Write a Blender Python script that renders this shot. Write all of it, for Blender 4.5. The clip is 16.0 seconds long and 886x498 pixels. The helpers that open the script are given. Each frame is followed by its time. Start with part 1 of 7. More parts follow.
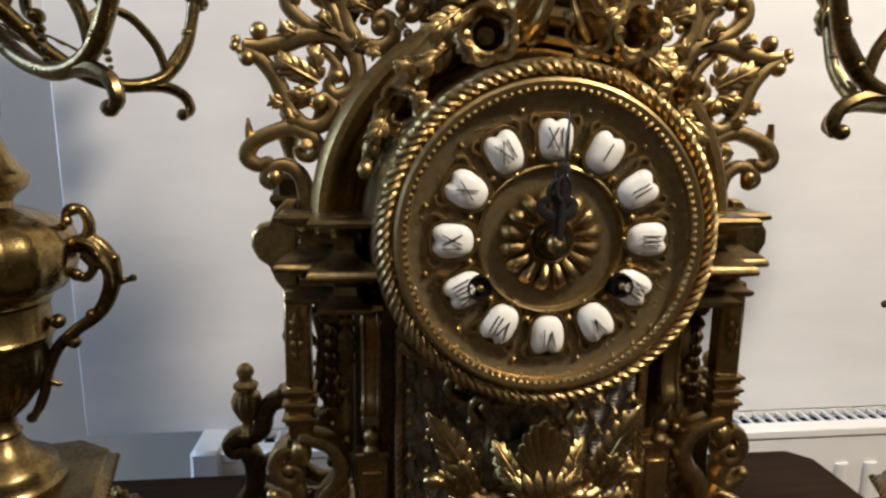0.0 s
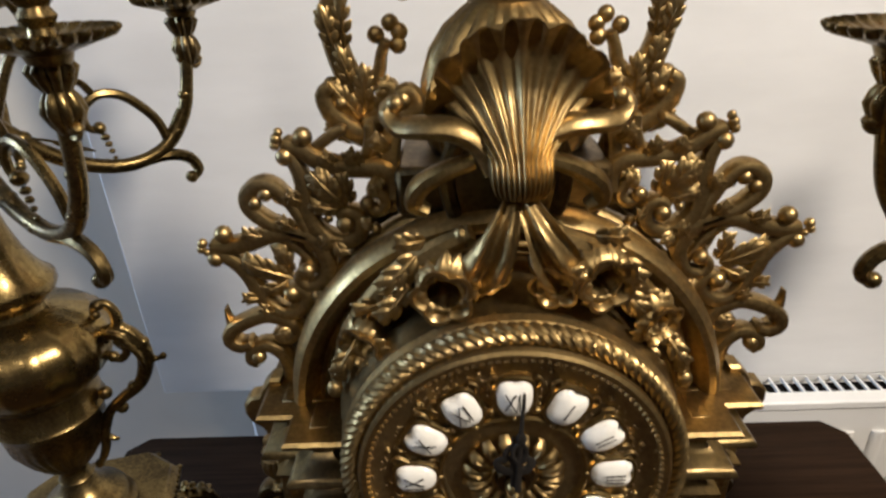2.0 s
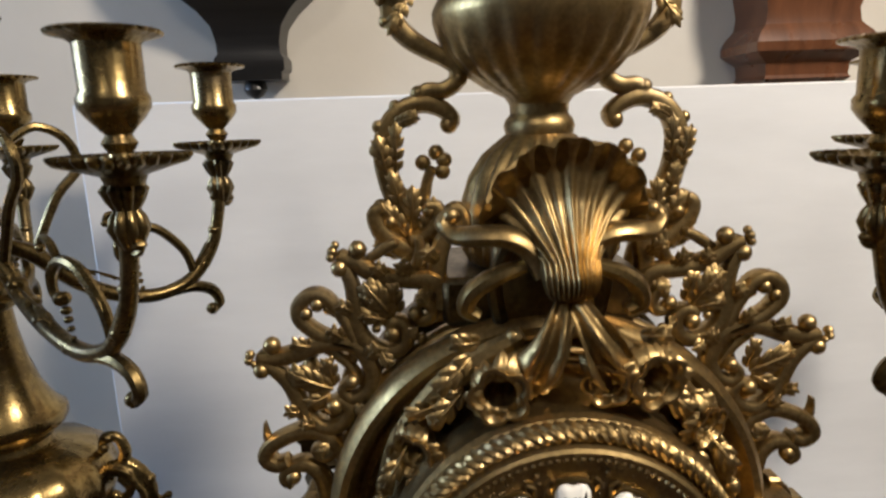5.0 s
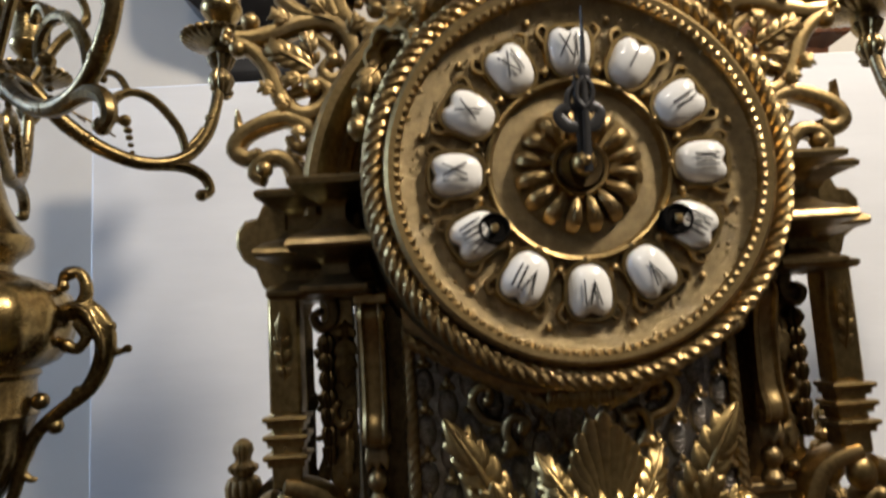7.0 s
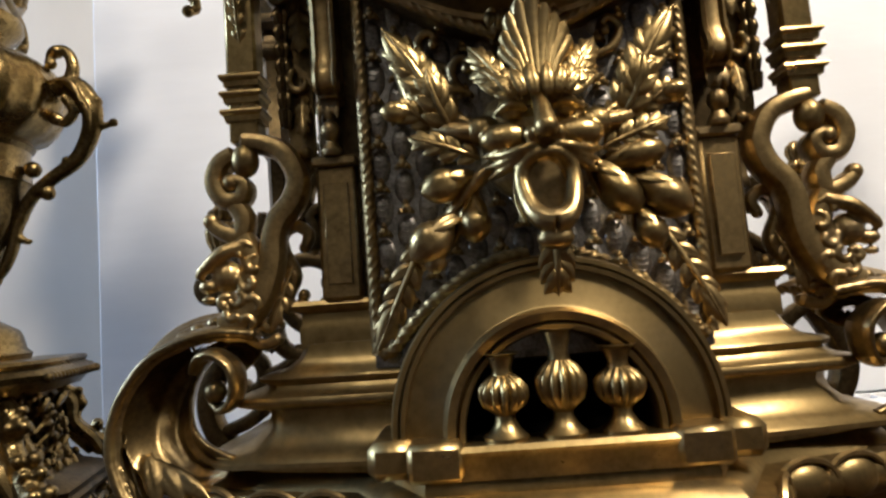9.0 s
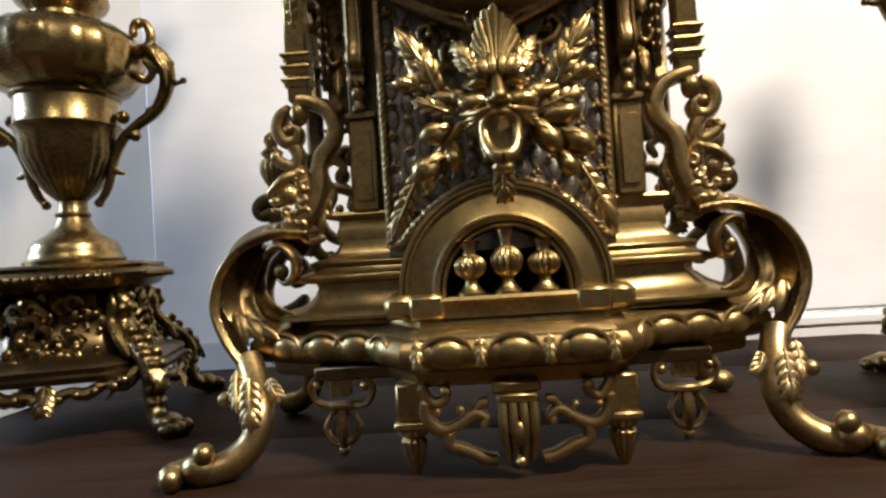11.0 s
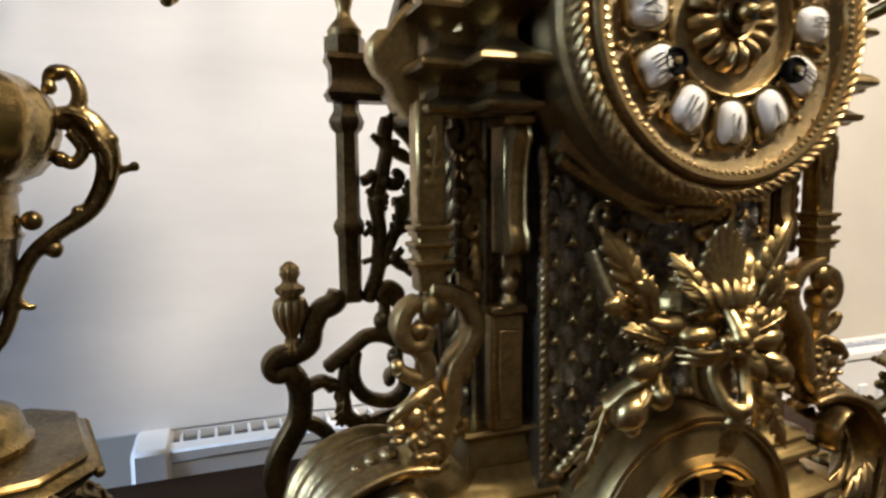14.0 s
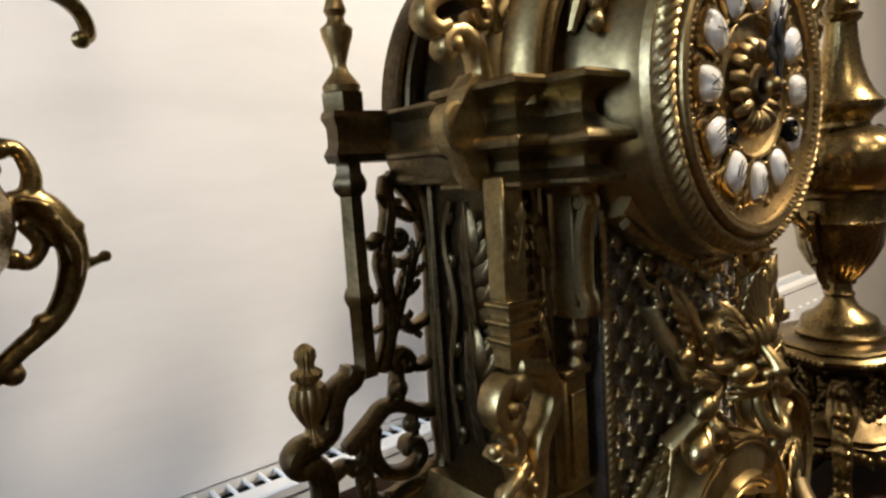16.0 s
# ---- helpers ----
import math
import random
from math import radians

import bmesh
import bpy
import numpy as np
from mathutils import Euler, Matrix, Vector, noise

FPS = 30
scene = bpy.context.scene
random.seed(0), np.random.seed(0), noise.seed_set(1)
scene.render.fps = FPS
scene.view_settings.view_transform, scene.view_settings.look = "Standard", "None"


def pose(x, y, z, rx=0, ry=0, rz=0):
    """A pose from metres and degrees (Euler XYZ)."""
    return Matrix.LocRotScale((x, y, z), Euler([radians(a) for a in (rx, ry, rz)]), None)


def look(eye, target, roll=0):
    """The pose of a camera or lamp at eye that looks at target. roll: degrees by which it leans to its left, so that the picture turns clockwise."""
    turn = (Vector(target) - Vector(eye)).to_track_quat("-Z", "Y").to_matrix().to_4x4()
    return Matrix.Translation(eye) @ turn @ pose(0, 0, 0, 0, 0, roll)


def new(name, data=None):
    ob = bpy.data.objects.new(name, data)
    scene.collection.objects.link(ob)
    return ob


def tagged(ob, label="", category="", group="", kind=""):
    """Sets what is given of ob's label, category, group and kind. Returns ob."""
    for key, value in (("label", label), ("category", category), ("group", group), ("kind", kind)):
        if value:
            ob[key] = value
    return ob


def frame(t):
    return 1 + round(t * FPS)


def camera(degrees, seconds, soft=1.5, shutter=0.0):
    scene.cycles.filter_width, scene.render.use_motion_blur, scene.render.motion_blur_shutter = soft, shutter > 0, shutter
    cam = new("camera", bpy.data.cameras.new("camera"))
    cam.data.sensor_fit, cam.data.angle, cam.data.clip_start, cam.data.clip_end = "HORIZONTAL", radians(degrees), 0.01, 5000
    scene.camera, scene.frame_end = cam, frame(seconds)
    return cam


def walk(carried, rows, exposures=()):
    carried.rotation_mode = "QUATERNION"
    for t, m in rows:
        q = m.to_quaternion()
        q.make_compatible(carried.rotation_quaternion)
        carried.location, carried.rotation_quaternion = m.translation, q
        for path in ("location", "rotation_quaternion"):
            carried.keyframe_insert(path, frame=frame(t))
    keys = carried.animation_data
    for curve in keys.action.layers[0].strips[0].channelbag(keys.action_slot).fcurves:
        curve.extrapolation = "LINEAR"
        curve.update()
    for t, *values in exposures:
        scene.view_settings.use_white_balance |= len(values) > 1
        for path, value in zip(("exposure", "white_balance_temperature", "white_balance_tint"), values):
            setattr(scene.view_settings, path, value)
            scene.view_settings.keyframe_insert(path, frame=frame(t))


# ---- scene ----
cam = camera(70.6, 16.0, soft=2.5, shutter=0.35)
PATH = [
    (0, (-0.077, -0.269, 0.383), (0.128, 1.685, 0.009), 0.6),
    (0.5, (-0.068, -0.257, 0.421), (0.079, 1.672, -0.089), 0.2),
    (1, (-0.046, -0.243, 0.467), (0.034, 1.645, -0.189), -1.3),
    (1.5, (-0.028, -0.229, 0.503), (-0.009, 1.621, -0.255), -1.9),
    (2, (-0.022, -0.209, 0.555), (-0.069, 1.582, -0.333), -2.6),
    (2.5, (-0.019, -0.203, 0.604), (-0.109, 1.547, -0.36), -3.7),
    (3, (-0.02, -0.183, 0.656), (-0.124, 1.528, -0.376), -4.4),
    (3.2, (-0.019, -0.179, 0.676), (-0.116, 1.543, -0.336), -4.2),
    (5.5, (-0.063, -0.239, 0.462), (0.032, 1.751, 0.281), -2.4),
    (6, (-0.057, -0.228, 0.393), (0.008, 1.771, 0.378), -4.6),
    (6.2, (-0.051, -0.229, 0.381), (-0.049, 1.771, 0.387), -4.9),
    (6.5, (-0.055, -0.227, 0.343), (0.005, 1.765, 0.507), -4.0),
    (7, (-0.055, -0.22, 0.282), (-0.018, 1.765, 0.519), -3.3),
    (7.5, (-0.054, -0.215, 0.234), (-0.034, 1.769, 0.479), -3.1),
    (8, (-0.046, -0.212, 0.19), (-0.051, 1.776, 0.41), -3.7),
    (8.5, (-0.036, -0.22, 0.162), (-0.067, 1.773, 0.329), -4.0),
    (8.6, (-0.036, -0.218, 0.155), (-0.068, 1.773, 0.342), -3.9),
    (9, (-0.032, -0.212, 0.141), (-0.077, 1.778, 0.328), -4.3),
    (9.5, (-0.024, -0.221, 0.112), (-0.088, 1.767, 0.325), -4.0),
    (9.7, (-0.02, -0.232, 0.104), (-0.104, 1.758, 0.288), -3.9),
    (11.8, (-0.023, -0.38, 0.159), (-0.064, 1.62, 0.144), -2.4),
    (12, (-0.03, -0.384, 0.178), (-0.073, 1.616, 0.155), -1.2),
    (12.5, (-0.043, -0.37, 0.217), (-0.027, 1.629, 0.17), -1.4),
    (13, (-0.086, -0.331, 0.258), (0.107, 1.658, 0.172), -0.3),
    (13.2, (-0.11, -0.312, 0.265), (0.157, 1.668, 0.172), -0.8),
    (13.5, (-0.146, -0.277, 0.274), (0.296, 1.668, 0.126), -1.4),
    (14, (-0.211, -0.212, 0.265), (0.48, 1.654, 0.065), -0.6),
    (14.5, (-0.251, -0.164, 0.264), (0.657, 1.594, -0.034), -2.3),
    (15, (-0.275, -0.141, 0.27), (0.852, 1.489, 0.004), -3.2),
    (15.5, (-0.302, -0.129, 0.289), (0.909, 1.44, 0.019), -4.1),
    (15.6, (-0.309, -0.128, 0.292), (0.933, 1.418, 0.031), -3.7),
    (16, (-0.31, -0.138, 0.304), (0.94, 1.405, 0.07), -4.0),
]
EXPOSURES = [(0.0, -0.1, 6650, 10), (3.0, -0.2, 6600, 10), (5.5, -0.3, 6500, 10), (7.0, -0.06, 6500, 10), (8.5, 0.28, 6500, 10), (9.5, 0.34, 6500, 10), (12.0, 0.6, 6800, 10), (13.0, 0.6, 6700, 10), (14.5, 0.3, 6850, 10), (16.0, 0.2, 7050, 10)]
walk(cam, [(t, look(eye, target, roll)) for t, eye, target, roll in PATH], EXPOSURES)

# ---- light ----
world = bpy.data.worlds.new("room_world")
scene.world = world
world.use_nodes = True
sky = world.node_tree.nodes.new("ShaderNodeTexSky")
sky.sky_type, sky.sun_disc = "NISHITA", False
sky.sun_elevation, sky.sun_rotation = radians(30), radians(60)
world.node_tree.links.new(sky.outputs[0], world.node_tree.nodes["Background"].inputs[0])
world.node_tree.nodes["Background"].inputs[1].default_value = 0.08


def lamp(name, eye, target, size, watts, colour, shape="DISK"):
    data = bpy.data.lights.new(name, "AREA")
    data.shape, data.size, data.energy, data.color = shape, size, watts, colour
    ob = new(name, data)
    ob.matrix_world = look(eye, target)
    return ob


lamp("unseen_lamp_light", (0.96, -0.72, 1.66), (0.1, 0.1, 0.2), 0.28, 50, (1.0, 0.90, 0.785))
# weak unseen fill lamp, added to brighten the front from the left
lamp("unseen_lamp_light", (-0.4, -1.12, 1.66), (0.0, 0.1, 0.25), 0.34, 5, (1.0, 0.92, 0.82))
win = lamp("window_light", (-2.35, 0.1, 0.95), (-0.2, 0.4, 0.3), 0.9, 54, (0.45, 0.65, 1.0), "SQUARE")


# ---- materials ----
def nodes_of(name):
    m = bpy.data.materials.new(name)
    m.use_nodes = True
    return m, m.node_tree.nodes, m.node_tree.links, m.node_tree.nodes["Principled BSDF"]


def ramp_between(nodes, links, fac, a, b, lo=0.35, hi=0.65):
    r = nodes.new("ShaderNodeValToRGB")
    r.color_ramp.elements[0].position, r.color_ramp.elements[1].position = lo, hi
    r.color_ramp.elements[0].color, r.color_ramp.elements[1].color = (*a, 1), (*b, 1)
    links.new(fac, r.inputs[0])
    return r.outputs[0]


def noise_of(nodes, links, scale, detail=4.0, stretch=None, rough=0.55):
    tex = nodes.new("ShaderNodeTexNoise")
    tex.inputs["Scale"].default_value, tex.inputs["Detail"].default_value = scale, detail
    tex.inputs["Roughness"].default_value = rough
    co = nodes.new("ShaderNodeTexCoord")
    if stretch:
        mp = nodes.new("ShaderNodeMapping")
        mp.inputs["Scale"].default_value = stretch
        links.new(co.outputs["Object"], mp.inputs[0])
        links.new(mp.outputs[0], tex.inputs[0])
    else:
        links.new(co.outputs["Object"], tex.inputs[0])
    return tex.outputs[0]


def metal(name, bright, aged, rough=(0.2, 0.42), bump=0.12, scale=60.0, spots=0.5):
    """Aged cast metal: polished tone and patina mixed by two noises, fine casting relief."""
    m, n, l, b = nodes_of(name)
    big = noise_of(n, l, scale, 5)
    fine = noise_of(n, l, scale * 9, 3)
    mix = n.new("ShaderNodeMath")
    mix.operation = "MULTIPLY_ADD"
    mix.inputs[1].default_value, mix.inputs[2].default_value = 0.42, 0.0
    l.new(fine, mix.inputs[0])
    add = n.new("ShaderNodeMath")
    add.operation = "MULTIPLY_ADD"
    add.inputs[1].default_value = 0.58
    l.new(big, add.inputs[0])
    l.new(mix.outputs[0], add.inputs[2])
    tone = ramp_between(n, l, add.outputs[0], aged, bright, spots - 0.12, spots + 0.12)
    worn = n.new("ShaderNodeMix")
    worn.data_type = "RGBA"
    grey = tuple(0.55 * sum(bright) / 3 + 0.35 * c for c in bright)
    worn.inputs["B"].default_value = (*grey, 1)
    l.new(tone, worn.inputs["A"])
    mask = n.new("ShaderNodeMapRange")
    mask.inputs["From Min"].default_value, mask.inputs["From Max"].default_value = 0.54, 0.72
    mask.inputs["To Max"].default_value = 0.35
    l.new(noise_of(n, l, scale * 0.35, 6, None, 0.65), mask.inputs[0])
    l.new(mask.outputs[0], worn.inputs["Factor"])
    l.new(worn.outputs["Result"], b.inputs["Base Color"])
    mr = n.new("ShaderNodeMapRange")
    mr.inputs["From Min"].default_value, mr.inputs["From Max"].default_value = 0.3, 0.7
    mr.inputs["To Min"].default_value, mr.inputs["To Max"].default_value = rough[1], rough[0]
    l.new(add.outputs[0], mr.inputs[0])
    l.new(mr.outputs[0], b.inputs["Roughness"])
    b.inputs["Metallic"].default_value = 1.0
    bp = n.new("ShaderNodeBump")
    bp.inputs["Strength"].default_value, bp.inputs["Distance"].default_value = bump, 0.0006
    l.new(add.outputs[0], bp.inputs["Height"])
    l.new(bp.outputs[0], b.inputs["Normal"])
    return m


def paint(name, a, b2, rough=0.5, scale=8.0, bump=0.1, dist=0.001, fine=300.0, stretch=None):
    """Painted or papered surface: faint blotches and a fine relief."""
    m, n, l, b = nodes_of(name)
    l.new(ramp_between(n, l, noise_of(n, l, scale, 4, stretch), a, b2), b.inputs["Base Color"])
    b.inputs["Roughness"].default_value = rough
    bp = n.new("ShaderNodeBump")
    bp.inputs["Strength"].default_value, bp.inputs["Distance"].default_value = bump, dist
    l.new(noise_of(n, l, fine, 3, stretch), bp.inputs["Height"])
    l.new(bp.outputs[0], b.inputs["Normal"])
    return m


def wood(name, a, b2, rough=0.35, grain=(3.0, 60.0, 60.0), scale=2.2):
    m, n, l, b = nodes_of(name)
    l.new(ramp_between(n, l, noise_of(n, l, scale, 6, grain, 0.6), a, b2, 0.3, 0.7), b.inputs["Base Color"])
    mr = n.new("ShaderNodeMapRange")
    mr.inputs["To Min"].default_value, mr.inputs["To Max"].default_value = rough - 0.08, rough + 0.15
    l.new(noise_of(n, l, 14, 4), mr.inputs[0])
    l.new(mr.outputs[0], b.inputs["Roughness"])
    bp = n.new("ShaderNodeBump")
    bp.inputs["Strength"].default_value, bp.inputs["Distance"].default_value = 0.15, 0.0005
    l.new(noise_of(n, l, scale * 3, 4, grain), bp.inputs["Height"])
    l.new(bp.outputs[0], b.inputs["Normal"])
    return m


BRASS = metal("aged_brass", (0.50, 0.352, 0.152), (0.23, 0.159, 0.069), (0.31, 0.48), 0.32, 40.0)
GOLD = metal("bright_brass", (0.49, 0.348, 0.143), (0.22, 0.152, 0.062), (0.25, 0.42), 0.30, 40.0)
SMOOTH = metal("smooth_brass", (0.40, 0.283, 0.117), (0.20, 0.139, 0.058), (0.30, 0.46), 0.16, 24.0, 0.48)
BROWN = metal("brown_brass", (0.34, 0.240, 0.104), (0.15, 0.104, 0.046), (0.28, 0.44), 0.24, 40.0)
# aged dark tone, deepened further to hold the shade of the clock's sides
SHADED_DARK = metal("shade_darkened_brass", (0.18, 0.124, 0.057), (0.07, 0.048, 0.023), (0.27, 0.47), 0.30, 40.0)
OLIVE = metal("olive_brass", (0.30, 0.212, 0.086), (0.09, 0.062, 0.027), (0.22, 0.40), 0.28, 40.0)
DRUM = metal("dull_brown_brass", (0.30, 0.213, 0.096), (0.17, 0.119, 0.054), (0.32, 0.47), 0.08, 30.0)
DIAL = metal("stippled_brass", (0.47, 0.358, 0.186), (0.29, 0.218, 0.112), (0.34, 0.48), 0.7, 260.0)
SILVER = metal("grey_patina_brass", (0.42, 0.395, 0.355), (0.13, 0.117, 0.099), (0.32, 0.50), scale=90.0)
ENGRAVED = metal("engraved_brass", (0.40, 0.285, 0.115), (0.17, 0.118, 0.050), (0.19, 0.34), 0.45, 34.0)
PORCELAIN = paint("porcelain", (0.80, 0.78, 0.72), (0.84, 0.82, 0.77), 0.10, 60.0, 0.03, 0.0003, 200.0)
BLACK = paint("black_enamel", (0.012, 0.011, 0.010), (0.022, 0.020, 0.018), 0.35, 80.0)
# near-black, glossless colour that stands in for shade inside openings
SHADE_BLACK = paint("shade_black", (0.004, 0.0035, 0.003), (0.008, 0.007, 0.006), 0.8, 30.0)
SHADE_BLACK.node_tree.nodes["Principled BSDF"].inputs["Specular IOR Level"].default_value = 0.05
TABLE = wood("dark_stained_wood", (0.013, 0.0064, 0.0033), (0.034, 0.0178, 0.0094), 0.56)
TABLE.node_tree.nodes["Principled BSDF"].inputs["Specular IOR Level"].default_value = 0.05
BOARD = paint("white_board", (0.76, 0.76, 0.755), (0.82, 0.82, 0.815), 0.55, 5.0, 0.22, 0.0012, 26.0, (1.0, 1.0, 4.0))
WALL = paint("beige_wall_paint", (0.60, 0.56, 0.49), (0.66, 0.62, 0.55), 0.7, 5.0, 0.2, 0.001, 120.0)
# tone of the unseen walls, set by how bright the brass should reflect
UNSEEN_WALL = paint("unseen_wall_paint", (0.23, 0.205, 0.172), (0.30, 0.27, 0.23), 0.8, 3.0)
FLOOR = wood("room_floor_wood", (0.07, 0.042, 0.025), (0.15, 0.09, 0.052), 0.45)
# unseen ceiling, kept grey so it fills the brass with less light
CEIL = paint("dimmed_ceiling_paint", (0.24, 0.22, 0.19), (0.28, 0.26, 0.23), 0.8, 3.0)
RADIATOR = paint("radiator_enamel", (0.78, 0.77, 0.74), (0.83, 0.82, 0.79), 0.35, 10.0, 0.03)
EBONY = wood("ebonised_wood", (0.006, 0.0055, 0.005), (0.014, 0.012, 0.011), 0.3)
WALNUT = wood("walnut_wood", (0.075, 0.027, 0.011), (0.17, 0.065, 0.027), 0.25, (40.0, 6.0, 6.0))
SHADE = paint("lamp_glass", (0.8, 0.78, 0.72), (0.85, 0.83, 0.78), 0.3)
SHADE.node_tree.nodes["Principled BSDF"].inputs["Emission Color"].default_value = (1.0, 0.82, 0.6, 1)
SHADE.node_tree.nodes["Principled BSDF"].inputs["Emission Strength"].default_value = 2.0


# ---- mesh tools ----
FLAT = 1.28  # breadth of the cast straps
SECTION = [(1, 0.25), (1, -0.45), (0.72, -0.86), (0.25, -1), (-0.25, -1), (-0.72, -0.86), (-1, -0.45), (-1, 0.25), (-0.8, 1), (0.8, 1)]

class Geo:
    """Vertices and faces of one mesh."""

    def __init__(self):
        self.v, self.f, self.subs = [], [], []

    def knob(self, c, r, s=(1, 1, 1), seg=10, rings=7):
        """A ball that is a piece of its own."""
        self.subs.append(("knob", Geo().ball(c, r, s, seg, rings)))
        return self

    def frond(self, *a, **k):
        """A leaf that is a piece of its own."""
        self.subs.append(("leaf", Geo().leaf(*a, **k)))
        return self

    def add(self, verts, faces):
        k = len(self.v)
        self.v += [tuple(p) for p in verts]
        self.f += [tuple(i + k for i in face) for face in faces]
        return self

    def rows(self, rings, closed=True, caps=True, loop=False):
        """Skin rings of equal length."""
        n = len(rings[0])
        verts = [p for r in rings for p in r]
        faces = []
        m = len(rings)
        for i in range(m if loop else m - 1):
            a, b = i * n, ((i + 1) % m) * n
            for j in range(n if closed else n - 1):
                k = (j + 1) % n
                faces.append((a + j, a + k, b + k, b + j))
        if caps and closed and not loop:
            faces.append(tuple(reversed(range(n))))
            faces.append(tuple((m - 1) * n + j for j in range(n)))
        return self.add(verts, faces)

    def ball(self, c, r, s=(1, 1, 1), seg=10, rings=7):
        c = Vector(c)
        verts = [c + Vector((0, 0, r * s[2]))]
        for i in range(1, rings):
            a = math.pi * i / rings
            for j in range(seg):
                b = 2 * math.pi * j / seg
                verts.append(c + Vector((r * s[0] * math.sin(a) * math.cos(b), r * s[1] * math.sin(a) * math.sin(b), r * s[2] * math.cos(a))))
        verts.append(c - Vector((0, 0, r * s[2])))
        faces = [(0, 1 + j, 1 + (j + 1) % seg) for j in range(seg)]
        for i in range(rings - 2):
            for j in range(seg):
                a, b = 1 + i * seg, 1 + (i + 1) * seg
                faces.append((a + j, b + j, b + (j + 1) % seg, a + (j + 1) % seg))
        e, k = len(verts) - 1, 1 + (rings - 2) * seg
        faces += [(k + j, e, k + (j + 1) % seg) for j in range(seg)]
        return self.add(verts, faces)

    def box(self, lo, hi, bevel=0.0008):
        """A box with chamfered edges."""
        c = [(lo[i] + hi[i]) / 2 for i in range(3)]
        h = [(hi[i] - lo[i]) / 2 for i in range(3)]
        bv = min(bevel, *(x * 0.45 for x in h))
        bm = bmesh.new()
        bmesh.ops.create_cube(bm, size=2)
        for p in bm.verts:
            p.co = Vector((c[i] + p.co[i] * h[i] for i in range(3)))
        if bv > 0:
            bmesh.ops.bevel(bm, geom=bm.edges[:], offset=bv, segments=1, affect="EDGES")
        bm.verts.index_update()
        self.add([p.co for p in bm.verts], [[q.index for q in fa.verts] for fa in bm.faces])
        bm.free()
        return self

    def lathe(self, prof, at=(0, 0, 0), axis="z", seg=32, a0=0.0, a1=360.0, wave=0, depth=0.0, squash=1.0):
        """Turn (radius, height) round an axis through at; wave and depth flute it."""
        full = abs(a1 - a0 - 360) < 1e-6
        rings = []
        count = seg if full else seg + 1
        for j in range(count):
            a = radians(a0 + (a1 - a0) * j / seg)
            ring = []
            for item in prof:
                r, h = item[0], item[1]
                fl = item[2] if len(item) > 2 else 1.0
                q = r * (1 + depth * fl * (abs(math.sin(wave * a / 2)) - 0.5)) if wave else r
                if axis == "z":
                    ring.append((at[0] + q * math.cos(a), at[1] + squash * q * math.sin(a), at[2] + h))
                else:
                    ring.append((at[0] + q * math.cos(a), at[1] + h, at[2] + q * math.sin(a)))
            rings.append(ring)
        n = len(prof)
        verts = [p for r in rings for p in r]
        faces = []
        m = len(rings)
        for i in range(m if full else m - 1):
            a, b = i * n, ((i + 1) % m) * n
            for j in range(n - 1):
                f4 = (a + j, b + j, b + j + 1, a + j + 1)
                faces.append(f4 if axis == "z" else tuple(reversed(f4)))
        return self.add(verts, faces)

    def tube(self, pts, rad, depth=None, seg=8, axis=(0, 1, 0), smooth=4, closed=False):
        """Sweep an oval section: rad across the curve, depth along axis."""
        P = spline(pts, smooth, closed)
        R = spread(rad, len(P))
        D = spread(depth, len(P)) if depth is not None else R
        ax = Vector(axis).normalized()
        rings = []
        m = len(P)
        for i, p in enumerate(P):
            t = (P[(i + 1) % m] - P[i - 1]) if closed else (P[min(i + 1, m - 1)] - P[max(i - 1, 0)])
            t.normalize()
            n = t.cross(ax)
            if n.length < 1e-4:
                n = t.orthogonal()
            n.normalize()
            b = n.cross(t).normalized()
            rings.append([p + n * (R[i] * math.cos(2 * math.pi * k / seg)) + b * (D[i] * math.sin(2 * math.pi * k / seg)) for k in range(seg)])
        return self.rows(rings, loop=closed)

    def strap(self, mm, y, w, d, seg=8, smooth=4):
        """A cast scroll in a plane facing the front: points (x, z) in millimetres."""
        P = spline([(x / 1000, y, z / 1000) for x, z in mm], smooth)
        W, D = spread(w, len(P)), spread(d, len(P))
        rings = []
        m = len(P)
        for i, p in enumerate(P):
            t = (P[min(i + 1, m - 1)] - P[max(i - 1, 0)]).normalized()
            n = t.cross(Vector((0, 1, 0))).normalized()
            end = 0.55 if i in (0, m - 1) else 1.0
            rings.append([p + n * (W[i] * FLAT * end * a) + Vector((0, D[i] * 1.25 * end * b, 0)) for a, b in SECTION])
        return self.rows(rings)

    def rope(self, pts, r, strands=6, smooth=6, closed=False, seg=20, step=0.0011):
        """Twisted cord of several strands."""
        P = resample(spline(pts, smooth, closed), step, closed)
        m, run, rings = len(P), 0.0, []
        total = sum((P[(i + 1) % m] - P[i]).length for i in range(m if closed else m - 1))
        turn = 0.95 / r
        if closed:
            turn = round(total * turn * strands / (2 * math.pi)) * 2 * math.pi / strands / total
        for i, p in enumerate(P):
            t = (P[(i + 1) % m] - P[i - 1]) if closed else (P[min(i + 1, m - 1)] - P[max(i - 1, 0)])
            t.normalize()
            n = t.cross(Vector((0, 1, 0)))
            n = n.normalized() if n.length > 1e-4 else t.orthogonal().normalized()
            b = n.cross(t).normalized()
            rings.append([p + (n * math.cos(q) + b * math.sin(q)) * r * (0.74 + 0.34 * abs(math.cos(strands / 2 * (q + run * turn)))) for q in (2 * math.pi * k / seg for k in range(seg))])
            run += (P[(i + 1) % m] - p).length
        return self.rows(rings, loop=closed)

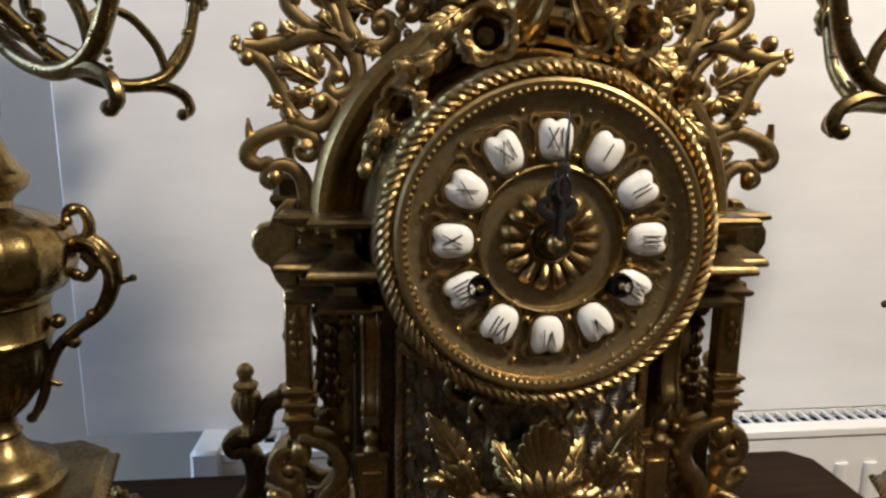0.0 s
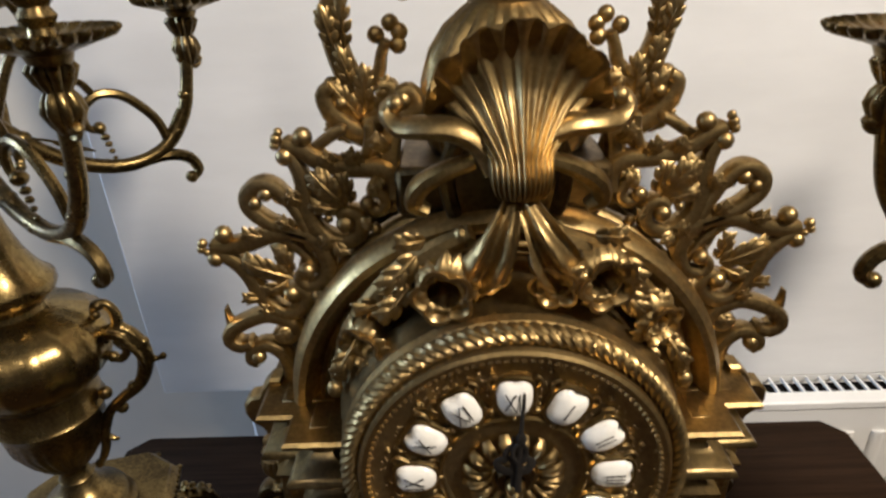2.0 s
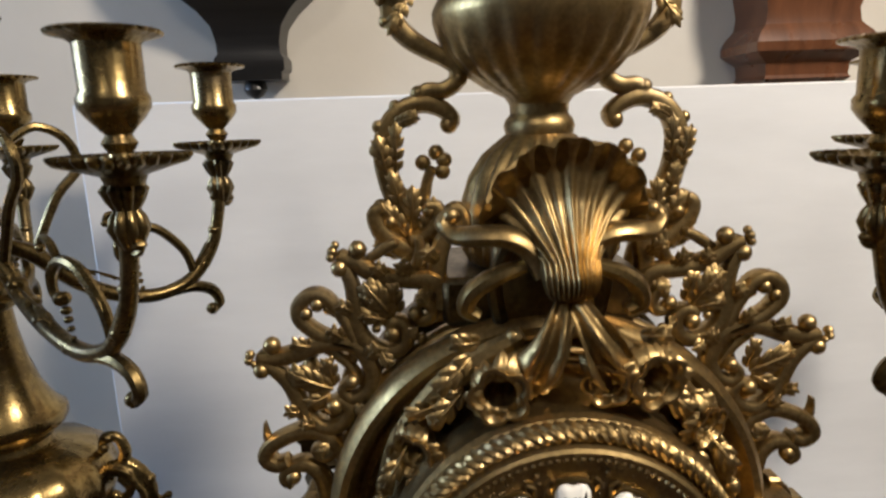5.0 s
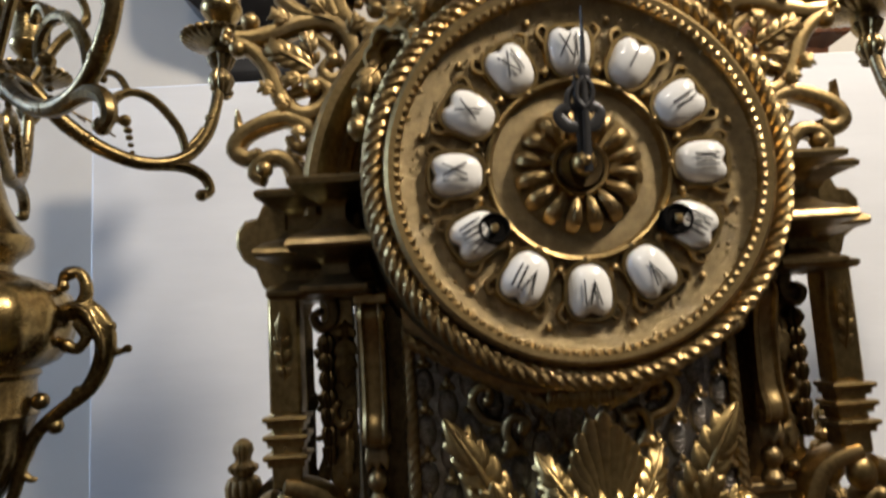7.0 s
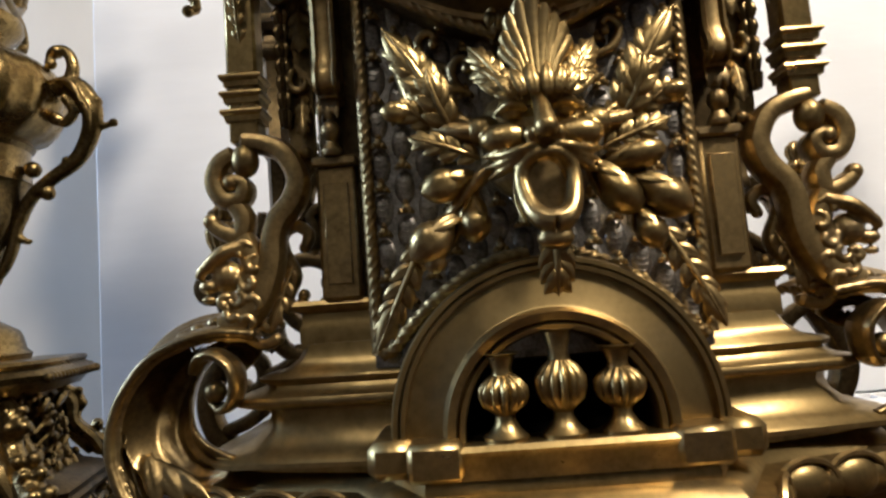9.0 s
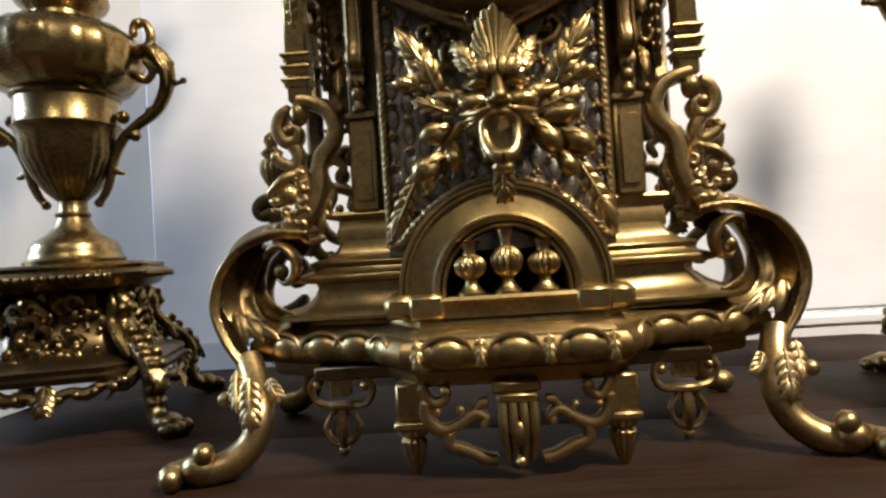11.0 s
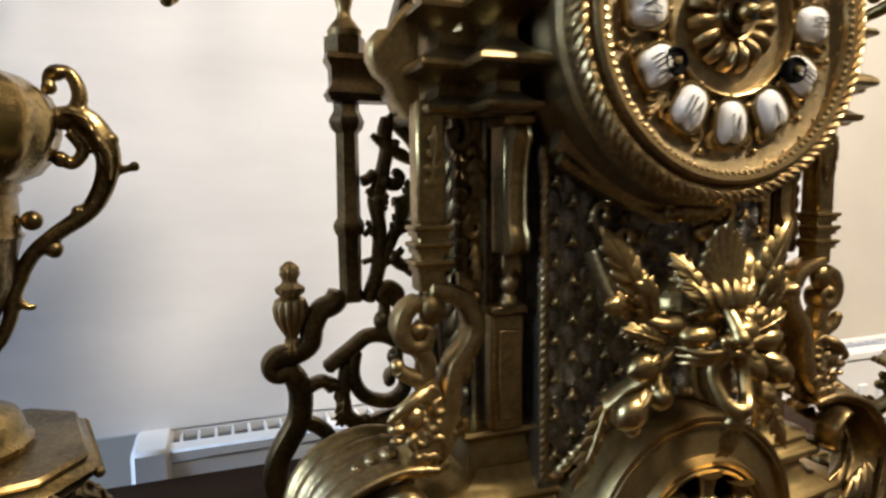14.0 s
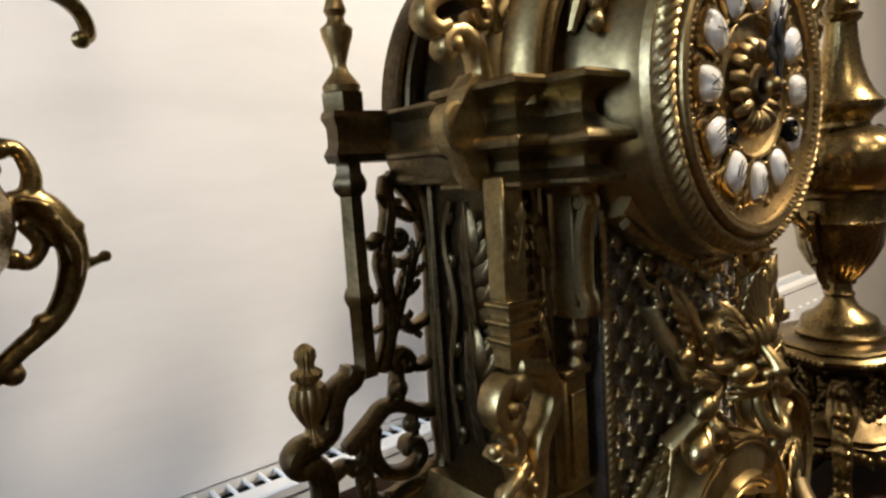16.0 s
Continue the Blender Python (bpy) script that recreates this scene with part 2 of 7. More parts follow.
    def pod(self, p, q, nor, w, h):
        """One pointed lobe with a groove along its middle."""
        d = q - p
        side = d.cross(nor).normalized()
        rings = []
        for k in range(8):
            t = k / 7
            c = p + d * t + nor * (h * math.sin(math.pi * min(1.0, 0.15 + 0.85 * t)))
            hw = w * max(0.06, math.sin(math.pi * (0.16 + 0.84 * t))) ** 0.75
            row = [c + side * (v * hw) + nor * (hw * (0.46 * (1 - v * v) - 0.24 * math.exp(-(4.5 * v) ** 2))) for v in (-1, -0.62, -0.26, 0, 0.26, 0.62, 1)]
            rings.append(row + [c + side * (v * hw) - nor * (0.30 * hw) for v in (0.7, 0, -0.7)])
        return self.rows(rings)

    def leaf(self, base, tip, side, width, lift=0.004, curl=0.003, lobes=4, notch=0.26, bend=0.0):
        """Acanthus leaf: a midrib with pairs of grooved lobes that sweep towards the tip."""
        base, tip, side = Vector(base), Vector(tip), Vector(side).normalized()
        nor = (tip - base).cross(side).normalized()
        if nor.y > 0:
            nor = -nor
        via = (base + tip) / 2 + side * bend * 1.4 + nor * lift * 1.3
        end = tip + nor * curl
        at = lambda u: base * (1 - u) ** 2 + via * (2 * u * (1 - u)) + end * u * u
        n = max(3, lobes)
        for k in range(n):
            u = 0.08 + 0.66 * k / (n - 1)
            p = at(u)
            t = (at(u + 0.05) - at(u - 0.05)).normalized()
            out = t.cross(nor).normalized()
            env = width * math.sin(math.pi * (0.30 + 0.56 * u))
            for s in (-1, 1):
                q = p + (out * (s * (0.54 + notch)) + t) * env - nor * (0.16 * env)
                self.pod(p - (q - p) * 0.12, q, nor, 0.46 * env, 0.08 * env)
        self.pod(at(0.58), end, nor, 0.52 * width, 0.12 * width)
        spine = [at(u / 6) + nor * (0.16 * width) for u in range(7)]
        return self.tube(spine, [0.16 * width, 0.17 * width, 0.15 * width, 0.04 * width], seg=6, smooth=1)

    def plate(self, outline, y0, y1, bevel=0.0006):
        """A plate in the x-z plane from a closed outline, its front edge chamfered."""
        pts = [Vector((x, 0, z)) for x, z in outline]
        c = sum(pts, Vector()) / len(pts)
        inner = [c + (p - c) * max(0.0, 1 - bevel / max((p - c).length, 1e-6)) for p in pts]
        rings = [[(p.x, y1, p.z) for p in pts], [(p.x, y0 + bevel, p.z) for p in pts], [(p.x, y0, p.z) for p in inner]]
        return self.rows(rings)

    def mould(self, plan, prof, closed=False):
        """Run a profile (out, z) along a plan line of (x, y); out is to the right of the way."""
        m = len(plan)
        rings = []
        P = [Vector((x, y, 0)) for x, y in plan]
        for i in range(m):
            a = P[i] - P[i - 1] if (i > 0 or closed) else P[1] - P[0]
            b = P[(i + 1) % m] - P[i] if (i < m - 1 or closed) else a
            a, b = a.normalized(), b.normalized()
            na, nb = Vector((a.y, -a.x, 0)), Vector((b.y, -b.x, 0))
            n = (na + nb)
            n = n / max(0.35, n.dot(na))
            rings.append([P[i] + n * o + Vector((0, 0, z)) for o, z in prof])
        k = len(prof)
        verts = [p for r in rings for p in r]
        faces = []
        for i in range(m if closed else m - 1):
            a, b = i * k, ((i + 1) % m) * k
            for j in range(k - 1):
                faces.append((a + j, b + j, b + j + 1, a + j + 1))
        self.add(verts, faces)
        if closed:
            self.add(rings and [r[0] for r in rings], [tuple(range(m))])
            self.add([r[-1] for r in rings], [tuple(reversed(range(m)))])
        return self

    def loft(self, outer, inner, prof):
        """Skin between two plan lines: (share of the way from inner to outer, z)."""
        rings = [[(a[0] * s + b[0] * (1 - s), a[1] * s + b[1] * (1 - s), z) for s, z in prof] for a, b in zip(outer, inner)]
        return self.rows(rings, closed=False)

    def moved(self, m):
        self.v = [tuple(m @ Vector(p)) for p in self.v]
        for _, g in self.subs:
            g.moved(m)
        return self

    def flipped(self):
        """The mirror image across the clock's middle plane."""
        g = Geo()
        g.v = [(-x, y, z) for x, y, z in self.v]
        g.f = [tuple(reversed(f)) for f in self.f]
        g.subs = [(n, q.flipped()) for n, q in self.subs]
        return g


def spline(pts, n=4, closed=False):
    P = [Vector(p) for p in pts]
    if n <= 1 or len(P) < 3:
        return P
    out = []
    m = len(P)
    for i in range(m if closed else m - 1):
        p0 = P[i - 1] if (i > 0 or closed) else P[0]
        p1, p2 = P[i], P[(i + 1) % m]
        p3 = P[(i + 2) % m] if (i + 2 < m or closed) else P[-1]
        for k in range(n):
            t = k / n
            out.append(0.5 * (2 * p1 + (p2 - p0) * t + (2 * p0 - 5 * p1 + 4 * p2 - p3) * t * t + (3 * p1 - p0 - 3 * p2 + p3) * t ** 3))
    if not closed:
        out.append(P[-1])
    return out


def spread(val, n):
    if isinstance(val, (int, float)):
        return [val] * n
    k = len(val) - 1
    out = []
    for i in range(n):
        u = i * k / (n - 1)
        a = min(int(u), k - 1)
        out.append(val[a] + (val[a + 1] - val[a]) * (u - a))
    return out


def resample(P, step, closed=False):
    out = []
    m = len(P)
    for i in range(m if closed else m - 1):
        a, b = P[i], P[(i + 1) % m]
        k = max(1, round((b - a).length / step))
        out += [a.lerp(b, j / k) for j in range(k)]
    if not closed:
        out.append(P[-1])
    return out


def mesh_of(name, geo, material, sharp=38):
    me = bpy.data.meshes.new(name)
    me.from_pydata(geo.v, [], geo.f)
    me.validate()
    bm = bmesh.new()
    bm.from_mesh(me)
    bmesh.ops.recalc_face_normals(bm, faces=bm.faces)
    bm.to_mesh(me)
    bm.free()
    me.shade_smooth()
    me.set_sharp_from_angle(angle=radians(sharp))
    me.materials.append(material)
    return me


def part(name, geo, material, parent, label="", sharp=38):
    ob = new(name, mesh_of(name, geo, material, sharp))
    ob.parent = parent
    if label:
        tagged(ob, label)
    for n, g in geo.subs:
        part(n, g, material, ob, sharp=75 if n in ("leaf", "petal") else 38)
    return ob


def fused(ob, voxel, rounds=3):
    """Melt the overlapping bodies of one casting into a single skin."""
    mod = ob.modifiers.new("fuse", "REMESH")
    mod.mode, mod.voxel_size, mod.use_smooth_shade = "VOXEL", voxel, True
    soft = ob.modifiers.new("soften", "SMOOTH")
    soft.iterations, soft.factor = rounds, 0.5
    bpy.context.view_layer.update()
    me = bpy.data.meshes.new_from_object(ob.evaluated_get(bpy.context.evaluated_depsgraph_get()))
    ob.modifiers.clear()
    ob.data = me
    me.shade_smooth()
    return ob


def pair(name, geo, material, parent, label="", voxel=0.0):
    """The same part on both sides of the clock."""
    for g in (geo.flipped(), geo):
        ob = part(name, g, material, parent, label)
        if voxel:
            fused(ob, voxel)
    return ob


def thing(name, at, label, category, group="", kind=""):
    ob = new(name)
    ob.empty_display_size = 0.02
    ob.location = at
    return tagged(ob, label, category, group, kind)


def solid(name, geo, material, label, category, kind=""):
    return tagged(new(name, mesh_of(name, geo, material)), label, category, "", kind)


# ---- the room ----
WALL_Y, BOARD_Y = 0.570, 0.456
solid("wall_north", Geo().box((-2.6, WALL_Y, -0.75), (2.6, WALL_Y + 0.15, 1.75), 0), WALL, "plain beige painted wall behind the table", "wall", "structure")
# unseen walls added to close the room and feed the reflections
solid("wall_south", Geo().box((-2.6, -3.15, -0.75), (2.6, -3.0, 1.75), 0), UNSEEN_WALL, "unseen added room wall toned for the brass reflections", "wall", "structure")
solid("wall_east", Geo().box((2.45, -3.0, -0.75), (2.6, WALL_Y, 1.75), 0), UNSEEN_WALL, "unseen added room wall toned for the brass reflections", "wall", "structure")
solid("wall_west", Geo().box((-2.6, -3.0, -0.75), (-2.45, WALL_Y, 1.75), 0), UNSEEN_WALL, "unseen added room wall toned for the brass reflections", "wall", "structure")
solid("floor", Geo().box((-2.6, -3.15, -0.85), (2.6, WALL_Y + 0.15, -0.75), 0), FLOOR, "brown wooden room floor", "floor", "structure")
# unseen ceiling added as a dim reflector above the clock
solid("ceiling", Geo().box((-2.6, -3.15, 1.75), (2.6, WALL_Y + 0.15, 1.85), 0), CEIL, "unseen added ceiling, greyed to dim the brass reflections", "ceiling", "structure")

solid("backing_board", Geo().box((-0.423, BOARD_Y, 0.0221), (0.646, BOARD_Y + 0.010, 0.564), 0.002), BOARD, "large white board standing on the radiator behind the clock", "board")


def radiator():
    r = thing("radiator", (0.2, 0.44, -0.4), "white enamelled panel radiator with slotted top grille", "radiator")
    x0, x1, y0, y1, top = -0.278, 1.25, 0.406, 0.468, 0.022
    o = Vector((0.2, 0.44, -0.4))
    mv = Matrix.Translation(-o)
    body = Geo().box((x0, y0, -0.55), (x1, y0 + 0.012, top - 0.012), 0.004)
    n = 38
    for i in range(n):
        x = x0 + 0.03 + (x1 - x0 - 0.06) * i / (n - 1)
        body.subs.append(("rib", Geo().tube([(x, y0 - 0.001, -0.53), (x, y0 - 0.001, top - 0.05)], 0.009, 0.004, 8)))
    part("front_panel", body.moved(mv), RADIATOR, r)
    part("rear_panel", Geo().box((x0, y1 - 0.014, -0.55), (x1, y1 - 0.002, top - 0.014), 0.004).moved(mv), RADIATOR, r)
    rim = Geo().box((x0, y0 - 0.003, top - 0.012), (x1, y0 + 0.020, top), 0.002).box((x0, y1 - 0.010, top - 0.012), (x1, y1, top), 0.002)
    part("grille_rim", rim.moved(mv), RADIATOR, r)
    part("end_cap", Geo().box((x0 - 0.012, y0 - 0.006, -0.545), (x0 + 0.022, y1 + 0.002, top + 0.003), 0.004).moved(mv), RADIATOR, r)
    slat = mesh_of("grille_bar", Geo().box((-0.0016, -0.021, -0.004), (0.0016, 0.021, 0), 0.0006), RADIATOR)
    k = 92
    for i in range(k):
        ob = new("grille_bar", slat)
        ob.parent = r
        ob.location = Vector((x0 + 0.03 + i * (x1 - x0 - 0.04) / k, (y0 + y1) / 2, top - 0.003)) - o
    # black block under the grille paints the shade between the bars
    part("slot_shade_box", Geo().box((x0 + 0.02, y0 + 0.013, -0.5), (x1, y1 - 0.013, top - 0.010), 0.002).moved(mv), SHADE_BLACK, r)


radiator()


def table():
    t = thing("side_table", (0.0, 0.0, -0.75), "dark-stained wooden table with clipped corners", "table")
    o = Matrix.Translation((0, 0, 0.75))
    x, yb, yf, c = 0.445, 0.400, -0.46, 0.022
    plan = [(-x, yf), (x, yf), (x, yb - c), (x - c, yb), (-x + c, yb), (-x, yb - c)]
    prof = [(-0.02, 0.0), (-0.004, 0.0), (-0.001, -0.0015), (0.0, -0.005), (-0.001, -0.011), (0.004, -0.016), (0.004, -0.024), (-0.01, -0.028), (-0.05, -0.028)]
    part("tabletop", Geo().mould(plan, [(p, z - 0.0022) for p, z in prof], True).moved(o), TABLE, t)
    joints = [yf + 0.006, -0.27, -0.09, 0.09, 0.25, yb - 0.006]
    for y0, y1 in zip(joints, joints[1:]):
        cut = c if y1 > 0.3 else 0.0
        rings = [[(-x + 0.006, y0 + 0.0006, z), (x - 0.006, y0 + 0.0006, z), (x - 0.006, y1 - 0.0006 - cut, z), (x - 0.006 - cut, y1 - 0.0006, z), (-x + 0.006 + cut, y1 - 0.0006, z), (-x + 0.006, y1 - 0.0006 - cut, z)] for z in (-0.0030, -0.0004)]
        rings.append([(px * 0.9985, y0 + 0.0012 if py < (y0 + y1) / 2 - 0.02 else py - 0.0006, 0.0) for px, py, z in rings[1]])
        part("plank", Geo().rows(rings).moved(o), TABLE, t)
    part("apron", Geo().box((-x + 0.05, yf + 0.05, -0.13), (x - 0.05, yb - 0.05, -0.0285), 0.003).moved(o), TABLE, t)
    for sx in (-1, 1):
        for y in (yf + 0.07, yb - 0.07):
            leg = Geo().lathe([(0, -0.75), (0.018, -0.75), (0.022, -0.70), (0.016, -0.66), (0.026, -0.5), (0.020, -0.3), (0.030, -0.2), (0.030, -0.1305), (0, -0.1305)], (sx * (x - 0.08), y, 0), seg=16)
            part("leg", leg.moved(o), TABLE, t)


table()


def pendant_clock(name, cx, prof, depth, material, label, fins):
    """Foot of a wall clock that hangs above: stacked mouldings that step in downwards."""
    c = thing(name, (cx, WALL_Y, 0.75), label, "wall clock", "clocks on the wall")
    mv = Matrix.Translation((-cx, -WALL_Y, -0.75))
    y = WALL_Y - 0.001
    plan_of = lambda w, d: [(cx - w, y), (cx - w, y - d), (cx + w, y - d), (cx + w, y)]
    g = Geo()
    rings = [[Vector((px, py, z)) for px, py in plan_of(w, depth * (0.35 + 0.65 * w / prof[0][0]))] for w, z in prof]
    g.rows(rings)
    part("lower_case", g.moved(mv), material, c, sharp=25)
    part("drop_finial", Geo().lathe([(0, 0.0)] + fins + [(0, 0.03)], (cx, y - depth * 0.3, prof[-1][1] - 0.022), seg=20).moved(mv), material, c)
    up = Geo().box((cx - prof[0][0] - 0.012, y - depth, prof[0][1]), (cx + prof[0][0] + 0.012, y, 1.25), 0.004)
    part("trunk", up.moved(mv), material, c)


pendant_clock("black_wall_clock", -0.252, [(0.110, 0.80), (0.108, 0.735), (0.096, 0.705), (0.074, 0.683), (0.052, 0.664), (0.040, 0.648), (0.036, 0.630), (0.036, 0.618), (0.040, 0.612), (0.040, 0.600), (0.036, 0.596), (0.036, 0.588)], 0.075, EBONY,
              "black ebonised wall clock with a stepped lower end", [(0.010, 0.006), (0.014, 0.012), (0.012, 0.022)])
pendant_clock("brown_wall_clock", 0.389, [(0.066, 0.80), (0.063, 0.700), (0.058, 0.668), (0.053, 0.645), (0.055, 0.630), (0.064, 0.620), (0.070, 0.610), (0.069, 0.600), (0.060, 0.594), (0.050, 0.588), (0.048, 0.574), (0.051, 0.570), (0.040, 0.562)], 0.085, WALNUT,
              "reddish-brown wooden wall clock with a moulded lower end", [(0.014, 0.002), (0.022, 0.010), (0.018, 0.022)])
# unseen glowing shades added at both lamps, the second being only fill
for lx, ly in ((0.96, -0.72), (-0.4, -1.12)):
    cl = thing("unseen_lamp", (lx, ly, 1.75), "unseen round glass shade added round a lamp", "lamp", "ceiling lamps")
    part("shade", Geo().lathe([(0.180, -0.03), (0.184, -0.06), (0.198, -0.06), (0.204, -0.03), (0.204, -0.002), (0.180, -0.002)], seg=28), SHADE, cl)
    part("ceiling_rose", Geo().lathe([(0, -0.02), (0.165, -0.018), (0.176, -0.002), (0, -0.002)], seg=24), CEIL, cl)


# ---- the mantel clock ----
ZC = 0.335
clock = thing("mantel_clock", (0, 0, 0), "ornate aged brass mantel clock with white porcelain numeral plaques", "clock")


def on_dial(k, r):
    a, r = radians(90 - 30 * k), 0.965 * r
    return r * math.cos(a), ZC + r * math.sin(a)


def dial():
    face = Geo().lathe([(0.0, 0.0035), (0.0313, 0.0035), (0.0315, 0.0022), (0.0326, 0.0010), (0.0338, 0.0022), (0.0340, 0.0035), (0.060, 0.0030), (0.0655, 0.0015)], (0, 0, ZC), "y", 72)
    part("dial_plate", face, DIAL, clock, "stippled brass dial plate")
    part("dial_ring", Geo().tube([(0.0331 * math.cos(q), 0.0015, ZC + 0.0331 * math.sin(q)) for q in (2 * math.pi * i / 40 for i in range(40))], 0.0012, 0.0014, closed=True, smooth=2), GOLD, clock)
    # low scrolls between the plaques
    orn = Geo()
    for k in range(12):
        for s in (-1, 1):
            a = radians(90 - 30 * (k + 0.5))
            c, sn = math.cos(a), math.sin(a)
            def at(r, off, y):
                r *= 0.965
                return (r * c - s * off * sn, y, ZC + r * sn + s * off * c)
            orn.tube([at(0.0385, 0.0005, 0.0020), at(0.043, 0.0026, 0.0012), at(0.049, 0.0040, 0.0012), at(0.055, 0.0022, 0.0012), at(0.0575, 0.0050, 0.0016), at(0.0555, 0.0065, 0.0020)], [0.0009, 0.0011, 0.0011, 0.0010, 0.0008, 0.0006], 0.0013, 6, smooth=3)
        x, z = on_dial(k + 0.5, 0.0605)
        orn.ball((x, 0.0022, z), 0.0015, seg=8, rings=5)
        x, z = on_dial(k, 0.0345)
        orn.ball((x, 0.0006, z), 0.0015, seg=8, rings=5)
        x, z = on_dial(k + 0.5, 0.0395)
        orn.ball((x, 0.0015, z), 0.0019, seg=8, rings=5)
    tagged(part("dial_scrollwork", orn, BRASS, clock, "low cast scrolls round the plaques"), kind="stuff")
    rnd = random.Random(5)
    dots = Geo()
    for i in range(900):
        r, a = rnd.uniform(0.0338, 0.0640), rnd.uniform(0, 2 * math.pi)
        dots.ball((r * math.cos(a), 0.0030, ZC + r * math.sin(a)), rnd.uniform(0.0005, 0.0009), seg=5, rings=3)
    for k in range(36):
        x, z = on_dial(k / 3, 0.0672)
        dots.ball((x, 0.0020, z), 0.0012, seg=6, rings=4)
    tagged(part("dial_stipple", dots, DIAL, clock, "fine stippling of the dial ground"), kind="stuff")
    # beaded inner rim and its smooth bezel
    part("bezel", Geo().lathe([(0.0650, 0.0030), (0.0655, -0.0010), (0.0668, -0.0026), (0.0690, -0.0030), (0.0705, -0.0020), (0.0712, 0.0005), (0.0722, 0.0030), (0.0790, 0.0075), (0.0800, 0.0115)], (0, 0, ZC), "y", 96), BRASS, clock, "turned brass bezel")
    part("drum", Geo().lathe([(0.0798, 0.0112), (0.0800, 0.0200), (0.0815, 0.0230), (0.0815, 0.0300), (0.0835, 0.0335), (0.0850, 0.0420), (0.0862, 0.0560)], (0, 0, ZC), "y", 96), DRUM, clock, "dull brown brass drum behind the bezel")
    beads = Geo()
    for i in range(120):
        q = 2 * math.pi * i / 120
        beads.ball((0.0660 * math.cos(q), -0.0018, ZC + 0.0660 * math.sin(q)), 0.00140, seg=6, rings=4)
    tagged(part("bead_rim", beads, BRASS, clock, "row of tiny brass beads"), kind="stuff")
    part("rope_rim", Geo().rope([(0.0752 * math.cos(q), 0.0032, ZC + 0.0752 * math.sin(q)) for q in (2 * math.pi * i / 48 for i in range(48))], 0.0041, 6, 5, True, 24, 0.0010).moved(Matrix.Diagonal((1, 1.3, 1, 1))), BRASS, clock, "twisted rope border of the bezel")
    # rosette
    ros = Geo().lathe([(0.0085, 0.0030), (0.0088, -0.0012), (0.0100, -0.0018), (0.0112, 0.0), (0.0120, 0.003), (0.0240, 0.0032)], (0, 0, ZC), "y", 40)
    rosette = part("rosette", ros, BRASS, clock, "petalled brass rosette")
    for k in range(16):
        a = 2 * math.pi * (k + 0.5) / 16
        c, s = math.cos(a), math.sin(a)
        pet = Geo().tube([(0.0105 * c, 0.0010, ZC + 0.0105 * s), (0.0150 * c, -0.0016, ZC + 0.0150 * s), (0.0195 * c, -0.0010, ZC + 0.0195 * s), (0.0228 * c, 0.0022, ZC + 0.0228 * s)], [0.0012, 0.0021, 0.0031, 0.0022], [0.0014, 0.0018, 0.0020, 0.0012], 9)
        pet.tube([(0.0118 * c, -0.0010, ZC + 0.0118 * s), (0.0165 * c, -0.0036, ZC + 0.0165 * s), (0.0205 * c, -0.0028, ZC + 0.0205 * s)], [0.0006, 0.0011, 0.0006], seg=6)
        part("petal", pet, BRASS, rosette)
    part("hub_collar", Geo().lathe([(0.0, 0.002), (0.0075, 0.002), (0.0085, -0.001), (0.0075, -0.0035), (0.0045, -0.0030), (0.004, 0.0)], (0, 0, ZC), "y", 32), SHADED_DARK, clock)
    part("hub_nut", Geo().ball((0, -0.0065, ZC), 0.0046, (1, 1.05, 1), 16, 12).ball((0, -0.0115, ZC), 0.0016, seg=8, rings=6), GOLD, clock)
    for s in (-1, 1):
        # the hole's shade is a black disc near the dial face
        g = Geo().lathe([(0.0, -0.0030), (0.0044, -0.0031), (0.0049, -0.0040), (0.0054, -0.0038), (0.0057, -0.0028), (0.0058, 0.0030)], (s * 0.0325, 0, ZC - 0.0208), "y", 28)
        hole = part("winding_hole", g, SHADE_BLACK, clock, "round winding hole capped by a shade-black disc")
        part("winding_arbor", Geo().box((s * 0.0325 - 0.0014, -0.0050, ZC - 0.0222), (s * 0.0325 + 0.0014, -0.0028, ZC - 0.0194), 0.0005), BRASS, hole)


